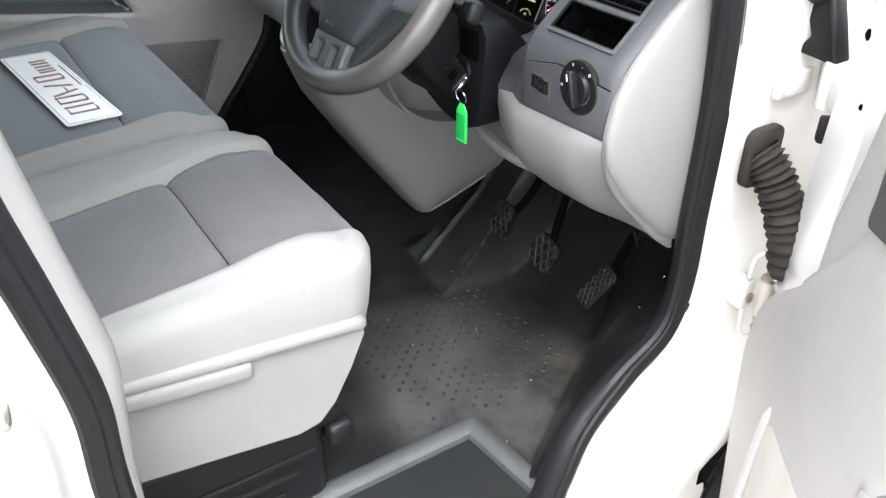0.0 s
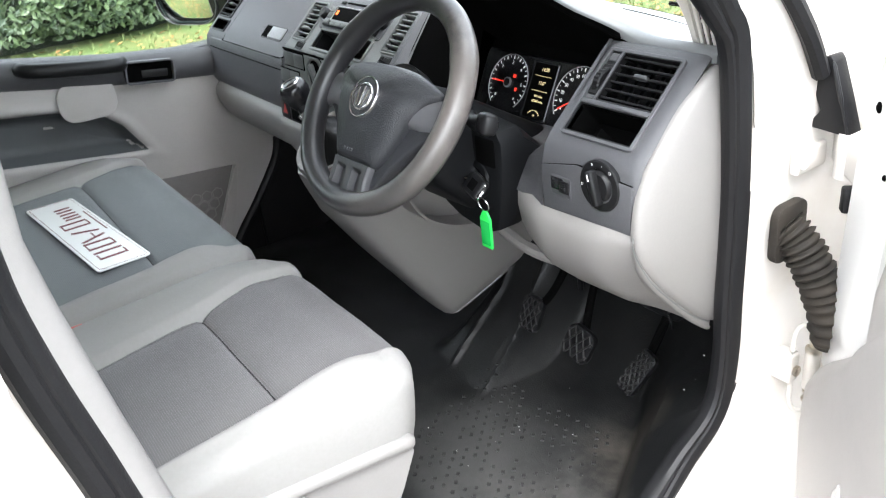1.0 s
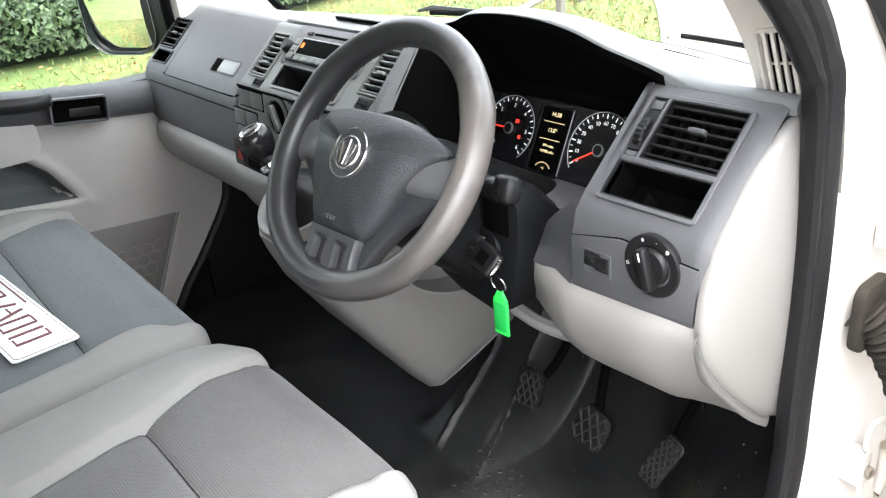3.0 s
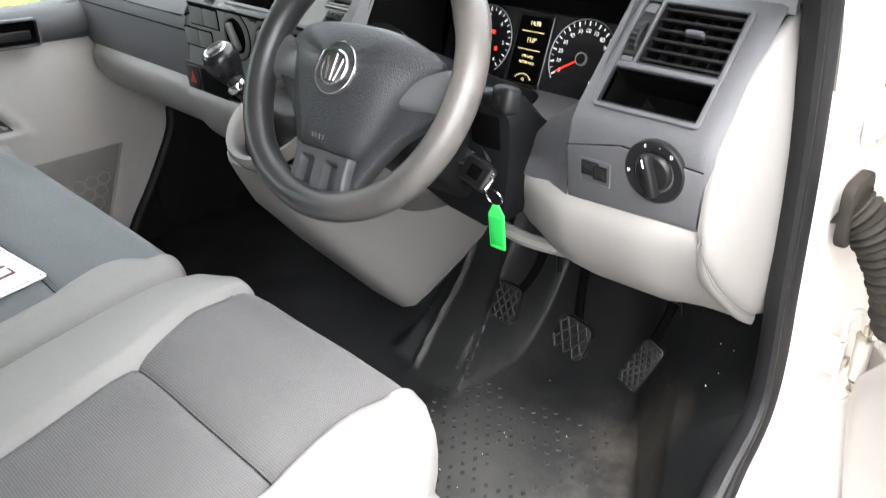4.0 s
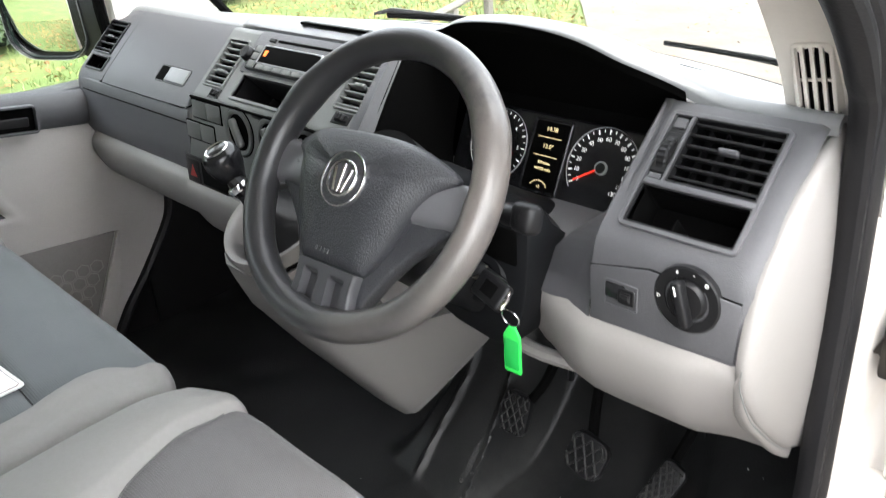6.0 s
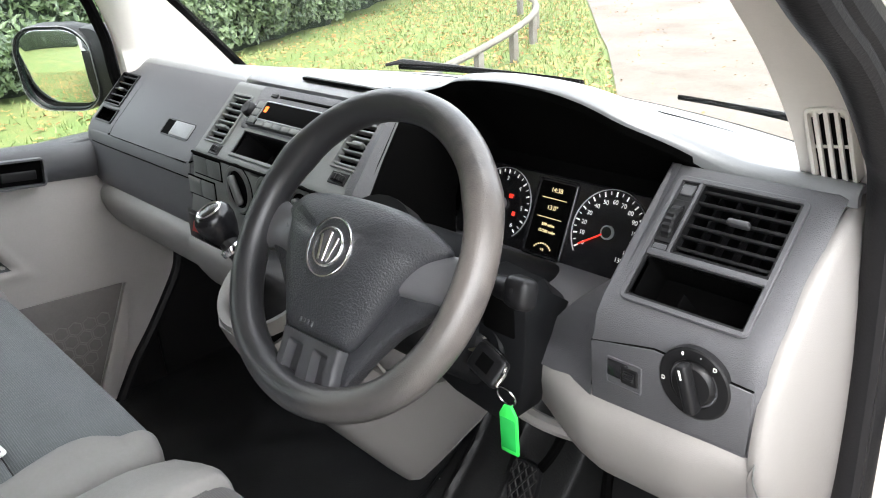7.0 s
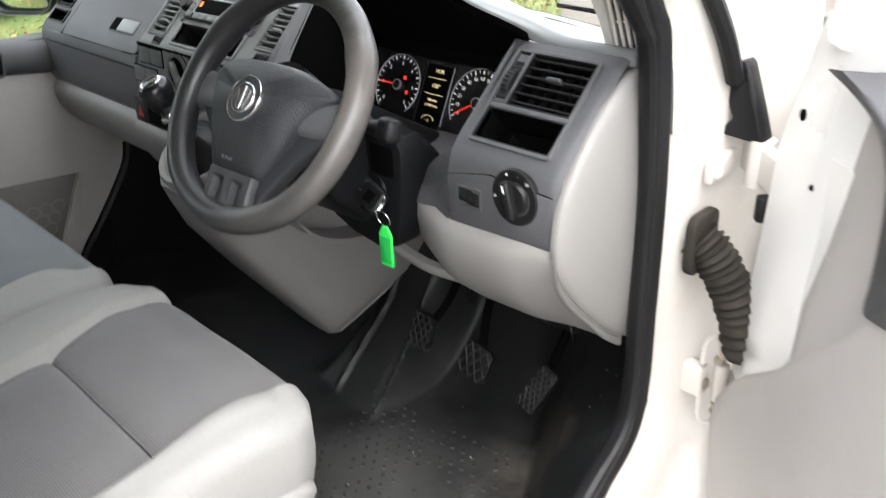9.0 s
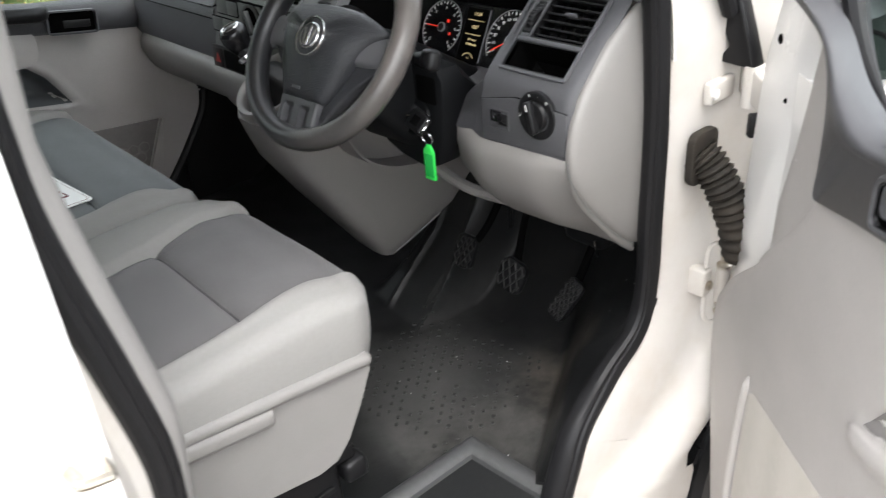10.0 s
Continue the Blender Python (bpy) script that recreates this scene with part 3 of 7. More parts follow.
def pillar(name, rear, front, s, label):
    """Inner trim of a screen pillar between its rear and front edges, given as (x, y, z) for the passenger side, mirrored by s."""
    rows2 = []
    for a, b in zip(spline(rear, 6), spline(front, 6)):
        a, b = Vector((s * a.x, a.y, a.z)), Vector((s * b.x, b.y, b.z))
        c = (a + b) / 2 + Vector((-s * 0.022, -0.012, 0))
        row = [a + Vector((s * 0.03, -0.004, 0)), a, a.lerp(c, 0.5) + Vector((-s * 0.006, -0.004, 0)), c, b.lerp(c, 0.5) + Vector((-s * 0.004, -0.002, 0)), b, b + Vector((s * 0.03, 0.01, 0))]
        rows2.append(row)
    return tagged(part(name, thick(grid(rows2), 0.006), BEIGE, None, angle=60), label, "trim", kind="structure")


pillar("trim_pillar_passenger", [(0.80, 0.885, 1.30), (0.80, 0.885, 1.43), (0.79, 0.872, 1.52), (0.77, 0.83, 1.62), (0.74, 0.66, 1.88)],
       [(0.80, 1.24, 1.30), (0.79, 1.185, 1.365), (0.775, 1.06, 1.50), (0.755, 0.965, 1.60), (0.73, 0.73, 1.88)], -1, "pale plastic windscreen pillar trim")
dp_rows = []
for a, c, b in zip(spline([(0.866, 0.945, 1.33), (0.864, 0.930, 1.43), (0.860, 0.885, 1.515), (0.855, 0.765, 1.62), (0.825, 0.50, 1.83)], 6),
                   spline([(0.756, 0.985, 1.33), (0.752, 0.962, 1.42), (0.746, 0.915, 1.51), (0.745, 0.80, 1.62), (0.720, 0.56, 1.83)], 6),
                   spline([(0.80, 1.24, 1.33), (0.795, 1.17, 1.40), (0.785, 1.05, 1.50), (0.765, 0.93, 1.62), (0.73, 0.72, 1.85)], 6)):
    dp_rows.append([a + Vector((0.004, -0.004, 0)), a, a.lerp(c, 0.4) + Vector((0.004, 0.016, 0)), a.lerp(c, 0.75) + Vector((0.004, 0.016, 0)), c, c.lerp(b, 0.25) + Vector((0.0, 0.0, 0)), b])
tagged(part("trim_pillar_driver", thick(grid(dp_rows), 0.004), BEIGE, None, angle=60), "pale plastic windscreen pillar trim", "trim", kind="structure")
# demister grille in the driver's pillar
PG = basis((0.783, 0.926, 1.466), (0.99, 0.0, 0.13), (-0.13, -0.25, 0.95))
gr = thing("pillar_grille", (0.79, 0.94, 1.42), "beige slatted grille in the pillar trim", "grille")
part("surround", rim_plate(-0.0215, 0.0215, -0.042, 0.042, 0.004, 0.03, PG, 0.006), BEIGE, gr)
part("backing", box(-0.020, 0.020, -0.041, 0.041, -0.012, -0.008, 0, 1, PG), VOID, gr)
slat_bm = finish(box(-0.0021, 0.0021, -0.040, 0.040, -0.007, 0.0005, 0.001, 2), "slat", BEIGE)
for k in range(3):
    sl = new("slat", slat_bm)
    sl.parent, sl.matrix_parent_inverse = gr, gr.matrix_basis.inverted()
    sl.matrix_basis = PG @ Matrix.Translation((-0.0100 + 0.0100 * k, 0, 0)) @ Matrix.Rotation(radians(12), 4, "Y")
part("crossbar", box(-0.018, 0.018, -0.003, 0.000, -0.012, -0.0055, 0.001, 1, PG), BEIGE, gr)

# ---------------------------------------------------------------- passenger door
pd = thing("passenger_door", (-0.82, 0.3, 0.6), "closed passenger door with grey card, dark armrest band and pocket", "door")


def band_z(y, top):
    return interp(y, [(-0.5, 1.40), (0.2, 1.345), (0.49, 1.297), (0.76, 1.268)]) if top else interp(y, [(-0.5, 1.34), (0.15, 1.282), (0.45, 1.227), (0.76, 1.188)])


PX = [(-0.55 + 0.05 * i) for i in range(28)]
pocket = [(0.0, 1.232), (0.30, 1.190), (0.37, 1.178), (0.432, 1.153), (0.482, 1.108), (0.535, 1.020), (0.0, 1.095)]


def inside(u, z, poly):
    """Signed depth of a point in a convex clockwise outline, positive within."""
    best = 1.0
    for (ua, za), (ub, zb) in zip(poly, poly[1:] + poly[:1]):
        du, dz = ub - ua, zb - za
        best = min(best, ((u - ua) * dz - (z - za) * du) / math.hypot(du, dz))
    return best


def card_x(y, z):
    """The card swells under the band and is hollowed out for the pocket."""
    d = inside(y, z, pocket)
    rim = 0.005 * smooth(-0.030, -0.010, d) * (1 - smooth(-0.008, 0.004, d))
    return interp(z, [(0.56, -0.825), (0.75, -0.815), (0.95, -0.815), (1.05, -0.807), (1.13, -0.799), (1.25, -0.795)]) + rim - 0.062 * smooth(-0.006, 0.030, d)


FRONT = [(0.56, 0.656), (0.606, 0.688), (0.683, 0.739), (0.743, 0.790), (0.812, 0.844), (0.883, 0.894), (0.926, 0.911), (0.961, 0.915), (0.983, 0.908), (1.03, 0.876), (1.10, 0.822), (1.20, 0.765)]
card = []
for k in range(73):
    y1 = interp(0.56 + 0.62 * k / 72, FRONT)
    ys = [-0.55 + (y1 + 0.55) * i / 90 for i in range(91)]
    card.append([Vector((0, y, 0.56 + (band_z(min(y, 0.76), False) - 0.56) * k / 72)) for y in ys])
for row in card:
    for p in row:
        p.x = card_x(p.y, p.z)
part("door_card", grid(card), DOORG, pd, angle=80)
pk = Vector((0, sum(y for y, z in pocket) / 7, sum(z for y, z in pocket) / 7))


def pocket_ring(k):
    """The pocket's outline drawn in towards its middle."""
    pts = [pk + (Vector((0, y, z)) - pk) * k for y, z in pocket]
    out = []
    for a, b in zip(pts, pts[1:] + pts[:1]):
        out += [a.lerp(b, i / 14) for i in range(14)]
    return [Vector((card_x(p.y, p.z) + 0.004, p.y, p.z)) for p in out]


# darker sheet over the hollow: the pocket's shade is in its colour
part("pocket_shade", loft([pocket_ring(k) for k in (0.985, 0.96, 0.93, 0.90, 0.86, 0.8, 0.7, 0.5, 0.25, 0.05)], cap=False), POCKETM, pd, "pocket hollow, its shade in a darker grey", angle=80)
# upper band
bands = []
for k, dx in ((0, 0.0), (0.15, 0.018), (0.55, 0.024), (0.85, 0.02), (1.0, 0.006), (1.08, -0.03)):
    bands.append([Vector((-0.795 + dx, y, band_z(min(y, 0.76), False) * (1 - k) + band_z(min(y, 0.76), True) * k)) for y in PX])
part("armrest_band", thick(grid(bands), 0.01), DARK, pd, "dark grey upper door band", angle=60)
part("sill_ledge", box(-0.875, -0.80, -0.55, 0.80, 1.262, 1.276, 0.005, 2, Matrix.Rotation(0.0, 4, "X")), DARK, pd)
# grab bar in the band
part("grab_bar", tube(spline([(-0.775, 0.265, 1.318), (-0.752, 0.29, 1.312), (-0.742, 0.39, 1.297), (-0.748, 0.49, 1.283), (-0.775, 0.515, 1.281)], 6), 0.017, 12, flat=1.15), BLACK, pd, "black plastic grab bar")
part("grab_recess", plate(rounded(-0.48, -0.33, 1.15, 1.255, 0.04), 0.004, basis((-0.787, 0, 0), (0, -1, 0), (0, 0, 1)), 0.002), DOORG, pd)
hm = basis((-0.7685, 0.577, 1.246), (0, -1, 0.13), (0, 0.13, 1)) @ Matrix.Diagonal((0.90, 0.86, 1, 1))
part("handle_surround", rim_plate(-0.074, 0.074, -0.036, 0.036, 0.005, 0.02, hm, 0.012), DARK, pd)
part("handle_recess", plate(rounded(-0.070, 0.070, -0.032, 0.032, 0.01), 0.002, hm @ Matrix.Translation((0, 0, -0.001))), VOID, pd)
part("door_handle", box(-0.058, 0.025, -0.022, 0.006, -0.004, 0.006, 0.005, 3, hm), BLACK, pd, "black plastic release handle")
# loudspeaker patch, with a hexagon relief
sp = [(0.758, 0.909), (0.52, 0.930), (0.30, 0.946), (0.22, 0.72), (0.30, 0.62), (0.622, 0.62)]
part("speaker_panel", plate([(-y, z) for y, z in sp], 0.004, basis((-0.806, 0, 0), (0, -1, 0), (0, 0, 1)), 0.0015), SPEAKER, pd, "grey-brown perforated loudspeaker panel")
hexes = bmesh.new()
for i in range(9):
    for j in range(7):
        y, z = 0.42 + 0.034 * i + (0.017 if j % 2 else 0), 0.66 + 0.0294 * j
        if z > 0.90 or y > 0.640 + (z - 0.665) * 0.48 - 0.016:
            continue
        m = basis((-0.802, y, z), (0, -1, 0), (0, 0, 1))
        o6 = [(0.0185 * math.cos(radians(60 * k + 30)), 0.0185 * math.sin(radians(60 * k + 30))) for k in range(6)]
        i6 = [(0.0155 * math.cos(radians(60 * k + 30)), 0.0155 * math.sin(radians(60 * k + 30))) for k in range(6)]
        join(hexes, grid([[m @ Vector((x, y2, h)) for x, y2 in ring6] for ring6, h in ((o6, 0.001), (o6, -0.0012), (i6, -0.0012), (i6, 0.001))], close_v=True))
part("hexagon_relief", hexes, HEXM, pd, "paler hexagon ribs")
part("speaker_edge", plate([(-y, z) for y, z in ((0.762, 0.909), (0.627, 0.62), (0.668, 0.62), (0.736, 0.77), (0.767, 0.906))], 0.012, basis((-0.805, 0, 0), (0, -1, 0), (0, 0, 1)), 0.002), DOORG, pd)
# window surround and glass
WIN = [(-0.5, 1.36), (0.2, 1.318), (0.60, 1.272), (0.845, 1.262), (0.865, 1.43), (0.855, 1.52), (0.815, 1.62), (0.66, 1.80), (0.55, 1.84), (-0.5, 1.85)]
part("window_rubber", tube(spline([(-0.83, y, z) for y, z in WIN], 5), 0.013, 8), VOID, pd)
pg = part("window_pane", thick(plate([(-y, z) for y, z in WIN], 0.003, basis((-0.845, 0, 0), (0, -1, 0), (0, 0, 1))), 0.0), GLASS, pd)
pg.visible_shadow = False
part("outer_skin", box(-0.95, -0.885, -0.55, 1.06, 0.3, 1.25, 0.02, 2), WHITE, pd)
part("upper_frame", box(-0.93, -0.85, -0.55, 0.6, 1.845, 1.93, 0.02, 2), WHITE, pd)
tagged(part("door_seal_passenger", tube(spline([(-0.815, y + 0.006, z) for z, y in FRONT[::-1]], 4), 0.014, 8), SEAL), "black rubber seal round the passenger door", "seal", kind="structure")
tagged(part("wall_lower_side", box(-0.87, -0.846, 0.60, 0.828, 0.5, 1.15, 0.004), BLACK), "black trim behind the passenger door seal", "wall", kind="structure")
tagged(part("wall_rear_side", box(-0.95, -0.86, -2.0, -0.56, 0.3, 1.93, 0.02), WHITE), "white van side panel", "wall", kind="structure")

# passenger mirror outside the window
pm = thing("door_mirror", (-0.98, 0.75, 1.35), "large black door mirror with a silvered glass", "mirror")
mm = basis((-1.120, 0.845, 1.390), (1, 0.55, 0), (0.01, -0.02, 1))
MO = [(x * 1.04, y * 0.86) for x, y in rounded(-0.135, 0.10, -0.125, 0.125, 0.078, 8)]
shell = []
for h, k in ((-0.012, 0.93), (0.0, 0.98), (0.004, 1.0), (-0.006, 1.03), (-0.05, 1.04), (-0.09, 0.93), (-0.12, 0.72), (-0.135, 0.40)):
    shell.append([mm @ Vector((x * k, y * k, h)) for x, y in MO])
part("housing", loft(shell), BLACK, pm, angle=50)
part("mirror_glass", plate([(x * 0.92, y * 0.93) for x, y in MO], 0.004, mm @ Matrix.Rotation(radians(5), 4, "X") @ Matrix.Translation((0.004, 0, -0.004)), 0.001), MIRROR, pm)
part("glass_rim", grid([[mm @ Vector((x * k + 0.002, y * k, h)) for x, y in MO] for k, h in ((0.985, -0.002), (0.955, 0.0005), (0.925, -0.004))], close_v=True), MIRRORB, pm)
# grey ring that paints the thin bright highlight along the housing's edge
part("edge_highlight", grid([[mm @ Vector((x * k, y * k, h)) for x, y in MO] for k, h in ((1.004, 0.0045), (1.011, 0.0060), (1.018, 0.002))], close_v=True), STACK, pm)
part("arm", loft([[mm @ Vector((x, y, z)) for y, z in ((y0, -0.10), (y0 - 0.004, -0.05), (y0, -0.012), (y0 * 0.3, 0.0), (y1 * 0.5, 0.0), (y1, -0.012), (y1 + 0.004, -0.05), (y1, -0.10))] for x, y0, y1 in ((0.075, -0.100, 0.100), (0.105, -0.106, 0.098), (0.14, -0.108, 0.082), (0.19, -0.105, 0.052), (0.26, -0.10, 0.0), (0.31, -0.10, -0.03))]), BLACK, pm, angle=60)


# ---------------------------------------------------------------- dashboard
dash = thing("dashboard", (0, 0.95, 1.0), "two-tone grey plastic van dashboard with vents, radio and dials", "dashboard")
SLU, SLV = (1, 0, 0), (0, 0.741, 0.671)
RIGHT = basis((0, 0.785, 1.318), SLU, SLV)      # sloping face beside the door
MIDDLE = basis((0, 0.7316, 1.318), SLU, SLV)    # sloping face of the centre stack

FACE = [(1.13, 0.790), (1.165, 0.772), (1.20, 0.764), (1.27, 0.764), (1.300, 0.771), (1.318, 0.785), (1.420, 0.898), (1.428, 0.910)]


def face_y(z):
    return interp(z, FACE)


def sheet(xs, zs, holes, shape=None):
    """The dark face over x and z, with rectangular holes."""
    rows2 = []
    for x in xs:
        row = []
        for z in zs:
            p = Vector((x, face_y(z), z))
            row.append(shape(p) if shape else p)
        rows2.append(row)

    def cut(i, j):
        cx, cz = (xs[i] + xs[i + 1]) / 2, (zs[j] + zs[j + 1]) / 2
        return any(a < cx < b and c < cz < d for a, b, c, d in holes)

    return grid(rows2, skip=cut)


ZS = [1.13, 1.15, 1.165, 1.18, 1.20, 1.235, 1.27, 1.285, 1.300, 1.309, 1.318, 1.321, 1.3555, 1.3585, 1.39, 1.417, 1.420, 1.424, 1.428]


def bend_right(p):
    k = smooth(0.800, 0.816, p.x)
    return Vector((p.x, p.y + 0.008 * k, p.z))


xr = [0.625, 0.632, 0.640, 0.646, 0.649, 0.670, 0.700, 0.74, 0.7775, 0.780, 0.787, 0.793, 0.80, 0.806, 0.812]
zr = [z for z in ZS if z >= 1.20]
part("driver_end_panel", thick(sheet(xr, zr, [(0.649, 0.7775, 1.321, 1.417)], bend_right), 0.006), DARK, dash, angle=50)


def bend_left(p):
    k = smooth(-0.795, -0.846, p.x)
    return Vector((p.x, p.y + 0.040 * k * k, p.z - 0.044 * smooth(-0.70, -0.842, p.x) ** 2 * smooth(1.40, 1.428, p.z)))


xl = [-0.842, -0.836, -0.828, -0.818, -0.808, -0.80, -0.79, -0.775, -0.76, -0.72, -0.71, -0.70, -0.68, -0.6, -0.5, -0.4, -0.33, -0.295, -0.27, -0.24]
zl = sorted(set([z for z in ZS if z not in (1.3555, 1.3585)] + [1.343, 1.347, 1.405]))
part("glovebox_surround", thick(sheet(xl, zl, [(-0.80, -0.71, 1.347, 1.405), (-0.79, -0.70, 1.318, 1.343)], bend_left), 0.006), DARK, dash, angle=50)


def louvre(name, m, x0, x1, y0, y1, n, tab_x, tab_k, mat=BLACK, label="black slatted air vent"):
    """An air vent in a panel: a dark box, thin surround, slats and a tab."""
    v = part(name, rim_plate(x0 - 0.003, x1 + 0.003, y0 - 0.003, y1 + 0.003, 0.004, 0.012, m @ Matrix.Translation((0, 0, 0.003)), 0.006), mat, dash, label)
    part("duct", loft([[m @ Vector((x, y, h)) for x, y in rounded(x0, x1, y0, y1, 0.003, 2)] for h in (0.0, -0.045)], cap=False), VOID, v)
    part("duct_back", box(x0, x1, y0, y1, -0.046, -0.044, 0, 1, m), VOID, v)
    step = (y1 - y0) / n
    me = finish(box(x0, x1, -0.0018, 0.0018, -0.014, 0.0, 0.0012, 2), "slat", mat)
    for k in range(n):
        s = new("slat", me)
        s.parent = v
        s.matrix_basis = m @ Matrix.Translation((0, y0 + step * (k + 0.5), 0.0)) @ Matrix.Rotation(radians(18 if mat is BLACK else 3), 4, "X")
    me = finish(box(-0.0012, 0.0012, y0, y1, -0.036, -0.022, 0, 1), "vane", BLACK)
    for k in range(5):
        s = new("vane", me)
        s.parent = v
        s.matrix_basis = m @ Matrix.Translation((x0 + (x1 - x0) * (k + 0.5) / 5, 0, 0))
    yk = y0 + step * (tab_k + 0.5)
    part("tab", box(tab_x - 0.012, tab_x + 0.012, yk - 0.0035, yk + 0.0035, -0.004, 0.006, 0.0025, 3, m), SPOKEM if mat is BLACK else mat, v)
    return v


def tray(name, m, x0, x1, y0, y1, deep=0.06, w=0.004, mat=BLACK, label="small open black tray", lining=VOID):
    t = part(name, rim_plate(x0 - w, x1 + w, y0 - w, y1 + w, w, 0.01, m @ Matrix.Translation((0, 0, 0.003)), 0.006), mat, dash, label)
    part("inside", loft([[m @ Vector((x, y, h)) for x, y in rounded(x0, x1, y0, y1, 0.004, 3)] for h in (0.0, -deep)], cap=False), lining, t)
    part("back", box(x0, x1, y0, y1, -deep - 0.002, -deep, 0, 1, m), VOID, t)
    part("ridge", box((x0 + x1) / 2 - 0.014, (x0 + x1) / 2 - 0.012, y0, y0 + 0.02, -deep, -0.01, 0.0005, 1, m), VOID, t)
    return t


def thumbwheel(m, x, y, r=0.020, w=0.012, across=True):
    """A ribbed adjuster wheel half sunk in its slot."""
    slot = part("adjuster_slot", box(x - w / 2 - 0.004, x + w / 2 + 0.004, y - r, y + r, -0.004, 0.0015, 0.001, 1, m) if across else box(x - r, x + r, y - w / 2 - 0.004, y + w / 2 + 0.004, -0.004, 0.0015, 0.001, 1, m), BLACK, dash)
    mm2 = m @ Matrix.Translation((x, y, -r * 0.55)) @ (Matrix.Rotation(radians(90), 4, "Y") if across else Matrix.Rotation(radians(90), 4, "X"))
    rings = []
    for h, k in ((-w / 2, 0.9), (-w / 2 + 0.002, 1.0), (w / 2 - 0.002, 1.0), (w / 2, 0.9)):
        rings.append([mm2 @ Vector(((r * 0.95 * k + (0.0012 if i % 2 else 0)) * math.cos(6.2832 * i / 48), (r * 0.95 * k + (0.0012 if i % 2 else 0)) * math.sin(6.2832 * i / 48), h)) for i in range(48)])
    part("adjuster_wheel", loft(rings), BLACK, slot, smooth=False)


# driver's end: vent above a tray
part("vent_panel", rim_plate(0.643, 0.785, 0.000, 0.152, 0.0055, 0.012, RIGHT @ Matrix.Translation((0, 0, 0.004)), 0.007), DARK, dash)
louvre("air_vent", RIGHT, 0.6745, 0.778, 0.064, 0.146, 6, 0.727, 3)
tray("coin_tray", RIGHT, 0.652, 0.778, 0.008, 0.053, 0.055)
part("vent_rail", box(0.649, 0.781, 0.0545, 0.0625, -0.02, 0.0045, 0.002, 2, RIGHT), DARK, dash)
part("vent_bar", box(0.6685, 0.6735, 0.060, 0.148, -0.02, 0.004, 0.002, 2, RIGHT), DARK, dash)
part("wheel_strip", box(0.6485, 0.6685, 0.060, 0.148, -0.012, 0.0, 0.001, 1, RIGHT), BLACK, dash)
thumbwheel(RIGHT, 0.6585, 0.098, 0.026, 0.013)
part("vent_key", box(0.651, 0.666, 0.130, 0.143, -0.004, 0.002, 0.001, 1, RIGHT), DARK, dash)
part("vent_key", box(0.651, 0.666, 0.063, 0.070, -0.004, 0.002, 0.001, 1, RIGHT), DARK, dash)

# passenger end
louvre("air_vent", RIGHT @ Matrix.Translation((0, 0, 0.0)), -0.798, -0.714, 0.0455, 0.127, 5, -0.757, 2)
tray("coin_tray", RIGHT, -0.786, -0.704, 0.003, 0.034, 0.05)

# glove box lid with a latch, and the band below
lid = part("glovebox_lid", grid([[Vector((x, face_y(z) - 0.0035, z + 0.002)) for z in (1.300, 1.309, 1.318, 1.34, 1.37, 1.40, 1.418, 1.426)] for x in [-0.672 + 0.0185 * i for i in range(21)]]), DARK, dash, angle=50)
LAT = RIGHT @ Matrix.Translation((-0.405, 0.033, 0.0045))
part("latch_pocket", rim_plate(-0.062, 0.058, -0.020, 0.020, 0.003, 0.006, LAT, 0.008), BLACK, lid)
part("latch_shade", box(-0.058, -0.022, -0.016, 0.016, -0.003, -0.0005, 0.0, 1, LAT), VOID, lid)
part("latch", box(-0.024, 0.054, -0.0165, 0.0165, -0.004, 0.002, 0.006, 3, LAT), TOPM, lid, "pale grey latch plate")
part("knee_band", thick(grid([[Vector((x, y - 0.003 * smooth(-0.85, -0.70, x) + 0.040 * smooth(-0.78, -0.846, x) ** 2, z)) for y, z in ((0.780, 1.3005), (0.7735, 1.3000), (0.7700, 1.2960), (0.7655, 1.268), (0.7620, 1.22), (0.7610, 1.185), (0.768, 1.172))] for x in [-0.838 + 0.02 * i for i in range(28)]]), 0.004), DARK, dash, angle=50)
part("band_seam", tube([(x, 0.7634 - 0.003 * smooth(-0.85, -0.70, x), 1.2765) for x in [-0.77 + 0.04 * i for i in range(13)]], 0.0012, 6), VOID, dash)
part("lid_gap", tube(spline([(-0.290, face_y(1.424) - 0.002, 1.424), (-0.292, face_y(1.33) - 0.002, 1.33), (-0.300, face_y(1.304) - 0.003, 1.304), (-0.40, face_y(1.3015) - 0.003, 1.3015), (-0.66, face_y(1.3015) - 0.003, 1.3015), (-0.674, face_y(1.306) - 0.003, 1.306), (-0.676, face_y(1.33) - 0.002, 1.33), (-0.676, face_y(1.424) - 0.002, 1.424)], 5), 0.0017, 6), VOID, lid)
# pale lower dash on the passenger's side
part("lower_trim_passenger", thick(grid([[Vector((x, q.y + 0.045 * smooth(-0.74, -0.83, x) ** 2, q.z)) for q in spline([(0, 0.768, 1.172), (0, 0.752, 1.155), (0, 0.755, 1.12), (0, 0.785, 1.07), (0, 0.85, 1.03), (0, 0.98, 1.00)], 4)] for x in [-0.82 + 0.0275 * i for i in range(23)]]), 0.005), LIGHT, dash, "pale grey lower dash trim", angle=60)

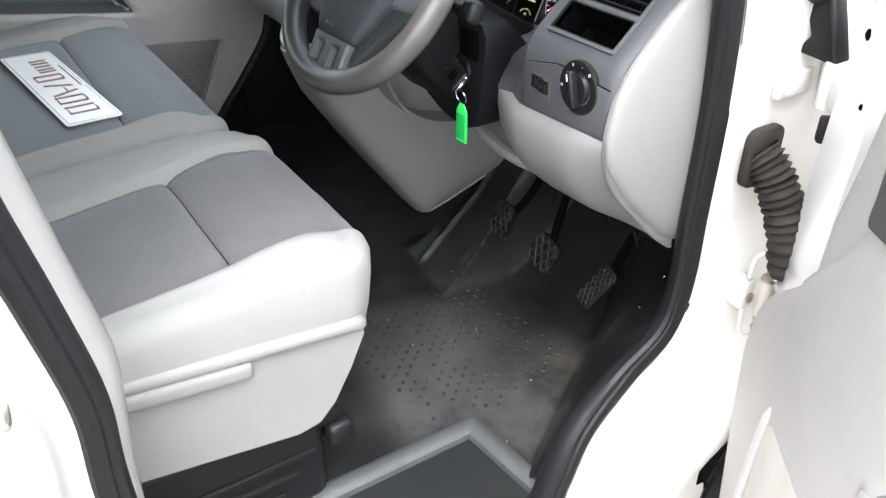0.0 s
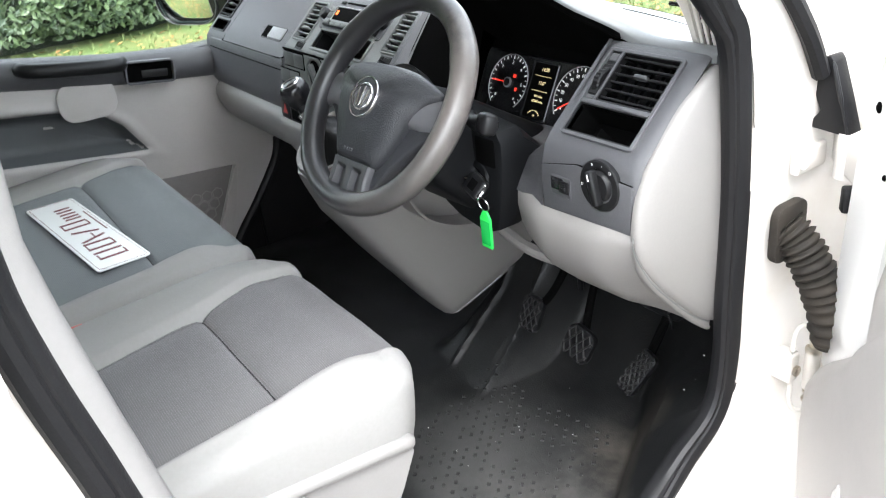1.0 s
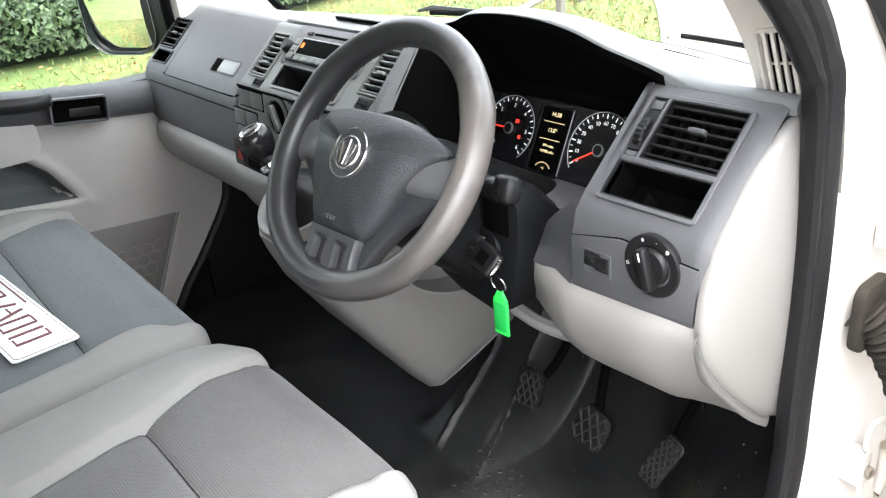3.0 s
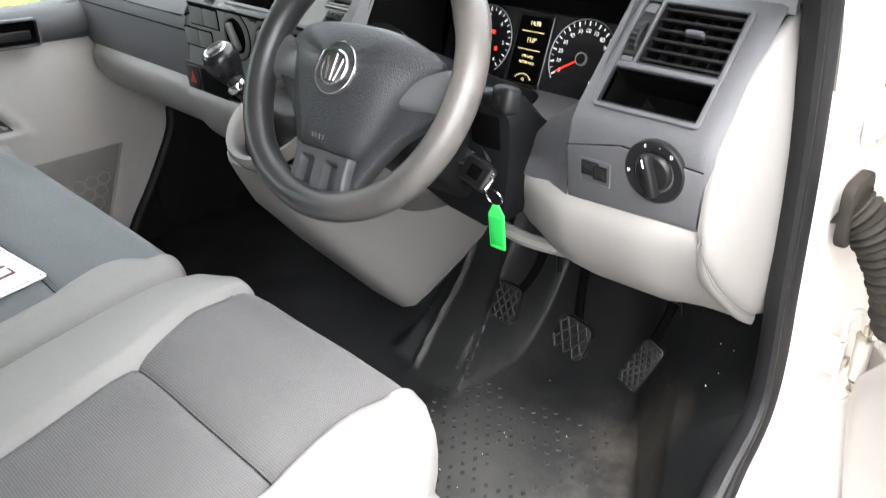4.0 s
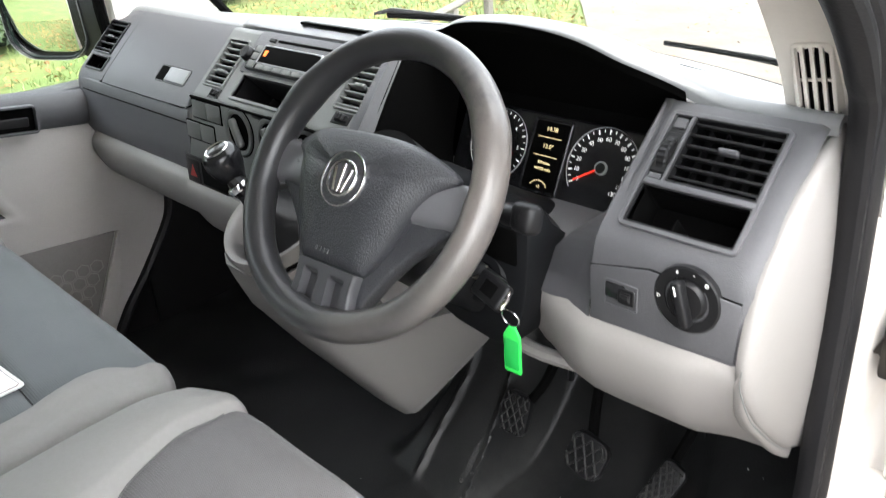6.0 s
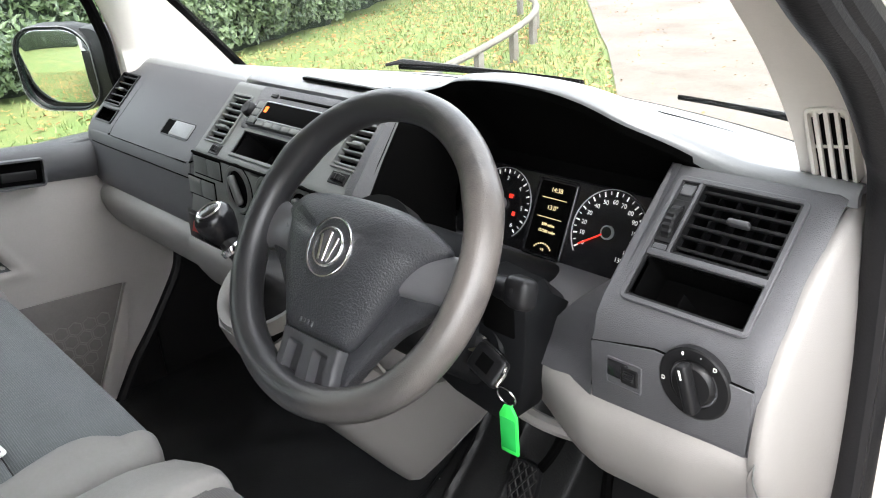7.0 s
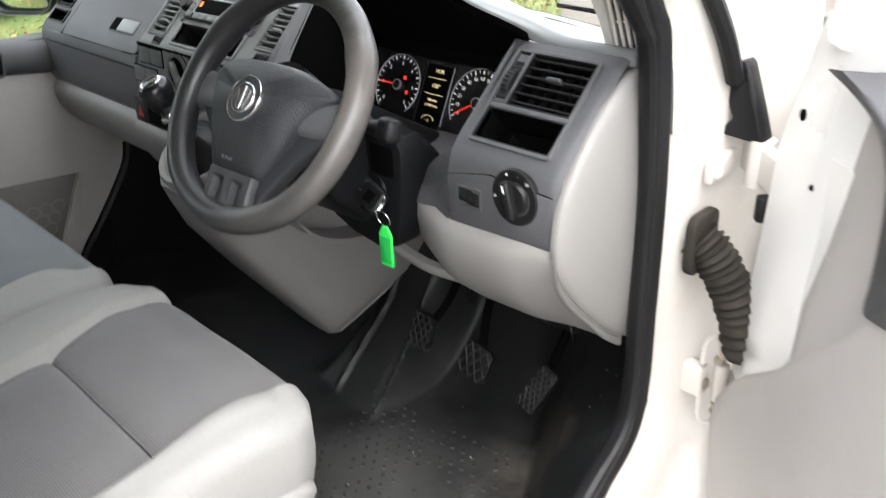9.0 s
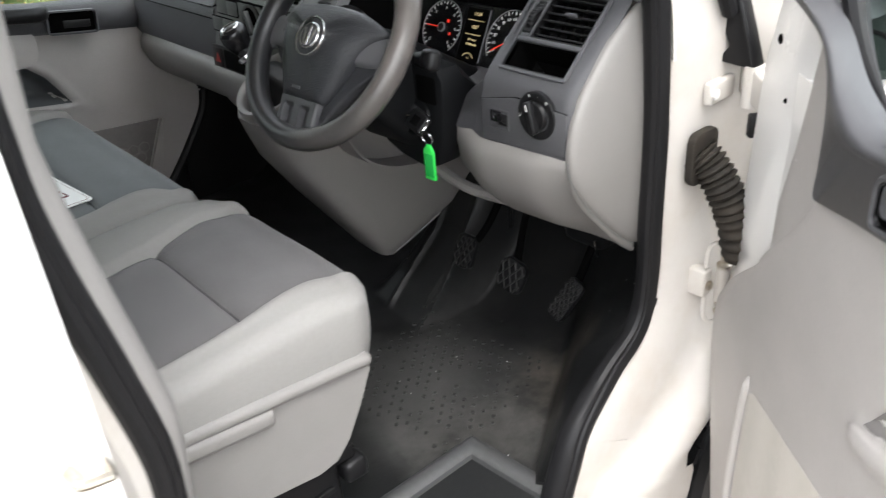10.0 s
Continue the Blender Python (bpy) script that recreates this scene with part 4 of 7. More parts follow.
# top pad, with the hood swelling over the dials
HOOD_LINE = [(0.15, 0.0), (0.19, 0.006), (0.22, 0.024), (0.26, 0.050), (0.30, 0.064), (0.35, 0.072), (0.41, 0.074), (0.47, 0.071), (0.50, 0.067), (0.54, 0.058), (0.58, 0.044), (0.62, 0.028), (0.65, 0.014), (0.68, 0.003), (0.70, 0.0)]
HOOD = [(x / 100, sum(interp(x / 100 + d, HOOD_LINE) for d in (-0.02, -0.01, 0.0, 0.01, 0.02)) / 5) for x in range(12, 74)]


def top_front(x):
    mid2 = smooth(-0.30, -0.22, x) * (1 - smooth(0.20, 0.27, x))
    z = 1.427 + 0.018 * mid2 + interp(x, HOOD)
    y = 0.908 - 0.034 * mid2 - 0.028 * smooth(0.24, 0.36, x) * (1 - smooth(0.56, 0.66, x))
    return y, z - 0.044 * smooth(-0.70, -0.842, x) ** 2


XT = [-0.84 + 0.02 * i for i in range(84)]
top_rows = []
for x in XT:
    y0, z0 = top_front(x)
    y1 = 1.40 - 0.36 * x * x
    h = interp(x, HOOD)
    row = [Vector((x, y0 + 0.004, z0 - 0.010))]
    for t in (0.0, 0.01, 0.025, 0.05, 0.1, 0.18, 0.28, 0.4, 0.55, 0.72, 0.88, 1.0):
        zb = (1.427 + (0.012 - 0.007 * smooth(0.0, 0.04, h)) * smooth(0, 0.06, t)) * (1 - t) + 1.355 * t
        rise = (z0 - 1.427) * (1 - smooth(0.08, 0.75, t))
        row.append(Vector((x, y0 + (y1 - y0) * t - 0.003 * math.sin(min(1, t / 0.02) * 1.57) + 0.003, zb + rise + 0.004 * smooth(0, 0.02, t))))
    top_rows.append(row)
part("top_pad", thick(grid(top_rows), 0.008), TOPM, dash, "grey grained dashboard top", angle=60)
# demist slot by the screen and a lidded storage slot in the middle
part("demist_slot", tube([(x, 1.335 - 0.36 * x * x, 1.3695) for x in [-0.6 + 0.05 * i for i in range(25)]], 0.005, 6, flat=0.3), VOID, dash)
TT = basis((0.03, 0.905, 1.4605), (1, 0, 0), (0, 1, -0.115))
part("lid_slot", plate(rounded(-0.105, 0.105, -0.014, 0.022, 0.010), 0.004, TT @ Matrix.Translation((0, 0, -0.0015))), VOID, dash)
part("top_lid", plate(rounded(-0.098, 0.098, -0.010, 0.016, 0.008), 0.006, TT @ Matrix.Translation((0, 0, 0.001)), 0.002), TOPM, dash)

# hood inside and the dial cluster
DIALS = basis((0.41, 0.9445, 1.279), (1, 0, 0), (0, 0.43, 0.9))
hood_rows = []
for x in [0.215 + 0.0145 * i for i in range(31)]:
    y0, z0 = top_front(x)
    xx = 0.25 + (x - 0.215) * (0.615 - 0.25) / 0.435
    hood_rows.append([Vector((x, y0 - 0.0020, z0 - 0.0005)), Vector((x, y0 + 0.0015, z0 - 0.012)), Vector((x * 0.7 + xx * 0.3, y0 + 0.03, max(z0 - 0.03, 1.36))), Vector((xx, 0.985, 1.372)), Vector((xx, 0.975, 1.355))])
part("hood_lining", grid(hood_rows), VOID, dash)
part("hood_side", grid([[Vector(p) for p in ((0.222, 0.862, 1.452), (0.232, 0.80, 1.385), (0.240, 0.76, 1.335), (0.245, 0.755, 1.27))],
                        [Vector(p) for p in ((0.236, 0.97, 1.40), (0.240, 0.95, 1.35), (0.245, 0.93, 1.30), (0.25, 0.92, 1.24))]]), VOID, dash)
part("hood_cheek", thick(grid([[Vector(p) for p in ((0.196, 0.858, 1.449), (0.200, 0.80, 1.395), (0.206, 0.762, 1.36), (0.214, 0.745, 1.335), (0.22, 0.742, 1.27))],
                         [Vector(p) for p in ((0.215, 0.850, 1.450), (0.222, 0.792, 1.392), (0.230, 0.753, 1.355), (0.238, 0.738, 1.33), (0.245, 0.735, 1.27))],
                         [Vector(p) for p in ((0.224, 0.866, 1.452), (0.233, 0.81, 1.39), (0.241, 0.775, 1.35), (0.248, 0.76, 1.325), (0.255, 0.76, 1.27))]]), 0.004), DARK, dash)
# concave cheek between the dials and the driver's end panel
A = spline([(0.640, 0.902, 1.432), (0.634, 0.80, 1.330), (0.628, 0.768, 1.275), (0.624, 0.762, 1.20)], 6)
M = spline([(0.622, 0.912, 1.428), (0.610, 0.83, 1.330), (0.598, 0.797, 1.268), (0.580, 0.779, 1.197)], 6)
B = spline([(0.612, 0.96, 1.40), (0.580, 0.905, 1.300), (0.540, 0.825, 1.255), (0.506, 0.787, 1.193)], 6)
B2 = spline([(0.614, 0.99, 1.40), (0.578, 0.95, 1.295), (0.530, 0.90, 1.25), (0.498, 0.86, 1.190)], 6)
part("cheek_panel", grid([A, M, B, B2]), DARK, dash, angle=60)
part("dial_surround_lower", thick(grid([[Vector((x, y, z)) for y, z in ((0.945, 1.262), (0.925, 1.245), (0.87, 1.243), (0.80, 1.222), (0.785, 1.195))] for x in (0.24, 0.32, 0.40, 0.46, 0.50, 0.535, 0.56, 0.585)]), 0.004), DARK, dash, angle=60)
cl = part("dial_panel", plate(rounded(-0.175, 0.19, -0.045, 0.095, 0.03), 0.02, DIALS, 0.002), GLOSSB, dash, "glossy black panel with two round dials and a display")


def dial(cx, cy, r, marks, a0, a1, needle, numbers):
    part("dial_ring", grid([[DIALS @ Vector((cx + q * math.cos(a), cy + q * math.sin(a), h)) for a in [radians(a0 + 6 + (a1 - a0 - 12) * k / 60) for k in range(61)]] for q, h in ((r * 1.06, 0.001), (r * 1.072, 0.003), (r * 1.085, 0.001))]), RINGM, cl)
    ticks = bmesh.new()
    for k in range(marks):
        a = radians(a0 + (a1 - a0) * k / (marks - 1))
        big = k % 2 == 0
        mt = DIALS @ Matrix.Translation((cx, cy, 0.0015)) @ Matrix.Rotation(a, 4, "Z")
        box(r * (0.90 if big else 0.94), r * 1.02, -0.0010 if big else -0.0005, 0.0010 if big else 0.0005, 0, 0.0006, 0, 1, mt, ticks)
    part("tick_ring", ticks, LENSW, cl)
    mt = DIALS @ Matrix.Translation((cx, cy, 0.004)) @ Matrix.Rotation(radians(needle), 4, "Z")
    part("needle", box(0.006, r * 0.86, -0.0011, 0.0011, 0, 0.0012, 0.0004, 1, mt), NEEDLE, cl)
    part("needle_hub", lathe([(0.0075, 0.0), (0.0095, 0.0), (0.0095, 0.004), (0.0075, 0.004), (0.0074, 0.003)], DIALS @ Matrix.Translation((cx, cy, 0.001)), 24), SILVERP, cl)
    part("hub_cap", lathe([(0.0074, 0.001), (0.0074, 0.0045), (0.001, 0.005)], DIALS @ Matrix.Translation((cx, cy, 0.001)), 20), BLACK, cl)
    for k, s in enumerate(numbers):
        a = radians(a0 + (a1 - a0) * k / (len(numbers) - 1))
        words(s, DIALS @ Matrix.Translation((cx + r * 0.76 * math.cos(a), cy + r * 0.76 * math.sin(a), 0.0015)), 0.0085, LENSW, cl)


def words(text, m, size, mat, parent, name="lettering", across="CENTER"):
    cu = bpy.data.curves.new(name, "FONT")
    cu.body, cu.size, cu.align_x, cu.align_y, cu.extrude = text, size, across, "CENTER", 0.00015
    tmp = bpy.data.objects.new(name, cu)
    me = bpy.data.meshes.new_from_object(tmp)
    bpy.data.objects.remove(tmp)
    bpy.data.curves.remove(cu)
    me.materials.clear()
    me.materials.append(mat)
    ob = new(name, me)
    ob.parent = parent
    if parent.type == "EMPTY" and not parent.get("local"):
        ob.matrix_parent_inverse = parent.matrix_basis.inverted()
    ob.matrix_basis = m
    return ob


dial(-0.092, 0.024, 0.050, 25, 225, -45, 180, ["0", "1", "2", "3", "4", "5", "6"])
dial(0.096, 0.024, 0.053, 27, 212, -50, 212, ["0", "10", "20", "30", "40", "50", "60", "70", "80", "90", "100", "110", "120", "130"])
part("display_screen", plate(rounded(-0.030, 0.028, -0.028, 0.072, 0.004), 0.002, DIALS @ Matrix.Translation((0, 0, 0.002)), 0.0005), VOID, cl)
part("display_edge", rim_plate(-0.036, 0.034, -0.034, 0.078, 0.003, 0.004, DIALS @ Matrix.Translation((0, 0, 0.004)), 0.006), GLOSSB, cl)
for txt, yy, sz in (("14:38", 0.061, 0.0092), ("13.0\u00b0", 0.036, 0.0090), ("599 miles", 0.012, 0.0058), ("107288 miles", 0.003, 0.0056)):
    words(txt, DIALS @ Matrix.Translation((0.0, yy, 0.0022)), sz, AMBER, cl)
for yy, x0, x1 in ((0.049, -0.022, 0.020), (0.022, -0.022, 0.020)):
    part("display_line", box(x0, x1, yy - 0.0004, yy + 0.0004, 0.002, 0.0026, 0, 1, DIALS), AMBER, cl)
for k in range(9):
    a = radians(150 - 15 * k)
    part("display_bar", box(-0.0008, 0.0008, -0.0010, 0.0010, 0.002, 0.0026, 0, 1, DIALS @ Matrix.Translation((0.016 * math.cos(a), -0.027 + 0.013 * math.sin(a), 0))), AMBER, cl)
words("+3", DIALS @ Matrix.Translation((0.0, -0.023, 0.0022)), 0.006, AMBER, cl)
part("warning_lamp", box(-0.004, 0.004, -0.003, 0.003, 0.001, 0.0022, 0.0008, 1, DIALS @ Matrix.Translation((-0.078, 0.038, 0))), NEEDLE, cl)
part("warning_lamp", box(-0.003, 0.003, -0.003, 0.003, 0.001, 0.0022, 0.0008, 1, DIALS @ Matrix.Translation((-0.066, 0.014, 0))), NEEDLE, cl)

# switch panel with the lamp switch
SWP = basis((0, 0.7645, 1.24), (1, 0, 0), (0, 0, 1))
sp2 = part("switch_panel", plate([(0.624, 0.030), (0.700, 0.046), (0.806, 0.040), (0.804, -0.028), (0.626, -0.039)], 0.006, SWP @ Matrix.Translation((0, 0, 0.0025)), 0.0015), DARK, dash)
part("panel_joint", plate([(0.6234, 0.0306), (0.700, 0.0466), (0.8052, 0.0406), (0.8034, -0.0284), (0.6256, -0.0396)], 0.003, SWP @ Matrix.Translation((0, 0, 0.0008))), VOID, dash)
part("dimmer_recess", rim_plate(0.645, 0.689, -0.013, 0.021, 0.002, 0.006, SWP @ Matrix.Translation((0, 0, 0.0035)), 0.003), DARK, sp2)
part("dimmer_block", box(0.646, 0.672, -0.003, 0.017, -0.002, 0.004, 0.002, 2, SWP), GLOSSB, sp2)
thumbwheel(SWP @ Matrix.Translation((0, 0, 0.003)), 0.674, 0.004, 0.010, 0.013)
sw2 = part("lamp_switch", lathe([(0.0385, -0.004), (0.0385, 0.003), (0.0365, 0.0045), (0.026, 0.004), (0.025, 0.002), (0.0235, 0.002), (0.022, 0.007), (0.020, 0.009), (0.001, 0.009)], SWP @ Matrix.Translation((0.747, 0.027, 0.0)), 48), BLACK, dash, "round black rotary lamp switch")
grip = SWP @ Matrix.Translation((0.747, 0.027, 0.010)) @ Matrix.Rotation(radians(16), 4, "Z")
part("grip", box(-0.0065, 0.0065, -0.026, 0.026, -0.004, 0.011, 0.004, 3, grip), BLACK, sw2)
part("pointer", box(-0.001, 0.001, 0.012, 0.022, 0.0108, 0.0115, 0, 1, grip), LENSW, sw2)
for a, s in ((112, "0"), (78, "-"), (48, "D"), (188, "D"), (262, "*")):
    words(s, SWP @ Matrix.Translation((0.747 + 0.0325 * math.cos(radians(a)), 0.027 + 0.0325 * math.sin(radians(a)), 0.0046)), 0.006, LENSW, sw2)

# pale lower dash on the driver's side, and the end cap
low_rows = []
for i in range(25):
    k = i / 24
    x = 0.510 + (0.811 - 0.510) * k
    end = min(1.0, k / 0.35)
    top = Vector((x, 0.794 - 0.032 * end, 1.197 + 0.012 * k))
    bulge = 0.014 * end
    prof = [(0.012, 0.003), (-0.003, -0.005), (-0.005 - bulge * 0.3, -0.032), (0.006 - bulge * 0.3, -0.080), (0.034, -0.128), (0.078, -0.167), (0.122, -0.192), (0.152, -0.208)]
    left = 1 - smooth(0.0, 0.22, k)
    tail = [(0.777, 1.211), (0.764, 1.206), (0.760, 1.188), (0.772, 1.156), (0.799, 1.118), (0.830, 1.081), (0.899, 1.011), (0.941, 0.976)]
    wt = smooth(0.72, 1.0, k)
    low_rows.append([Vector((x - 0.055 * left * (j / 7) ** 1.5, (top.y + dy + 0.045 * left * (j / 7)) * (1 - wt) + tail[j][0] * wt, (top.z + dz) * (1 - wt) + tail[j][1] * wt)) for j, (dy, dz) in enumerate(prof)])
part("lower_trim_driver", thick(grid(low_rows), 0.006), LIGHT, dash, "pale grey knee panel", angle=60)
part("knee_strip", tube(spline([(0.60, 0.955, 0.985), (0.50, 0.93, 0.985), (0.42, 0.90, 1.0), (0.33, 0.89, 1.03), (0.24, 0.90, 1.06)], 5), 0.012, 8), LIGHT, dash)
cap_o = [(0.760, 1.195), (0.758, 1.215), (0.762, 1.247), (0.772, 1.281), (0.790, 1.311), (0.814, 1.339), (0.865, 1.385), (0.93, 1.418), (1.03, 1.418), (1.05, 1.30), (1.03, 1.10), (0.985, 0.990), (0.932, 1.001), (0.888, 1.032), (0.820, 1.099), (0.788, 1.138), (0.767, 1.170)]
cap_ring = spline([(0, y, z) for y, z in cap_o + cap_o[:1]], 4)[:-1]
cc = Vector((0, 0.89, 1.22))
cap_rows = []
for k, x in ((0.99, 0.808), (1.0, 0.812), (1.0, 0.8165), (0.985, 0.821), (0.93, 0.825), (0.80, 0.829), (0.5, 0.833), (0.2, 0.835)):
    cap_rows.append([Vector((x, cc.y + (p.y - cc.y) * k, cc.z + (p.z - cc.z) * k)) for p in cap_ring])
part("end_cap", loft(cap_rows), LIGHT, dash, "pale grey rounded dash end cap", angle=70)
seam = spline([(0, 0.757, 1.211), (0, 0.758, 1.188), (0, 0.787, 1.137), (0, 0.819, 1.098), (0, 0.887, 1.031), (0, 0.934, 0.997)], 6)
lip = spline([(0, 0.765, 1.209), (0, 0.760, 1.190), (0, 0.767, 1.160), (0, 0.792, 1.120), (0, 0.823, 1.084), (0, 0.892, 1.013), (0, 0.935, 0.978)], 5)
flange = []
for k, q in enumerate(lip):
    p = seam[min(len(seam) - 1, round(k * (len(seam) - 1) / (len(lip) - 1)))]
    thin = smooth(-1, 16, k)
    flange.append([Vector((0.8165 + (x - 0.8165) * thin, p.y + (q.y - p.y) * c * thin, p.z + (q.z - p.z) * c * thin)) for x, c in ((0.798, -0.6), (0.799, 0.5), (0.8015, 0.88), (0.805, 1.0), (0.810, 1.0), (0.8135, 0.88), (0.8155, 0.5), (0.8165, 0.0), (0.817, -0.6))])
part("end_flange", grid(flange), LIGHT, dash, angle=70)
part("flange_seam", tube([Vector((0.8162, p.y - 0.0005, p.z - 0.001)) for p in seam], 0.0008, 6), STACK, dash)

# centre stack
xs = [-0.242, -0.230, -0.166, -0.160, -0.128, 0.092, 0.133, 0.201, 0.212]
bs = [0.030, 0.036, 0.042, 0.048, 0.058, 0.077, 0.096, 0.158, 0.174, 0.179, 0.186]
rows2 = [[MIDDLE @ Vector((x, b, 0 if 0.031 < b < 0.18 else -0.004)) for b in bs] for x in xs]


def stack_cut(i, j):
    cx, cb = (xs[i] + xs[i + 1]) / 2, (bs[j] + bs[j + 1]) / 2
    return (-0.230 < cx < -0.166 and 0.058 < cb < 0.158) or (-0.128 < cx < 0.092 and 0.048 < cb < 0.096) or (0.133 < cx < 0.201 and 0.077 < cb < 0.174)


part("radio_surround", thick(grid(rows2, skip=stack_cut), 0.02), STACK, dash, angle=40)
louvre("air_vent", MIDDLE, -0.229, -0.167, 0.060, 0.157, 8, -0.195, 2, STACK)
louvre("air_vent", MIDDLE, 0.135, 0.199, 0.079, 0.172, 8, 0.167, 3, STACK)
thumbwheel(MIDDLE, -0.178, 0.047, 0.016, 0.012, False)
thumbwheel(MIDDLE, 0.167, 0.062, 0.020, 0.012, False)
tray("radio_tray", MIDDLE, -0.126, 0.090, 0.050, 0.094, 0.07, 0.006, STACK, "open storage slot under the radio", BLACK)
rad = part("radio", plate(rounded(-0.150, 0.110, 0.098, 0.184, 0.010), 0.02, MIDDLE @ Matrix.Translation((0, 0, 0.003)), 0.002), DARK, dash, "black and silver car radio")
part("radio_fascia", plate(rounded(-0.128, 0.092, 0.104, 0.152, 0.004), 0.012, MIDDLE @ Matrix.Translation((0, 0, 0.010)), 0.002), BLACK, rad, "black radio fascia")
part("fascia_edge", rim_plate(-0.100, 0.062, 0.1155, 0.1525, 0.0022, 0.003, MIDDLE @ Matrix.Translation((0, 0, 0.0125)), 0.003), SILVERP, rad, "thin silver edge")
part("radio_screen", plate(rounded(-0.096, 0.058, 0.117, 0.150, 0.003), 0.003, MIDDLE @ Matrix.Translation((0, 0, 0.0118)), 0.0006), VOID, rad)
part("display_glint", box(-0.091, -0.082, 0.131, 0.142, 0.0116, 0.0121, 0, 1, MIDDLE @ Matrix.Translation((0, 0, 0))), ORANGE, rad)
for k in range(3):
    part("mode_key", box(-0.120, -0.100, 0.1065 + 0.0148 * k, 0.120 + 0.0148 * k, 0.009, 0.0128, 0.0015, 2, MIDDLE), STACK, rad)
    part("mode_key", box(0.063, 0.086, 0.1065 + 0.0148 * k, 0.120 + 0.0148 * k, 0.009, 0.0122, 0.0015, 2, MIDDLE), STACK, rad)
part("key_shadow", box(-0.0995, -0.0965, 0.106, 0.150, 0.009, 0.0106, 0, 1, MIDDLE), VOID, rad)
for k in range(6):
    part("preset_key", box(-0.094 + 0.0258 * k, -0.0695 + 0.0258 * k, 0.1055, 0.1150, 0.009, 0.0122, 0.0015, 2, MIDDLE), STACK, rad)
part("volume_knob", lathe([(0.013, 0.0), (0.013, 0.012), (0.011, 0.016), (0.009, 0.0165), (0.001, 0.015)], MIDDLE @ Matrix.Translation((-0.137, 0.130, 0.003)), 24), BLACK, rad, "black volume knob with a silver ring")
part("knob_ring", lathe([(0.0146, 0.0), (0.0146, 0.003), (0.013, 0.004), (0.0125, 0.003)], MIDDLE @ Matrix.Translation((-0.137, 0.130, 0.003)), 24), SILVERP, rad)
part("volume_knob", lathe([(0.013, 0.0), (0.013, 0.012), (0.011, 0.016), (0.009, 0.0165), (0.001, 0.015)], MIDDLE @ Matrix.Translation((0.098, 0.134, 0.003)), 24), BLACK, rad)
part("disc_slot", box(-0.085, 0.085, 0.165, 0.170, 0.0025, 0.0045, 0.001, 1, MIDDLE), VOID, rad)
part("eject_key", box(-0.110, -0.092, 0.164, 0.171, 0.002, 0.0055, 0.001, 1, MIDDLE), BLACK, rad)
# lower stack
LOW = basis((0, 0.752, 1.25), (1, 0, 0), (0, 0.06, 1))
part("switch_bank", plate([(-0.243, 0.092), (0.222, 0.092), (0.235, -0.03), (0.235, -0.085), (-0.300, -0.085), (-0.296, -0.05), (-0.272, 0.02)], 0.03, LOW, 0.004), STACK, dash)
for k in range(2):
    for j in range(2):
        x0 = -0.262 + 0.0485 * k - 0.016 * j + (0.014 if j == 0 else 0)
        part("key_gap", box(x0 - 0.0028, x0 + 0.0503, 0.0472 - 0.043 * j, 0.0848 - 0.043 * j, -0.002, 0.0012, 0.002, 2, LOW), VOID, dash)
        part("blank_key", box(x0, x0 + 0.0475, 0.050 - 0.043 * j, 0.082 - 0.043 * j, -0.002, 0.003, 0.003, 2, LOW), STACK, dash)
for x, nm in ((-0.095, "fan_knob"), (0.002, "air_knob"), (0.098, "heat_knob")):
    LK2 = LOW @ Matrix.Translation((x, 0.047, 0))
    kb = part(nm, lathe([(0.0415, 0.0), (0.0415, 0.003), (0.039, 0.005), (0.0335, 0.0045), (0.032, 0.001), (0.001, 0.001)], LK2, 36), STACK, dash, "round grey heater knob")
    part("grip", box(-0.0065, 0.0065, -0.026, 0.026, 0.001, 0.013, 0.004, 3, LK2 @ Matrix.Rotation(radians(28), 4, "Z")), STACK, kb)
    part("shadow_ring", lathe([(0.0318, 0.0016), (0.001, 0.0018)], LK2, 36), VOID, kb)
    part("outer_gap", lathe([(0.0440, -0.002), (0.0440, 0.0008), (0.0410, 0.0008)], LK2, 36), VOID, kb)
part("stack_seam", tube([MIDDLE @ Vector((x, 0.0305, 0.0)) for x in (-0.246, -0.1, 0.1, 0.214)], 0.0024, 6), VOID, dash)
part("rocker_key", box(-0.050, -0.016, 0.080, 0.090, -0.002, 0.002, 0.002, 2, LOW), BLACK, dash)
part("hazard_panel", box(-0.304, -0.165, -0.088, -0.030, -0.004, 0.003, 0.003, 2, LOW), BLACK, dash)
hz = part("hazard_switch", box(-0.296, -0.252, -0.082, -0.036, 0.0, 0.005, 0.003, 2, LOW), BLACK, dash)
part("triangle", plate([(-0.286, -0.070), (-0.262, -0.070), (-0.274, -0.047)], 0.0015, LOW @ Matrix.Translation((0, 0, 0.0058))), RED, hz, "red warning triangle")
part("lower_tray", box(-0.245, 0.0, -0.080, -0.036, 0.0, 0.0035, 0.002, 2, LOW), VOID, dash)
part("stack_apron", thick(grid([[Vector((x, q.y, q.z)) for q in spline([(0, 0.742, 1.168), (0, 0.735, 1.15), (0, 0.745, 1.11), (0, 0.785, 1.05), (0, 0.86, 1.01), (0, 0.98, 0.99)], 4)] for x in [-0.29 + 0.03 * i for i in range(19)]]), 0.005), LIGHT, dash, angle=60)

# ---------------------------------------------------------------- console under the stack, gear lever
con = thing("centre_console", (0.06, 0.9, 0.6), "pale grey plastic gear console tapering to the floor", "console")
con_rows = []
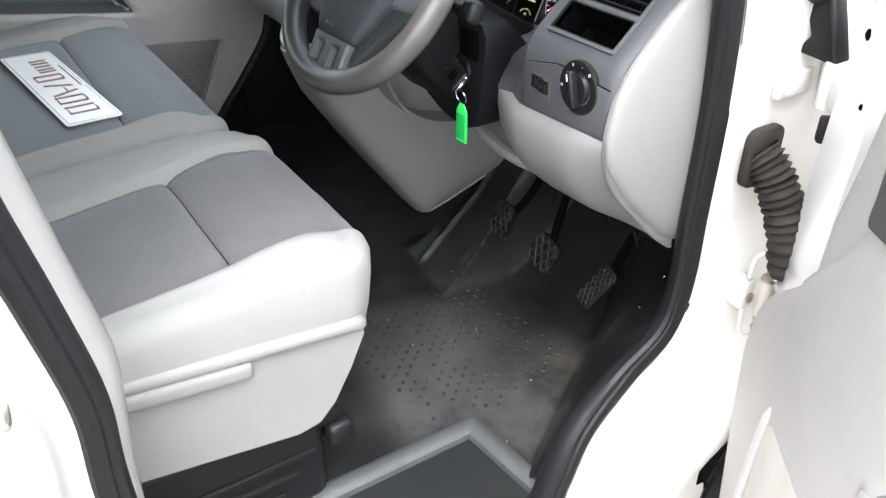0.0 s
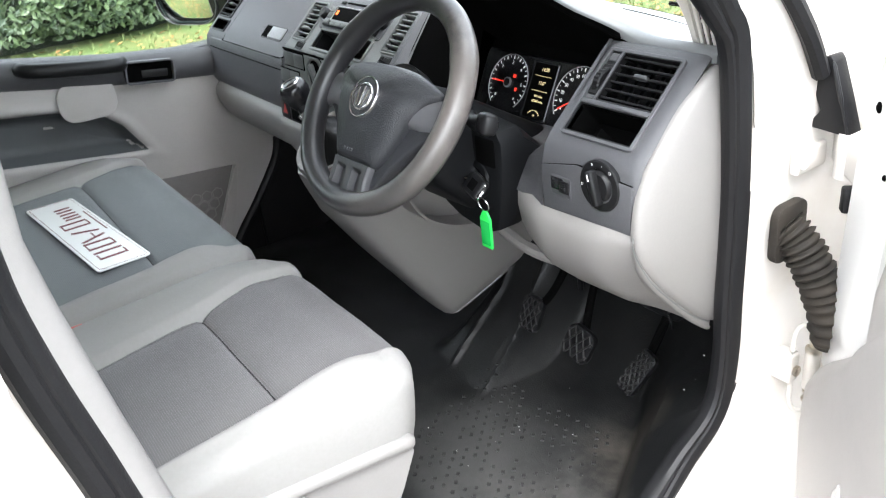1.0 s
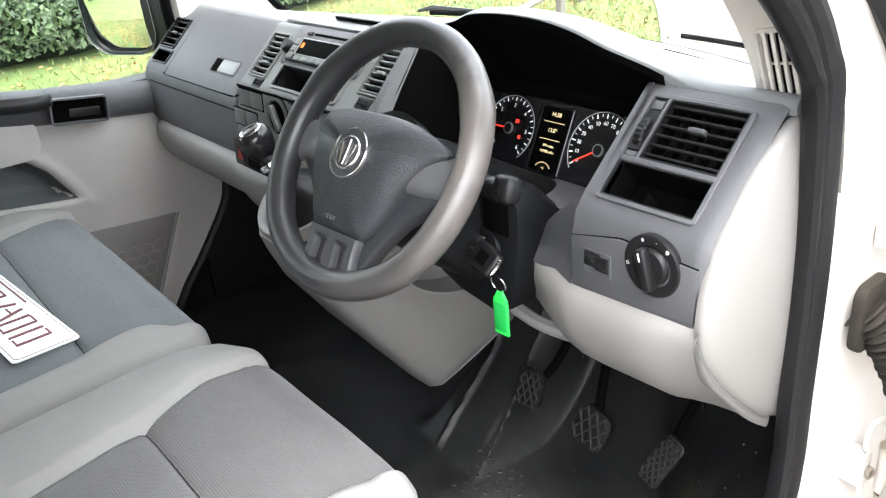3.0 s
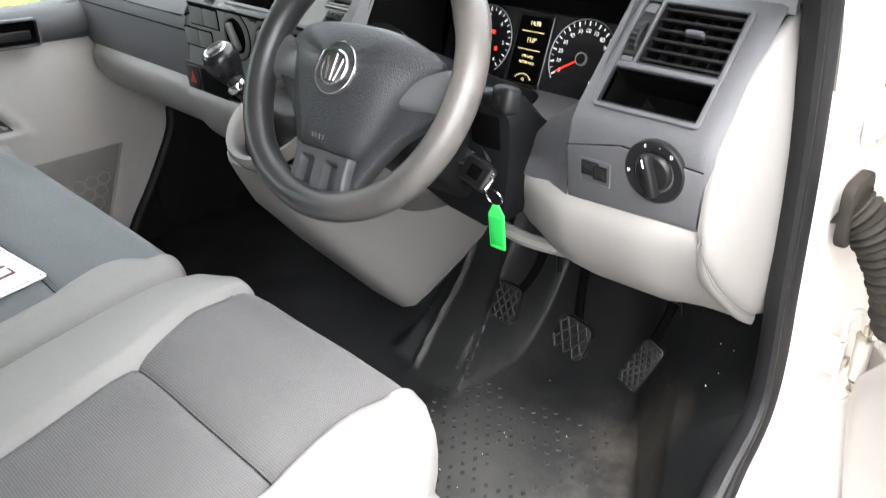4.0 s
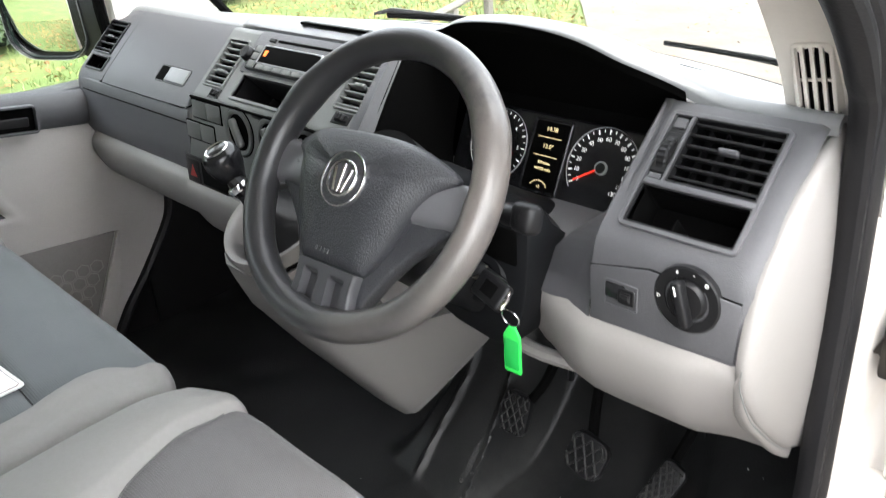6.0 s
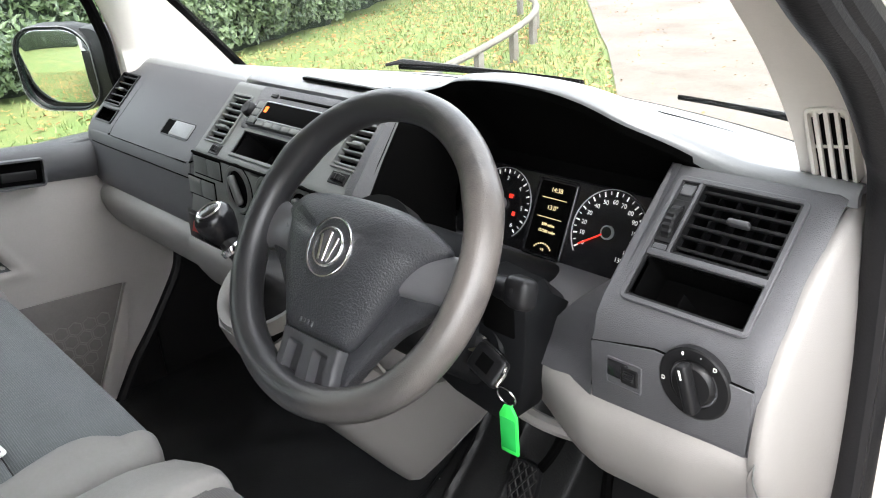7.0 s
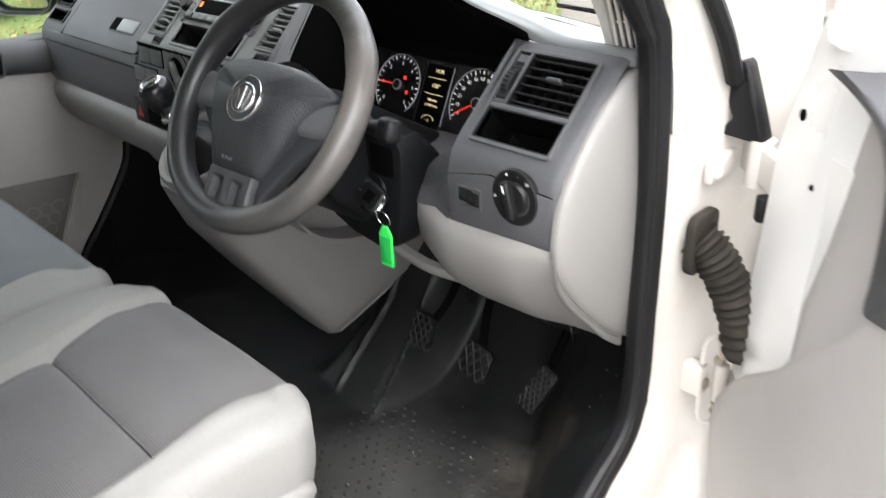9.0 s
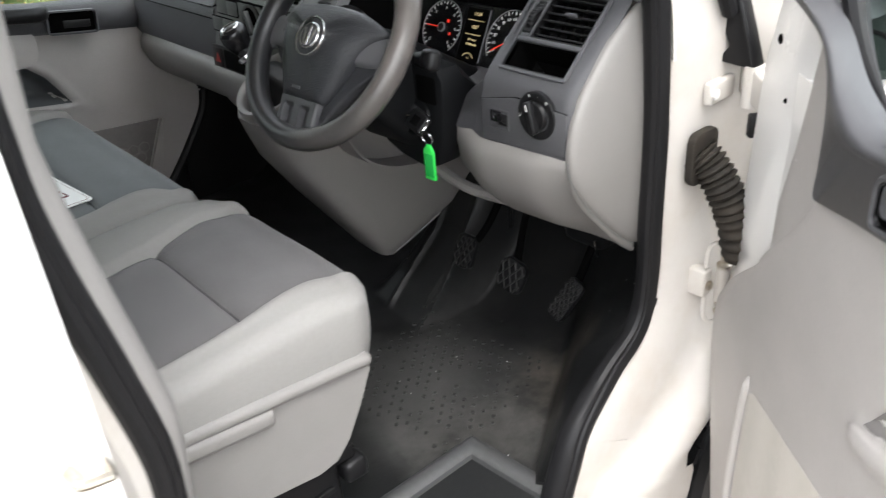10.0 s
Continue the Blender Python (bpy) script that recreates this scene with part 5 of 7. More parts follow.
for yn, zn, w in ((0.608, 1.150, 0.084), (0.622, 1.115, 0.092), (0.66, 1.04, 0.108), (0.74, 0.92, 0.105), (0.82, 0.81, 0.088), (0.872, 0.738, 0.070), (0.890, 0.716, 0.058), (0.905, 0.708, 0.045)):
    cx = 0.068 + 0.030 * smooth(1.0, 1.15, zn)
    y2, z2 = yn + 0.22, zn + 0.015 + 0.07 * smooth(1.22, 1.02, zn)
    con_rows.append([Vector((cx + w + 0.012, y2, z2)), Vector((cx + w, yn + 0.05, zn + 0.018)), Vector((cx + w * 0.9, yn + 0.015, zn + 0.004)), Vector((cx + w * 0.6, yn + 0.002, zn)), Vector((cx, yn, zn)),
                     Vector((cx - w * 0.6, yn + 0.002, zn)), Vector((cx - w * 0.9, yn + 0.015, zn + 0.004)), Vector((cx - w, yn + 0.05, zn + 0.018)), Vector((cx - w - 0.004, yn + 0.13, zn + 0.012 + 0.05 * smooth(1.22, 1.02, zn)))])
con_bm = grid([r for r in con_rows])
part("shell", thick(con_bm, 0.006), LIGHT, con, angle=75)
part("shell_side", thick(grid([[r[0] for r in con_rows], [r[0] + Vector((0.004, 0.25, 0.10)) for r in con_rows]]), 0.006), LIGHT, con)
part("shell_foot", thick(grid([[con_rows[-1][j] for j in range(9)], [con_rows[-1][j] + Vector((0, 0.22, 0.075)) for j in range(9)]]), 0.004), LIGHT, con)
gl = thing("gear_lever", (0.06, 0.65, 1.19), "black gear lever with leather gaiter and chrome-topped knob", "gear lever")
GM = basis((0.100, 0.685, 1.213), (1, 0, 0), (0, 0.86, 0.5))
ring_p = []
for k, h in ((1.07, -0.014), (1.10, 0.0), (1.05, 0.009), (0.96, 0.008), (0.91, -0.002), (0.86, -0.022)):
    ring_p.append([GM @ Vector((0.090 * k * math.cos(a), 0.090 * k * math.sin(a), h)) for a in [6.2832 * i / 40 for i in range(40)]])
part("surround", loft(ring_p, cap=False), LIGHT, gl, "pale grey oval surround", angle=60)
part("surround_gap", loft([[GM @ Vector((0.090 * k * math.cos(a), 0.090 * k * math.sin(a), h)) for a in [6.2832 * i / 40 for i in range(40)]] for k, h in ((1.03, -0.012), (1.04, -0.03))], cap=False), VOID, gl)
gait = []
for h, k in ((-0.018, 0.90), (-0.004, 0.84), (0.006, 0.68), (0.026, 0.60), (0.032, 0.44), (0.050, 0.36), (0.058, 0.25), (0.085, 0.18)):
    gait.append([GM @ Vector((0.088 * k * (1 + 0.11 * math.sin(5 * a + h * 60)) * math.cos(a), 0.088 * k * (1 + 0.05 * math.cos(4 * a)) * math.sin(a) - 0.1 * h, h - 0.012)) for a in [6.2832 * i / 40 for i in range(40)]])
part("gaiter", loft(gait), BLACK, gl, "folded black leather gaiter", angle=70)
part("stem", tube([(0.098, 0.655, 1.25), (0.086, 0.642, 1.272), (0.074, 0.632, 1.295)], [0.017, 0.015, 0.013], 10), BLACK, gl)
part("chrome_collar", lathe([(0.017, 0.0), (0.018, 0.004), (0.017, 0.010), (0.013, 0.012)], basis((0.083, 0.640, 1.272), (0.8, 0.2, 0.5), (0, 0.9, 0.4)), 20), CHROME, gl)
knob = []
KM = basis((0.070, 0.630, 1.312), (0.88, 0, 0), (0, 0.92, 0.38)) @ Matrix.Scale(0.88, 4)
for h, r2 in ((-0.045, 0.014), (-0.03, 0.018), (-0.01, 0.025), (0.008, 0.029), (0.022, 0.028), (0.030, 0.023), (0.033, 0.018)):
    knob.append([KM @ Vector((r2 * 1.0 * math.cos(a), r2 * 1.15 * math.sin(a), h)) for a in [6.2832 * i / 28 for i in range(28)]])
part("knob", loft(knob), GLOSSB, gl, angle=70)
part("knob_ring", grid([[KM @ Vector((q * math.cos(a), 1.15 * q * math.sin(a), h)) for a in [6.2832 * i / 32 for i in range(32)]] for q, h in ((0.0195, 0.0325), (0.018, 0.0345), (0.0155, 0.0335))], close_v=True), CHROME, gl)

# ---------------------------------------------------------------- column, wheel, key
col = thing("steering_column", (0.43, 0.80, 1.1), "black plastic steering column shroud with stalk and ignition lock", "steering column")
WN = Vector((math.sin(radians(3.2)) * math.cos(radians(36.7)), -math.cos(radians(3.2)) * math.cos(radians(36.7)), math.sin(radians(36.7))))
WC = Vector((0.389, 0.634, 1.356))
WU = Vector((math.cos(radians(3.2)), math.sin(radians(3.2)), 0))
WM = basis(WC, WU, WN.cross(WU))
shroud = []
for h, sx, sy, oy in ((-0.05, 0.055, 0.055, 0.0), (-0.08, 0.075, 0.070, -0.006), (-0.13, 0.083, 0.080, -0.012), (-0.22, 0.090, 0.090, -0.012), (-0.32, 0.090, 0.090, 0.0)):
    shroud.append([WM @ Vector((x, y + oy, h)) for x, y in rounded(-sx, sx, -sy, sy, 0.03, 4)])
part("shroud", loft(shroud), COLM, col, angle=50)
COVER = [(0.365, 1.135), (0.410, 1.118), (0.485, 1.108), (0.515, 1.122), (0.529, 1.165), (0.535, 1.20), (0.540, 1.25), (0.540, 1.284), (0.528, 1.300), (0.47, 1.306), (0.38, 1.27)]
part("lower_cover", loft([[Vector((0.46 + (x - 0.46) * k, y, 1.2 + (z - 1.2) * k)) for x, z in COVER] for y, k in ((0.752, 0.94), (0.754, 0.985), (0.758, 1.0), (0.80, 1.0))] + [[Vector((x - 0.05 * smooth(0.45, 0.53, x), 0.92, min(z, 1.20))) for x, z in COVER]]), COLM, col, angle=40)
part("stalk_slot", box(0.470, 0.526, 0.7505, 0.80, 1.235, 1.288, 0.006, 2), VOID, col)
LK = basis((0.472, 0.748, 1.209), (1, 0.12, 0), (0, 0.35, 0.94))
part("lock_collar", lathe([(0.034, -0.02), (0.034, 0.004), (0.030, 0.008), (0.020, 0.008), (0.0195, 0.002), (0.001, 0.002)], LK, 32), COLM, col)
part("lock_barrel", lathe([(0.0185, 0.002), (0.0185, 0.009), (0.016, 0.011), (0.001, 0.011)], LK, 24), CHROME, col)
stalk = part("stalk", tube(spline([(0.49, 0.735, 1.325), (0.535, 0.705, 1.335), (0.575, 0.692, 1.342), (0.598, 0.69, 1.345)], 5), [0.011] * 8 + [0.013] * 4 + [0.015, 0.017, 0.018, 0.017], 12), BLACK, col, "black wiper stalk")
part("stalk_end", box(-0.016, 0.020, -0.017, 0.017, -0.013, 0.013, 0.010, 4, basis((0.592, 0.688, 1.346), (0.9, -0.2, 0.1), (0, 0.3, 1))), BLACK, stalk)
part("stalk_marks", box(-0.008, 0.004, -0.002, 0.002, 0.0120, 0.0128, 0, 1, basis((0.592, 0.690, 1.346), (0.9, -0.2, 0.1), (0, 0.3, 1))), SILVERP, stalk)
key = thing("ignition_key", (0.49, 0.72, 1.222), "black folding key with chrome edge in the ignition", "key")
KY = LK @ Matrix.Translation((0, 0, 0.012))
part("blade", box(-0.0045, 0.0045, -0.001, 0.001, -0.01, 0.012, 0.0005, 1, KY), STEEL, key)
KB = basis((0.496, 0.722, 1.216), (0.93, -0.32, 0.03), (0.2, -0.75, 0.6))
part("fob", box(-0.016, 0.050, -0.007, 0.007, -0.0175, 0.0175, 0.006, 4, KB), BLACK, key)
part("chrome_edge", tube(spline([KB @ Vector(p) for p in ((-0.013, 0, -0.0178), (0.024, 0, -0.0182), (0.042, 0, -0.0150), (0.0505, 0, -0.005), (0.0505, 0, 0.012))], 5), 0.0035, 8), CHROME, key)
part("key_buttons", box(0.004, 0.034, 0.0058, 0.0072, -0.009, 0.009, 0.0005, 1, KB), VOID, key)
tag = thing("key_tag", (0.560, 0.69, 1.16), "bright green plastic key tag on a split ring", "key tag")
TG = basis((0.562, 0.693, 1.195), (0.998, 0.06, 0.0), (0.015, -0.01, 1))
part("split_ring", tube([TG @ Vector((0.0125 * math.cos(a), 0.012 + 0.0125 * math.sin(a), 0.003 * math.sin(a))) for a in [6.2832 * i / 24 for i in range(25)]], 0.0012, 6), CHROME, tag)
tg = part("tag_body", plate([(-0.0125, -0.066), (0.0125, -0.066), (0.0125, -0.014), (0.005, -0.001), (-0.005, -0.001), (-0.0125, -0.014)], 0.0045, TG, 0.0016), GREEN, tag)
part("tag_window", plate(rounded(-0.0105, 0.0105, -0.060, -0.018, 0.002), 0.0053, TG @ Matrix.Translation((0, 0, 0.0004)), 0.0002), GREEND, tg)

whl = thing("steering_wheel", WC, "worn dark grey four-spoke steering wheel with chrome badge ring", "steering wheel")
R0, R1 = 0.1785, 0.0195
rim_rings = []
for i in range(96):
    a = 6.2832 * i / 96
    sq = 0.006 * math.exp(-((math.sin(a) + 1.0) / 0.25) ** 2)
    c = WM @ Vector(((R0) * math.cos(a), (R0 - sq) * math.sin(a), 0))
    out = (WM.to_3x3() @ Vector((math.cos(a), math.sin(a), 0)))
    thumb = 0.0018 * (math.exp(-((a - 0.55) / 0.12) ** 2) + math.exp(-((a - 2.6) / 0.12) ** 2))
    rim_rings.append([c + (out * math.cos(b) * (R1 + thumb) + WN * math.sin(b) * (R1 * 1.12 + thumb)) for b in [6.2832 * k / 20 for k in range(20)]])
part("rim", grid(rim_rings, close_u=True, close_v=True), WHEELM, whl, "worn vinyl rim with its sheen painted paler at the right", angle=80)
padp = [(-0.132, 0.024), (-0.128, 0.036), (-0.096, 0.048), (-0.060, 0.056), (0.0, 0.060), (0.060, 0.058), (0.099, 0.049), (0.130, 0.037), (0.134, 0.027), (0.112, 0.006), (0.094, -0.022), (0.076, -0.062), (0.054, -0.102),
        (0.030, -0.108), (-0.030, -0.108), (-0.053, -0.104), (-0.076, -0.062), (-0.093, -0.022), (-0.110, 0.006)]
pad_ring = [Vector((p.x, p.y, 0)) for p in spline([(x, y, 0) for x, y in padp + padp[:1]], 5)[:-1]]
pad = part("hub_pad", loft([[WM @ Vector((p.x * k, p.y * k, h * (1 - 0.42 * smooth(0.0, 0.105, -p.y * k) * (h > 0)) * (1 - 0.55 * smooth(0.07, 0.13, abs(p.x * k)) * (h > 0)) - 0.004 * smooth(0.09, 0.13, abs(p.x)))) for p in pad_ring] for k, h in ((0.99, -0.006), (1.0, 0.000), (0.985, 0.010), (0.95, 0.019), (0.88, 0.027), (0.66, 0.036), (0.35, 0.040), (0.05, 0.041))]), PADM, whl, "grained airbag pad", angle=70)
part("pad_body", loft([[WM @ Vector((p.x * k, p.y * k, h)) for p in pad_ring] for k, h in ((0.74, -0.055), (0.86, -0.040), (0.96, -0.014), (0.98, -0.003))]), SPOKEM, whl, "smooth grey wheel body behind the pad", angle=60)
BM = WM @ Matrix.Translation((0.006, -0.006, 0.040))
bd = part("badge", lathe([(0.0345, -0.006), (0.0345, 0.001), (0.0338, 0.0022), (0.0325, 0.0018), (0.0318, 0.0), (0.001, -0.001)], BM, 40), CHROME, pad, "round chrome badge")
part("badge_field", lathe([(0.0325, -0.002), (0.0322, 0.0002), (0.0235, 0.0006), (0.001, 0.0008)], BM, 32), PADM, bd)
part("badge_ring", lathe([(0.0235, 0.0), (0.0232, 0.003), (0.0222, 0.0042), (0.0205, 0.0038), (0.0200, 0.0014), (0.001, 0.0012)], BM, 32), CHROME, bd)
part("badge_ground", lathe([(0.0200, 0.0010), (0.0196, 0.0022), (0.001, 0.0022)], BM, 32), SPOKEM, bd)
for x0, y0, x1, y1 in ((-0.0135, 0.012, -0.0065, -0.0165), (0.0135, 0.012, 0.0065, -0.0165), (0.0, 0.017, 0.0, -0.017)):
    d = Vector((x1 - x0, y1 - y0, 0))
    m = BM @ Matrix.Translation((x0, y0, 0.002)) @ Matrix.Rotation(math.atan2(d.y, d.x), 4, "Z")
    part("emblem_bar", box(0, d.length, -0.0018, 0.0018, 0, 0.0025, 0.0006, 1, m), CHROME, pad)
for k in range(4):
    part("embossed_bar", box(-0.013 + 0.0065 * k, -0.009 + 0.0065 * k, -0.094, -0.088, 0.0248, 0.0268, 0.0006, 1, WM), PADM, pad)


# dark web behind the pad that carries the spokes
web = [(0.158, 0.024), (0.150, -0.026), (0.128, -0.040), (0.098, -0.068), (0.076, -0.101), (0.060, -0.135), (0.056, -0.168)]
part("web", plate([(x, y) for x, y in web] + [(-x, y) for x, y in web[::-1]], 0.024, WM @ Matrix.Translation((0, 0, -0.006)), 0.006, 3), PADM, whl, "smooth dark web behind the pad", angle=50)
# side spokes, highlight painted as paler grey: wedges between the pad's seam and the rim
SPOKE = [(0.058, -0.036, 0.022), (0.075, -0.031, 0.024), (0.092, -0.0285, 0.026), (0.112, -0.0270, 0.028), (0.132, -0.0265, 0.029), (0.150, -0.0275, 0.031), (0.162, -0.031, 0.034), (0.174, -0.038, 0.040)]
for s in (-1, 1):
    rings = []
    for x, ya, yb in SPOKE:
        base = 0.008 - 0.012 * smooth(0.06, 0.155, x) + 0.004 * smooth(0.155, 0.175, x)
        ring2 = []
        for k in range(13):
            t = k / 12
            edge = 1 - (2 * t - 1) ** 8
            ring2.append(WM @ Vector((s * x, ya + (yb - ya) * t, base + 0.004 * (1 - (2 * t - 1) ** 2) - 0.007 * (1 - edge))))
        ring2 += [WM @ Vector((s * x, yb - 0.002, base - 0.018)), WM @ Vector((s * x, ya + 0.002, base - 0.018))]
        rings.append(ring2)
    part("side_spoke", loft(rings), SPOKELIT, whl, "side spoke with its highlight in a paler grey", angle=45)
# twin lower spokes: one moulding with two sunk fields
low = []
for j in range(33):
    v = -0.106 - 0.070 * j / 32
    w = interp(-v, [(0.106, 0.053), (0.130, 0.0515), (0.150, 0.054), (0.166, 0.059), (0.182, 0.066)])
    row = []
    for i in range(57):
        u = -1 + i / 28
        field = smooth(0.17, 0.25, abs(u)) * (1 - smooth(0.60, 0.68, abs(u))) * smooth(0.116, 0.122, -v) * (1 - smooth(0.160, 0.170, -v))
        h = 0.0125 - 0.14 * (-v - 0.106) + 0.05 * max(0.0, -v - 0.160) - 0.011 * field - 0.012 * smooth(0.88, 1.0, abs(u)) ** 2
        row.append(WM @ Vector((u * w, v, h)))
    low.append(row)
part("lower_spoke", thick(grid(low), 0.012), SPOKEM, whl, "dark grey lower spoke with two sunk fields", angle=50)
part("spoke_groove", box(-0.049, 0.049, -0.1085, -0.1060, -0.006, 0.0120, 0.001, 1, WM), VOID, whl)
part("hub_back", lathe([(0.075, -0.02), (0.072, -0.05), (0.06, -0.065), (0.001, -0.065)], WM, 32), BLACK, whl)

# ---------------------------------------------------------------- pedals
def pedal(at, size, tilt, arm, name, label, turn=0):
    p = thing(name, (at[0], at[1] + 0.05, at[2] - 0.05), label, "pedal", group="foot pedals")
    m = basis(at, (1, 0.05, 0), (0.0, tilt, 1)) @ Matrix.Rotation(radians(turn), 4, "Z")
    w, h = size
    pad2 = part("pad", plate(rounded(-w, w, -h, h, min(w, h) * 0.55, 5), 0.016, m, 0.003), BLACK, p)
    ribs = bmesh.new()
    n = 4
    for k in range(-n, n + 1):
        for s in (1, -1):
            a = radians(58) * s
            m2 = m @ Matrix.Translation((k * w * 0.56, 0, 0.0)) @ Matrix.Rotation(a, 4, "Z")
            L = h * 1.1
            lo, hi = -L, L
            c, sn = math.cos(a), math.sin(a)
            ts = [t for t in [L * (i / 20 - 1) for i in range(41)] if abs(k * w * 0.56 + t * c) < w * 0.92 and abs(t * sn) < h * 0.92]
            if len(ts) > 3:
                box(ts[0], ts[-1], -0.0016, 0.0016, -0.002, 0.0042, 0.0006, 1, m2, ribs)
    part("rib_pattern", ribs, PEDALR, pad2, "worn raised rubber ribs")
    # matt black arm, so that it sinks into the footwell's painted shade
    part("arm", tube(spline(arm, 5), 0.009, 8), VOID, p)
    return p


pedal((0.306, 0.985, 0.765), (0.030, 0.040), 0.45, [(0.31, 1.00, 0.765), (0.345, 1.03, 0.83), (0.36, 1.08, 0.93), (0.36, 1.14, 1.06)], "clutch_pedal", "black clutch pedal with a diamond-ribbed rubber pad")
pedal((0.487, 0.955, 0.785), (0.036, 0.036), 0.40, [(0.487, 0.975, 0.785), (0.465, 1.02, 0.86), (0.455, 1.07, 0.95), (0.45, 1.14, 1.06)], "brake_pedal", "black brake pedal with a ribbed rubber pad", -12)
pedal((0.603, 1.000, 0.752), (0.022, 0.050), 0.55, [(0.60, 1.045, 0.77), (0.625, 1.06, 0.86), (0.63, 1.10, 0.95), (0.63, 1.15, 1.05)], "accelerator_pedal", "black accelerator pedal with a long ribbed pad", -20)
tagged(part("pedal_bracket", box(0.55, 0.66, 1.05, 1.16, 0.86, 1.02, 0.02, 3), BLACK), "black plastic accelerator housing under the dashboard", "bracket")
tagged(part("footwell_screw", tube([(0.655, 1.03, 0.90), (0.648, 1.05, 0.855)], 0.003, 6), CHROME), "thin bright metal rod in the footwell", "rod")
tagged(part("footwell_hose", tube(spline([(0.38, 1.12, 1.0), (0.375, 1.09, 0.93), (0.365, 1.085, 0.87), (0.35, 1.10, 0.80)], 6), 0.007, 8), BLACK), "black cable beside the clutch arm", "cable")


# ---------------------------------------------------------------- seats
def cushion(name, x0, x1, y0, y1, z0, z1, left, right, cross, dark, label):
    """A van seat cushion of one skin: pale bolsters round a woven panel whose edges run along the tables left and right, x over y."""
    s = thing(name, ((x0 + x1) / 2, (y0 + y1) / 2, FLOOR), label, "seat")
    roll, corner, back = 0.036, 0.030, y0
    nb, npan, ny = 9, 22, 46

    def side(y, sign):
        d = max(0.0, y - (y1 - corner)) / corner
        return (x0 if sign < 0 else x1) - sign * corner * (1 - math.sqrt(max(0.0, 1 - d * d)) ** 0.9)

    def height(x, y, a, b):
        lo, hi = side(y, -1), side(y, 1)
        if x < a:
            k = (x - lo) / max(1e-4, a - lo)
        elif x > b:
            k = (hi - x) / max(1e-4, hi - b)
        else:
            k = None
        swell = 0.011 * math.sin(max(0.0, min(1.0, k)) * 2.6) * min(1.0, ((a - lo) if x < a else (hi - b)) / 0.05) if k is not None else -0.004 * (1 - smooth(0.0, 0.16, min(x - a, b - x) / (b - a)))
        crest = 0.024 * smooth(y0 + 0.12, y1 - 0.06, y) - 0.012 * smooth(y1 - 0.07, y1, y)
        seams = 0.0035 * (math.exp(-((x - a) / 0.004) ** 2) + math.exp(-((x - b) / 0.004) ** 2))
        fold = 0.0075 * math.exp(-((y - cross) / 0.007) ** 2) * (k is None) + 0.004 * math.exp(-((y - cross) / 0.03) ** 2) * (k is None)
        return z1 + swell + crest - seams - fold + 0.0015 * noise.noise((x * 14, y * 14, 3))

    ys = sorted([back + (y1 - back) * i / (ny - 1) for i in range(ny)] + [cross - 0.006, cross - 0.003, cross, cross + 0.003, cross + 0.006])
    verts, cols = [], nb + npan + nb + 1
    for y in ys:
        lo, hi = side(y, -1), side(y, 1)
        a, b = max(interp(y, left), lo + 0.014), min(interp(y, right), hi - 0.014)
        xs = [lo + (a - lo) * (k / nb) ** 0.8 for k in range(nb)] + [a + (b - a) * k / npan for k in range(npan)] + [b + (hi - b) * (1 - (1 - k / nb) ** 0.8) for k in range(nb + 1)]
        verts.append([Vector((x, y, height(x, y, a, b))) for x in xs])
    n = len(ys)
    kinds = lambda c: 0 if c < nb else 1 if c < nb + npan else 2
    sheets = [bmesh.new() for _ in range(3)]
    seen = [{}, {}, {}]

    def add(kind, quad):
        vs = []
        for p in quad:
            key = (round(p.x, 5), round(p.y, 5), round(p.z, 5))
            if key not in seen[kind]:
                seen[kind][key] = sheets[kind].verts.new(p)
            vs.append(seen[kind][key])
        if len(set(vs)) == 4:
            sheets[kind].faces.new(vs)

    for i in range(n - 1):
        for c in range(cols - 1):
            add(kinds(c), (verts[i][c], verts[i + 1][c], verts[i + 1][c + 1], verts[i][c + 1]))
    # the rolled edge and the skirt below it
    loop = [(verts[i][0], 0) for i in range(n - 1)] + [(verts[n - 1][c], kinds(c)) for c in range(cols - 1)] + [(verts[i][cols - 1], 2) for i in range(n - 1, -1, -1)]
    rings = []
    for q in range(10):
        ring2 = []
        for k, (p, kind) in enumerate(loop):
            t = loop[min(k + 1, len(loop) - 1)][0] - loop[max(k - 1, 0)][0]
            out = Vector((-t.y, t.x, 0)).normalized()
            if q < 7:
                ang = radians(15 * q)
                ring2.append(p + out * roll * math.sin(ang) - Vector((0, 0, roll * 0.92 * (1 - math.cos(ang)))))
            else:
                down = (q - 6) / 3
                zz = p.z - roll * 0.92
                ring2.append(p + out * (roll - 0.010 * down + 0.004 * math.sin(down * 3.1)) + Vector((0, 0, -roll * 0.92 + (z0 - zz) * down)))
        rings.append(ring2)
    for q in range(9):
        for k in range(len(loop) - 1):
            add(loop[k][1], (rings[q][k], rings[q + 1][k], rings[q + 1][k + 1], rings[q][k + 1]))
    for k in (0, 2):
        part("bolster", thick(sheets[k], 0.004), CLOTHL, s, "pale grey cloth bolster", angle=80)
    part("centre_panel", thick(sheets[1], 0.004), dark, s, "woven cloth centre panel", angle=80)
    mid = [v for v in verts[ys.index(cross)][nb:nb + npan + 1]]
    part("stitched_seam", tube([p + Vector((0, 0, 0.0004)) for p in mid], 0.0013, 6), BLACK, s)
    for c in (nb, nb + npan):
        part("piped_seam", tube([verts[i][c] + Vector((0, 0, 0.0006)) for i in range(n)], 0.0014, 6), dark, s)
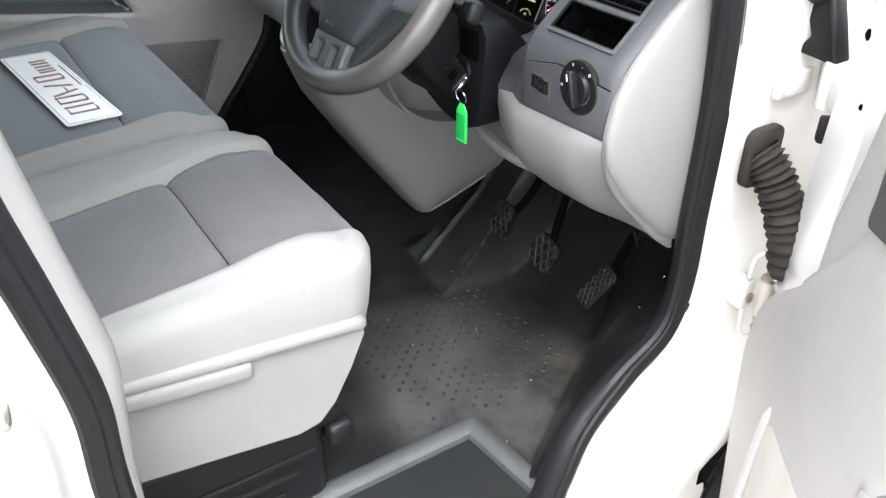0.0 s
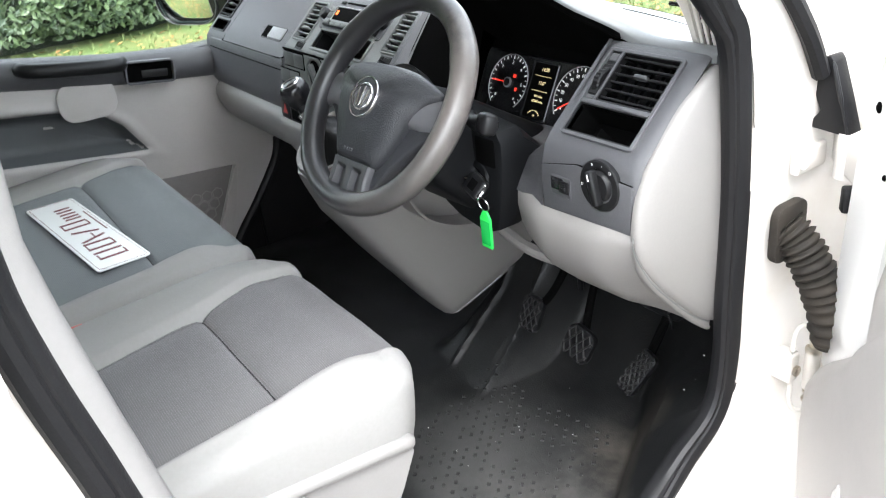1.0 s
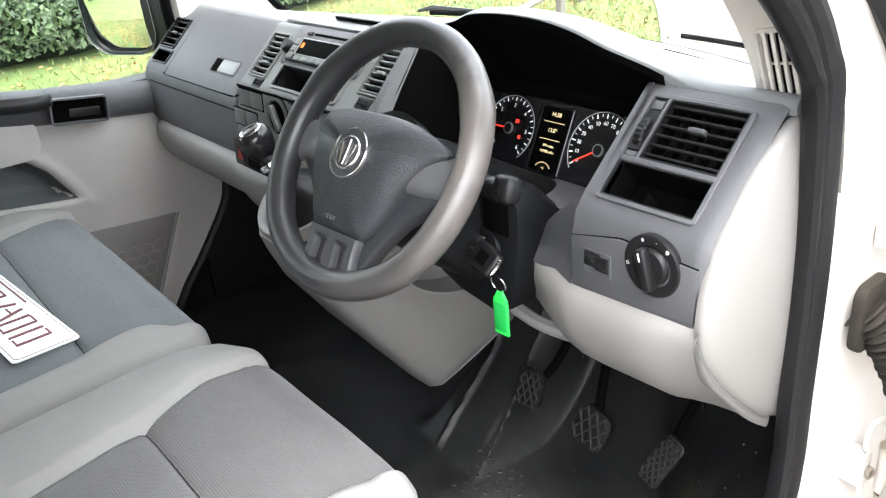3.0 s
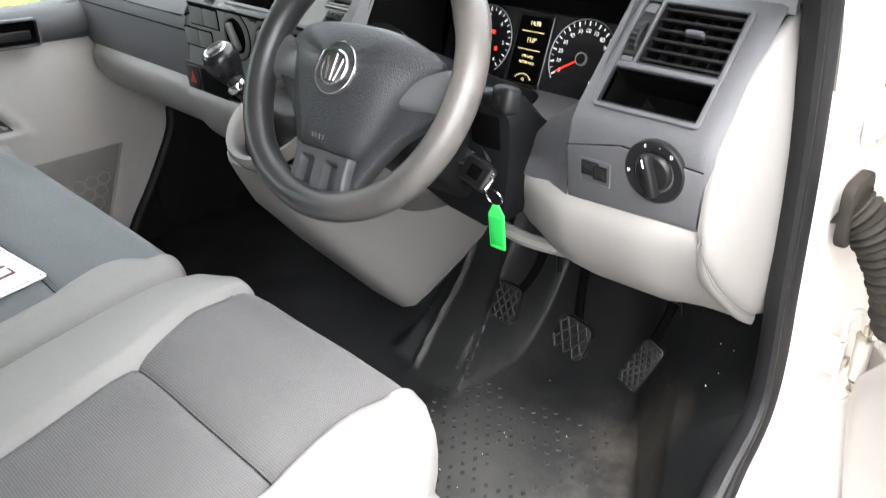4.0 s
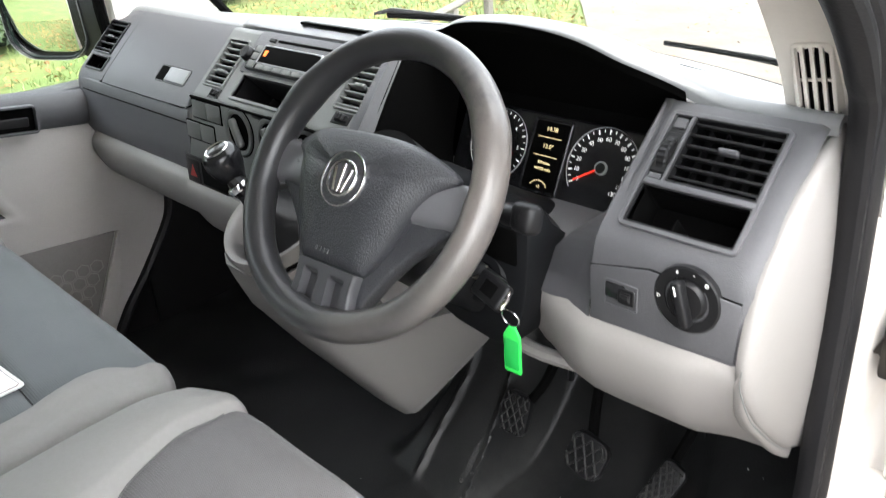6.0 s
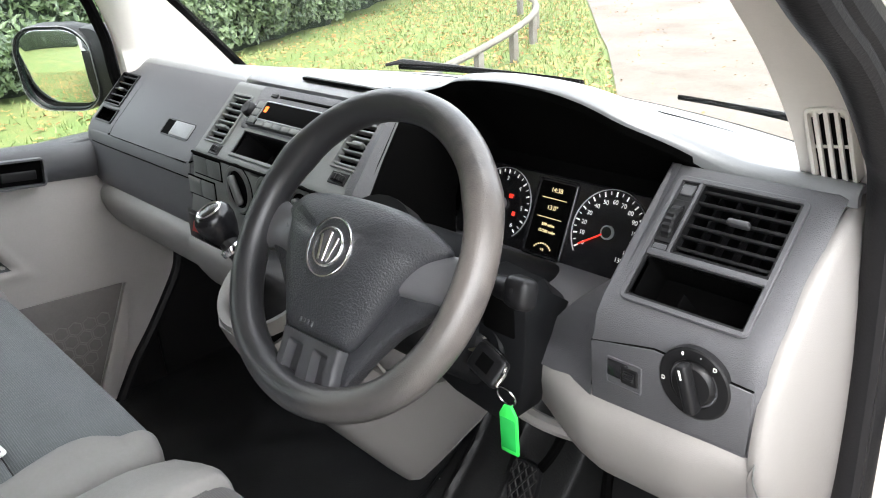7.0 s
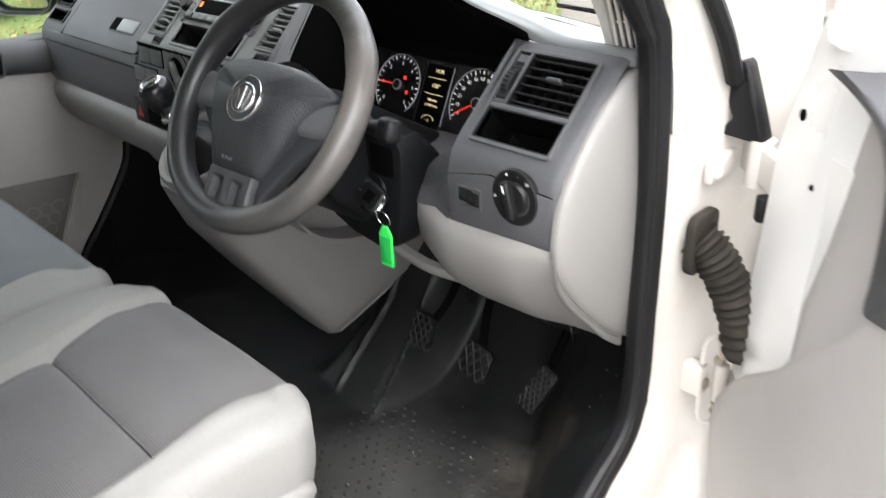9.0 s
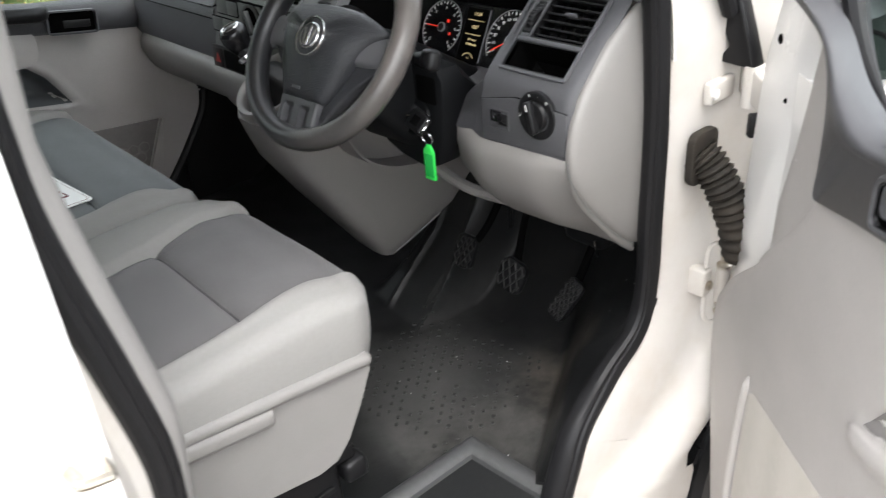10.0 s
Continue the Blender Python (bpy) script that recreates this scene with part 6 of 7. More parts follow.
    part("base_pan", box(x0 + 0.01, x1 - 0.01, y0, y1 - 0.02, z0 - 0.01, z0 + 0.012, 0.006, 2), BLACK, s)
    return s


ds = cushion("van_seat", 0.178, 0.638, -0.22, 0.458, 0.930, 1.047, [(-0.22, 0.335), (0.10, 0.325), (0.28, 0.306), (0.33, 0.288), (0.385, 0.268), (0.46, 0.258)],
             [(-0.22, 0.632), (0.10, 0.620), (0.28, 0.613), (0.32, 0.605), (0.36, 0.599), (0.41, 0.597), (0.458, 0.600)], 0.287, CLOTHD, "driver's seat, pale grey bolsters and dark woven centre")
# plastic side box under the cushion, with its raised rim and lever
sb = part("side_box", loft([[Vector((x, y, z)) for y, z in ((-0.25, 1.02), (0.10, 0.984), (0.405, 0.954), (0.445, 0.940), (0.451, 0.918), (0.425, 0.86), (0.394, 0.805), (0.366, 0.776), (0.33, 0.770), (0.10, 0.806), (-0.25, 0.86))] for x in (0.30, 0.652, 0.664, 0.668)]), SEATBOX, ds, "pale grey plastic seat box", angle=50)
part("box_rim", tube(spline([(0.664, -0.2, 1.010), (0.667, 0.10, 0.977), (0.667, 0.405, 0.945), (0.655, 0.446, 0.933), (0.60, 0.450, 0.933), (0.32, 0.450, 0.933)], 6), 0.013, 10), SEATBOX, ds, angle=70)
part("recline_lever", box(0.664, 0.684, -0.12, 0.272, 0.922, 0.950, 0.009, 4, Matrix.Translation((0, 0.272, 0.932)) @ Matrix.Rotation(radians(-6.5), 4, "X") @ Matrix.Translation((0, -0.272, -0.932))), SEATBOX, ds)
part("plinth", box(0.22, 0.648, -0.30, 0.385, FLOOR - 0.004, 0.80, 0.03, 4), BLACK, ds, "black seat plinth")
part("seat_rail", box(0.60, 0.642, 0.05, 0.415, 0.735, 0.765, 0.006, 2), BLACK, ds)
part("rail_end", box(0.612, 0.655, 0.385, 0.432, 0.690, 0.735, 0.012, 3), BLACK, ds)
for k in range(3):
    part("plinth_rib", box(0.646, 0.656, -0.2, 0.36 - 0.03 * k, 0.700 - 0.035 * k, 0.712 - 0.035 * k, 0.004, 2), BLACK, ds)
ps = cushion("bench_seat", -0.735, 0.086, -0.22, 0.444, 0.90, 1.031, [(-0.22, -0.62), (0.29, -0.60), (0.37, -0.62), (0.43, -0.66)],
             [(-0.22, 0.046), (0.10, 0.044), (0.285, 0.040), (0.32, 0.030), (0.36, 0.022), (0.40, 0.026), (0.43, 0.046)], 0.297, CLOTHP, "double passenger seat, pale bolsters and slate woven centre")
part("plinth", box(-0.72, 0.09, -0.30, 0.36, FLOOR - 0.004, 0.915, 0.03, 4), BLACK, ps, "black seat plinth")
bk = thing("seat_buckle", (0.15, 0.12, 0.98), "red-buttoned black seat belt buckle between the seats", "buckle")
part("stem", box(0.130, 0.152, 0.085, 0.125, 0.86, 1.018, 0.004, 2), BLACK, bk)
part("release_button", box(0.126, 0.156, 0.076, 0.132, 1.014, 1.040, 0.005, 3), RED, bk, "red release button")

# dealer's plate lying on the passenger seat; its words are left as plain marks
sg = thing("sign_plate", (-0.36, 0.24, 1.03), "white acrylic plate with dark red marks lying on the seat", "sign")
SM = basis((-0.262, 0.228, 1.0535), (-0.9947, -0.102, -0.004), (0.102, -0.9947, 0.035))
part("panel", plate(rounded(-0.238, 0.238, -0.0535, 0.0535, 0.009), 0.003, SM, 0.0008), PLATEW, sg)
part("border_line", rim_plate(-0.233, 0.233, -0.0485, 0.0485, 0.0012, 0.001, SM @ Matrix.Translation((0, 0, 0.0006)), 0.008), INK, sg)
for x0, h, lean in ((-0.185, 0.056, 0), (-0.150, 0.056, 0), (-0.122, 0.056, 0), (-0.088, 0.056, 0), (-0.052, 0.056, 22), (-0.022, 0.056, -22), (0.030, 0.056, 0), (0.062, 0.056, 0), (0.090, 0.034, 0), (0.108, 0.034, 0), (0.130, 0.034, 0), (0.152, 0.034, 0), (0.172, 0.034, 0)):
    part("mark", box(-0.0035, 0.0035, 0, h, 0.0, 0.0012, 0.0003, 1, SM @ Matrix.Translation((x0, -0.026, 0.0002)) @ Matrix.Rotation(radians(lean), 4, "Z")), INK, sg)
for x0, x1, v in ((-0.188, -0.162, 0.028), (-0.188, -0.162, -0.0255), (-0.122, -0.096, 0.028), (-0.122, -0.092, -0.0255), (-0.060, -0.030, -0.006), (0.030, 0.058, 0.028), (0.030, 0.060, -0.0255)):
    part("mark", box(x0, x1, v - 0.0015, v + 0.0015, 0.0, 0.0012, 0.0003, 1, SM @ Matrix.Translation((0, 0, 0.0002))), INK, sg)
part("small_line", box(-0.03, 0.12, -0.042, -0.039, 0.0, 0.0010, 0.0002, 1, SM), INK, sg)

# ---------------------------------------------------------------- open driver's door; local x runs from hinge to lock, y inward, z up
TH = radians(46.5)
DM = Matrix(((math.sin(TH), -math.cos(TH), 0, 0.935), (-math.cos(TH), -math.sin(TH), 0, 1.063), (0, 0, 1, 0), (0, 0, 0, 1)))
dd = thing("driver_door", label="open driver's door, pale grey card with dark grey top", category="door", m=DM)
FRONT = [(0.475, 0.109), (0.61, 0.077), (0.76, 0.034), (0.84, 0.018), (0.89, 0.026), (0.94, 0.062), (0.997, 0.106), (1.040, 0.158), (1.075, 0.185), (1.171, 0.184), (1.328, 0.222), (1.457, 0.250)]
STEP = [(1.255, 0.366), (1.29, 0.372), (1.327, 0.371), (1.388, 0.346), (1.434, 0.292), (1.459, 0.222)]


def front_u(z):
    return interp(z, FRONT)


def card_y(u, z):
    """The card bulges a little into the cab away from its front edge."""
    crease = interp(u, [(0.06, 0.948), (0.19, 1.057), (0.317, 1.186), (0.361, 1.249), (0.40, 1.40)])
    return 0.034 - 0.013 * smooth(-0.004, 0.012, z - crease) - 0.014 * (1 - smooth(0.0, 0.05, u - front_u(z))) + 0.006 * math.sin(max(0, min(1, (z - 0.5) / 0.75)) * 3.14)


POCKET = [(0.582, 1.092), (0.628, 1.160), (0.690, 1.235), (0.80, 1.268), (0.99, 1.29), (0.99, 1.20), (0.80, 1.150), (0.730, 1.134), (0.65, 1.108)]


def pocket_depth(u, z):
    """Hollow of the door pocket: steep at the lip, gentle at the top."""
    d = inside(u, z, POCKET)
    lip = ((u - 0.568) * -0.048 + (z - 1.086) * 0.158) / 0.165
    return 0.042 * smooth(-0.006, 0.035, d) + 0.010 * smooth(0.0, 0.01, d) * (lip < 0.03) - 0.010 * smooth(-0.055, -0.004, d) * (1 - smooth(-0.004, 0.004, d)) * (lip < 0.0) * smooth(0.53, 0.60, u)


rows4 = []
for i in range(96):
    z0 = 0.475 + (1.255 - 0.475) * i / 95
    row = []
    a = front_u(z0)
    for k in range(81):
        u = a + (1.05 - a) * (k / 80) ** 1.15
        z = z0 + 0.22 * max(0.0, u - 0.366) * smooth(0.80, 1.255, z0)
        row.append(Vector((u, card_y(u, z0) - pocket_depth(u, z), z)))
    rows4.append(row)
part("door_card", grid(rows4), DOORG, dd, "pale grey plastic door card", angle=75)
pmid = Vector((0.80, 1.19, 0))


def door_pocket_ring(k):
    pts = [pmid + (Vector((u, z, 0)) - pmid) * k for u, z in POCKET]
    out = []
    for a, b in zip(pts, pts[1:] + pts[:1]):
        out += [a.lerp(b, i / 12) for i in range(12)]
    return [Vector((p.x, card_y(p.x, min(p.y, 1.25)) - 0.80 * pocket_depth(p.x, p.y) + 0.003, p.y)) for p in out]


# same plastic as the card; the speaker tone paints the shade inside the pocket
part("pocket_shade", loft([door_pocket_ring(k) for k in (0.995, 0.97, 0.94, 0.91, 0.87, 0.8, 0.7, 0.5, 0.25, 0.05)], cap=False), SPEAKER, dd, "pocket hollow, its shade in a darker grey", angle=80)
part("pocket_lip", tube(spline([(0.80, 0.046, 1.140), (0.726, 0.045, 1.120), (0.64, 0.044, 1.092), (0.59, 0.043, 1.076), (0.556, 0.040, 1.070)], 6), [0.012] * 18 + [0.011, 0.010, 0.009, 0.007, 0.005, 0.003, 0.002], 10, flat=1.5), DOORG, dd, angle=80)
rows4 = []
for i in range(26):
    z = 1.255 + (1.457 - 1.255) * i / 25
    a, b = front_u(z), interp(z, STEP) + 0.004
    rows4.append([Vector((a + (b - a) * k / 8, card_y(a + (b - a) * k / 8, z), z)) for k in range(9)])
part("card_shoulder", grid(rows4), DOORG, dd, angle=60)

# dark upper trim: lower border, crease, roll and window border, from the front tip to the lock side
UB = [(0.217, 1.458), (0.273, 1.448), (0.324, 1.431), (0.353, 1.394), (0.364, 1.351), (0.367, 1.292), (0.366, 1.258), (0.392, 1.259), (0.479, 1.279), (0.58, 1.299), (0.648, 1.318), (1.05, 1.41)]
UC = [(0.222, 1.461), (0.284, 1.450), (0.336, 1.432), (0.366, 1.400), (0.385, 1.370), (0.405, 1.358), (0.44, 1.354), (0.47, 1.358), (0.52, 1.368), (0.59, 1.383), (0.655, 1.397), (1.05, 1.48)]
UR = [(0.250, 1.466), (0.302, 1.455), (0.350, 1.437), (0.385, 1.411), (0.410, 1.394), (0.435, 1.389), (0.462, 1.388), (0.497, 1.390), (0.541, 1.397), (0.603, 1.412), (0.662, 1.424), (1.05, 1.505)]
UW = [(0.276, 1.470), (0.318, 1.452), (0.345, 1.437), (0.368, 1.420), (0.392, 1.405), (0.417, 1.396), (0.445, 1.393), (0.473, 1.393), (0.53, 1.401), (0.59, 1.413), (0.648, 1.426), (1.05, 1.506)]
UC, UR, UW = ([(u, z - drop * smooth(0.40, 0.50, u)) for u, z in table] for table, drop in ((UC, 0.008), (UR, 0.020), (UW, 0.016)))
lines = []
for table, ys in ((UB, (0.030, 0.030)), (UB, (0.041, 0.040)), (UC, (0.042, 0.047)), (UC, (0.043, 0.051)), (UR, (0.044, 0.058)), (UR, (0.040, 0.054)), (UW, (0.026, 0.034)), (UW, (0.012, 0.012))):
    dz = {0.058: 0.0, 0.054: 0.006, 0.034: 0.007}.get(ys[1], 0.0) + (0.005 if ys[1] == 0.051 else 0)
    lines.append(spline([(u, ys[0] + (ys[1] - ys[0]) * smooth(0, 6, i), z + dz * smooth(0, 4, i)) for i, (u, z) in enumerate(table)], 5))
part("upper_trim", grid([list(r) for r in zip(*lines)]), DARK, dd, "dark grey upper door trim", angle=85)


def ledge_z(u):
    return interp(u, UW) + 0.004


SLM = basis((0.56, 0.036, ledge_z(0.56) - 0.001), (1, 0, 0.21), (0, 1, -0.05))
swp = part("mirror_switch_plate", plate(rounded(-0.090, 0.16, -0.010, 0.012, 0.006), 0.006, SLM @ Matrix.Translation((0, 0, -0.001)), 0.002), BLACK, dd, "black switch plate on the ledge")
part("mirror_knob", lathe([(0.0072, 0.0), (0.0086, 0.003), (0.0086, 0.009), (0.0078, 0.0112), (0.006, 0.012), (0.001, 0.012)], SLM @ Matrix.Translation((-0.029, -0.004, 0.004)), 20), BLACK, swp, "small black mirror adjuster knob")
part("knob_base", lathe([(0.0115, 0.0), (0.0115, 0.002), (0.0095, 0.0028), (0.001, 0.0028)], SLM @ Matrix.Translation((-0.029, -0.004, 0.0045)), 20), GLOSSB, swp)
part("window_key", box(0.03, 0.10, -0.006, 0.009, 0.0, 0.009, 0.004, 2, SLM), BLACK, swp)


def dplate(outline, y, depth, r=0.002):
    return plate([(-u, z) for u, z in outline], depth, basis((0, y, 0), (-1, 0, 0), (0, 0, 1)), r)


def tilted(pts):
    return [(u, z + 0.22 * (u - 0.5)) for u, z in pts]


def handle_ring(a, h):
    """An outline of the handle bowl, drawn in by a, at height h over the trim."""
    return [Vector((u, h, z)) for u, z in tilted(rounded(0.529 + a, 0.666 - a, 1.294 + a, 1.357 - a, max(0.005, 0.014 - 0.5 * a), 6))]


hs = part("handle_surround", loft([handle_ring(a, h) for a, h in ((0.0, 0.040), (0.001, 0.054), (0.004, 0.057), (0.007, 0.056), (0.009, 0.050))], cap=False), DARK, dd, angle=50)
part("handle_recess", loft([handle_ring(a, h) for a, h in ((0.008, 0.053), (0.010, 0.047), (0.014, 0.044), (0.024, 0.043), (0.0305, 0.043))], cap=False), VOID, hs, angle=60)
part("handle_bowl", loft([handle_ring(a, h) for a, h in ((0.0075, 0.0545), (0.0095, 0.0545))], cap=False), GLOSSB, hs)
PADDLE = rounded(0.541, 0.597, 1.3115, 1.348, 0.011, 6)
paddle = []
for k, h in ((0.97, 0.042), (1.0, 0.050), (0.96, 0.0525), (0.86, 0.0520), (0.6, 0.0495), (0.3, 0.0480), (0.04, 0.0475)):
    paddle.append([Vector((0.566 + (u - 0.566) * k, h + 0.03 * (z - 1.33), 1.331 + (z - 1.331) * k + 0.22 * (u - 0.5))) for u, z in PADDLE])
part("door_handle", loft(paddle), DARK, hs, "dark grey scooped release paddle", angle=60)
NET = weave("net_cloth", (0.42, 0.39, 0.34), (0.55, 0.52, 0.47), 0.004)
part("net_panel", dplate([(0.262, 0.868), (0.285, 0.885), (0.40, 0.905), (0.56, 0.935), (0.52, 0.50), (0.26, 0.50), (0.255, 0.62)], 0.0405, 0.003, 0.001), NET, dd, "woven beige mesh panel")
part("net_edge", tube(spline([(0.258, 0.040, 0.895), (0.247, 0.041, 0.80), (0.240, 0.041, 0.66), (0.237, 0.041, 0.50)], 5), [0.003] + [0.008] * 15, 8), DOORG, dd)
# metal shell
FL = [(0.50, 0.03), (0.958, 0.033), (1.185, 0.056), (1.328, 0.067), (1.47, 0.119), (1.56, 0.165)]
part("front_flange", loft([[Vector((interp(z, FL), -0.045, z)), Vector((interp(z, FL), 0.006, z)), Vector((interp(z, FL) + 0.006, 0.012, z)), Vector((front_u(min(z, 1.44)) + 0.012 + max(0, z - 1.44) * 0.4, 0.018, z)), Vector((front_u(min(z, 1.44)) + 0.03 + max(0, z - 1.44) * 0.4, 0.010, z)), Vector((0.30 - 0.13 * smooth(1.25, 1.42, z), -0.045, z))] for z in (0.95, 1.0, 1.05, 1.1, 1.185, 1.25, 1.328, 1.4, 1.46, 1.50)]), WHITE, dd, "white painted front edge of the door", angle=40)
part("inner_shell", loft([[Vector((u, y, z)) for u, y in ((0.10, -0.045), (0.12, 0.004), (0.22, 0.018), (0.46, 0.018), (0.50, -0.038), (1.04, -0.038), (1.06, -0.045))] for z in (0.46, 0.7, 0.95, 1.15, 1.36)]), WHITE, dd, "white painted door shell", angle=45)
part("outer_skin", loft([[Vector((u, y, z)) for u, y in ((0.015, -0.060), (0.03, -0.046), (1.06, -0.046), (1.07, -0.060), (1.0, -0.075), (0.05, -0.072))] for z in (0.44, 0.8, 1.1, 1.35)]), WHITE, dd)
part("window_channel", tube(spline([(0.455, 0.002, 1.372), (0.41, 0.002, 1.389), (0.365, 0.002, 1.412), (0.325, 0.0, 1.438), (0.297, 0.0, 1.470), (0.284, 0.0, 1.505), (0.274, 0.0, 1.56), (0.272, 0.0, 1.65), (0.28, 0.0, 1.80)], 5), [0.003 + 0.0125 * smooth(0, 22, i) for i in range(41)], 10), SEAL, dd, "black window channel")
part("window_pillar", tube(spline([(0.185, 0.0, 1.48), (0.22, 0.0, 1.58), (0.32, 0.0, 1.72), (0.45, 0.0, 1.84), (0.60, 0.0, 1.90), (1.05, 0.0, 1.92)], 5), 0.030, 10), WHITE, dd)
part("quarter_panel", dplate([(0.12, 1.45), (0.262, 1.46), (0.262, 1.60), (0.27, 1.70), (0.20, 1.60), (0.14, 1.49)], 0.004, 0.02), WHITE, dd)
gp = part("window_pane", dplate([(0.32, 1.46), (0.45, 1.38), (1.05, 1.45), (1.05, 1.90), (0.56, 1.88), (0.44, 1.78), (0.34, 1.60)], 0.0, 0.003, 0.0), GLASS, dd)
gp.visible_shadow = False
for u, y, z, k in ((0.126, 0.012, 1.380, 0.9), (0.181, 0.014, 1.310, 0.5)):
    part("screw", lathe([(0.008 * k, -0.004), (0.008 * k, 0.003), (0.004 * k, 0.005), (0.001, 0.005)], basis((u, y, z), (-1, 0, 0), (0, 0, 1)), 12), VOID, dd, "black trim screw")
dm2 = thing("driver_mirror", label="black door mirror with a white lower shell", category="mirror", m=DM)
FACE_M = [(-0.045, 1.315), (-0.05, 1.375), (-0.10, 1.385), (-0.14, 1.395), (-0.155, 1.42), (-0.18, 1.455), (-0.22, 1.50), (-0.29, 1.535), (-0.36, 1.535), (-0.40, 1.49), (-0.405, 1.36), (-0.37, 1.305), (-0.22, 1.298), (-0.12, 1.300)]
face = spline([(0, y, z) for y, z in FACE_M + FACE_M[:1]], 4)[:-1]
shape = []
for u, k in ((0.070, 0.90), (0.083, 0.955), (0.086, 0.985), (0.080, 1.0), (0.02, 1.0), (-0.05, 0.95), (-0.10, 0.80), (-0.12, 0.5)):
    shape.append([Vector((u, -0.22 + (p.y + 0.22) * k, 1.40 + (p.z - 1.40) * k)) for p in face])
part("housing", loft(shape), MIRRORB, dm2, angle=50)
part("housing_seam", tube(spline([(0.086, -0.085, 1.385), (0.088, -0.142, 1.366), (0.088, -0.172, 1.338), (0.086, -0.195, 1.305)], 6), 0.0035, 6), VOID, dm2)
part("lower_shell", soft_box(-0.07, 0.080, -0.240, -0.125, 1.185, 1.302, 0.045, 12), WHITE, dm2, "white lower shell", angle=80)

# hinge, check strap, wiring boot, black corner trim on the jamb
hg = part("lower_hinge", box(0.878, 0.912, 1.018, 1.044, 0.880, 0.935, 0.005, 3), JAMB, van, "cream painted door hinge with a rusty pin")
part("knuckle", tube([(0.930, 1.048, 0.872), (0.930, 1.048, 0.942)], [0.012, 0.012], 14), JAMB, hg)
part("cap", lathe([(0.013, 0.0), (0.013, 0.006), (0.009, 0.009), (0.001, 0.009)], Matrix.Translation((0.930, 1.048, 0.942)), 16), STEEL, hg)
part("door_leaf", box(-0.02, 0.06, -0.012, 0.0, 0.87, 0.93, 0.004, 2, DM), JAMB, hg)
part("pin", tube([(0.930, 1.048, 0.850), (0.930, 1.048, 0.966)], 0.0055, 10), STEEL, hg, "rusty steel pin")
part("hold_open_wire", tube(spline([(0.908, 1.030, 0.850), (0.907, 1.028, 0.93), (0.908, 1.030, 0.975), (0.914, 1.038, 0.988), (0.922, 1.046, 0.984), (0.926, 1.050, 0.95)], 5), 0.0042, 8), JAMB, hg)
part("hold_open_wire", tube(spline([(0.908, 1.030, 0.875), (0.909, 1.032, 0.838), (0.916, 1.040, 0.822), (0.926, 1.050, 0.826), (0.932, 1.056, 0.845)], 5), 0.0042, 8), JAMB, hg)
for z, r in ((0.862, 0.0095), (0.846, 0.0105)):
    part("washer", lathe([(0.006, 0.0), (r, 0.0), (r, 0.004), (0.006, 0.004)], Matrix.Translation((0.930, 1.048, z)), 16), STEEL, hg, "rusty washer")
part("bolt", lathe([(0.009, 0.0), (0.009, 0.006), (0.004, 0.008), (0.001, 0.008)], basis((0.913, 1.03, 0.905), (0, 1, 0), (0, 0, 1)), 6), STEEL, hg, smooth=False)
cs = part("upper_hinge", box(0.882, 0.897, 1.004, 1.075, 1.244, 1.282, 0.005, 3), JAMB, van, "white painted upper door hinge bracket")
part("arm", box(-0.05, 0.070, -0.010, 0.008, 1.245, 1.300, 0.005, 3, DM), JAMB, cs)
part("knuckle", tube([(0.935, 1.063, 1.238), (0.935, 1.063, 1.305)], 0.018, 14), JAMB, cs)
part("bolt", lathe([(0.009, 0.0), (0.009, 0.004), (0.005, 0.006), (0.001, 0.006)], basis((0.897, 1.016, 1.262), (0, 1, 0), (0, 0, 1)), 6), WHITE, cs, smooth=False)
part("rubber_stop", box(0.040, 0.058, -0.004, 0.018, 1.205, 1.243, 0.004, 2, DM), SEAL, cs)
wb = thing("wiring_boot", (0.90, 1.0, 1.15), "dusty black corrugated rubber wiring boot between jamb and door", "wiring boot")
path = spline([(0.890, 0.996, 1.168), (0.908, 1.000, 1.152), (0.926, 1.006, 1.125), (0.943, 1.013, 1.090), (0.957, 1.021, 1.045), (0.968, 1.029, 0.985)], 16)
rad2 = [0.0285 + 0.0035 * math.sin(i * 6.2832 / 5.0) + 0.0012 * math.sin(i * 1.7) for i in range(len(path))]
part("corrugated_tube", tube(path, rad2, 18, up=(0, 1, 0)), GAITER, wb, angle=80)
part("flange", plate(rounded(-0.036, 0.036, -0.046, 0.046, 0.018), 0.016, basis((0.902, 0.998, 1.162), (0, 1, 0), (0, 0, 1)), 0.004), GAITER, wb)
STRIP = [(0.894, 1.040, 1.385), (0.893, 0.996, 1.455), (0.886, 0.932, 1.533), (0.882, 0.83, 1.61), (0.872, 0.65, 1.72)]
ct = thing("mirror_corner_trim", (0.90, 1.03, 1.32), "black plastic triangular corner trim on the pillar", "trim")
part("cover", plate([(0.874, 1.305), (0.943, 1.300), (0.925, 1.352), (0.906, 1.403), (0.900, 1.410), (0.886, 1.405), (0.880, 1.36), (0.893, 1.331)], 0.03, basis((0, 1.048, 0), (1, 0, 0), (0, 0, 1)), 0.003), BLACK, ct)
part("ridge", tube(spline([(0.938, 1.048, 1.303), (0.922, 1.048, 1.352), (0.905, 1.048, 1.402)], 5), [0.002] * 5 + [0.0035] * 5 + [0.002], 8), BLACK, ct)
part("seal_strip", tube(spline(STRIP, 5), 0.0125, 8), SEAL, ct)

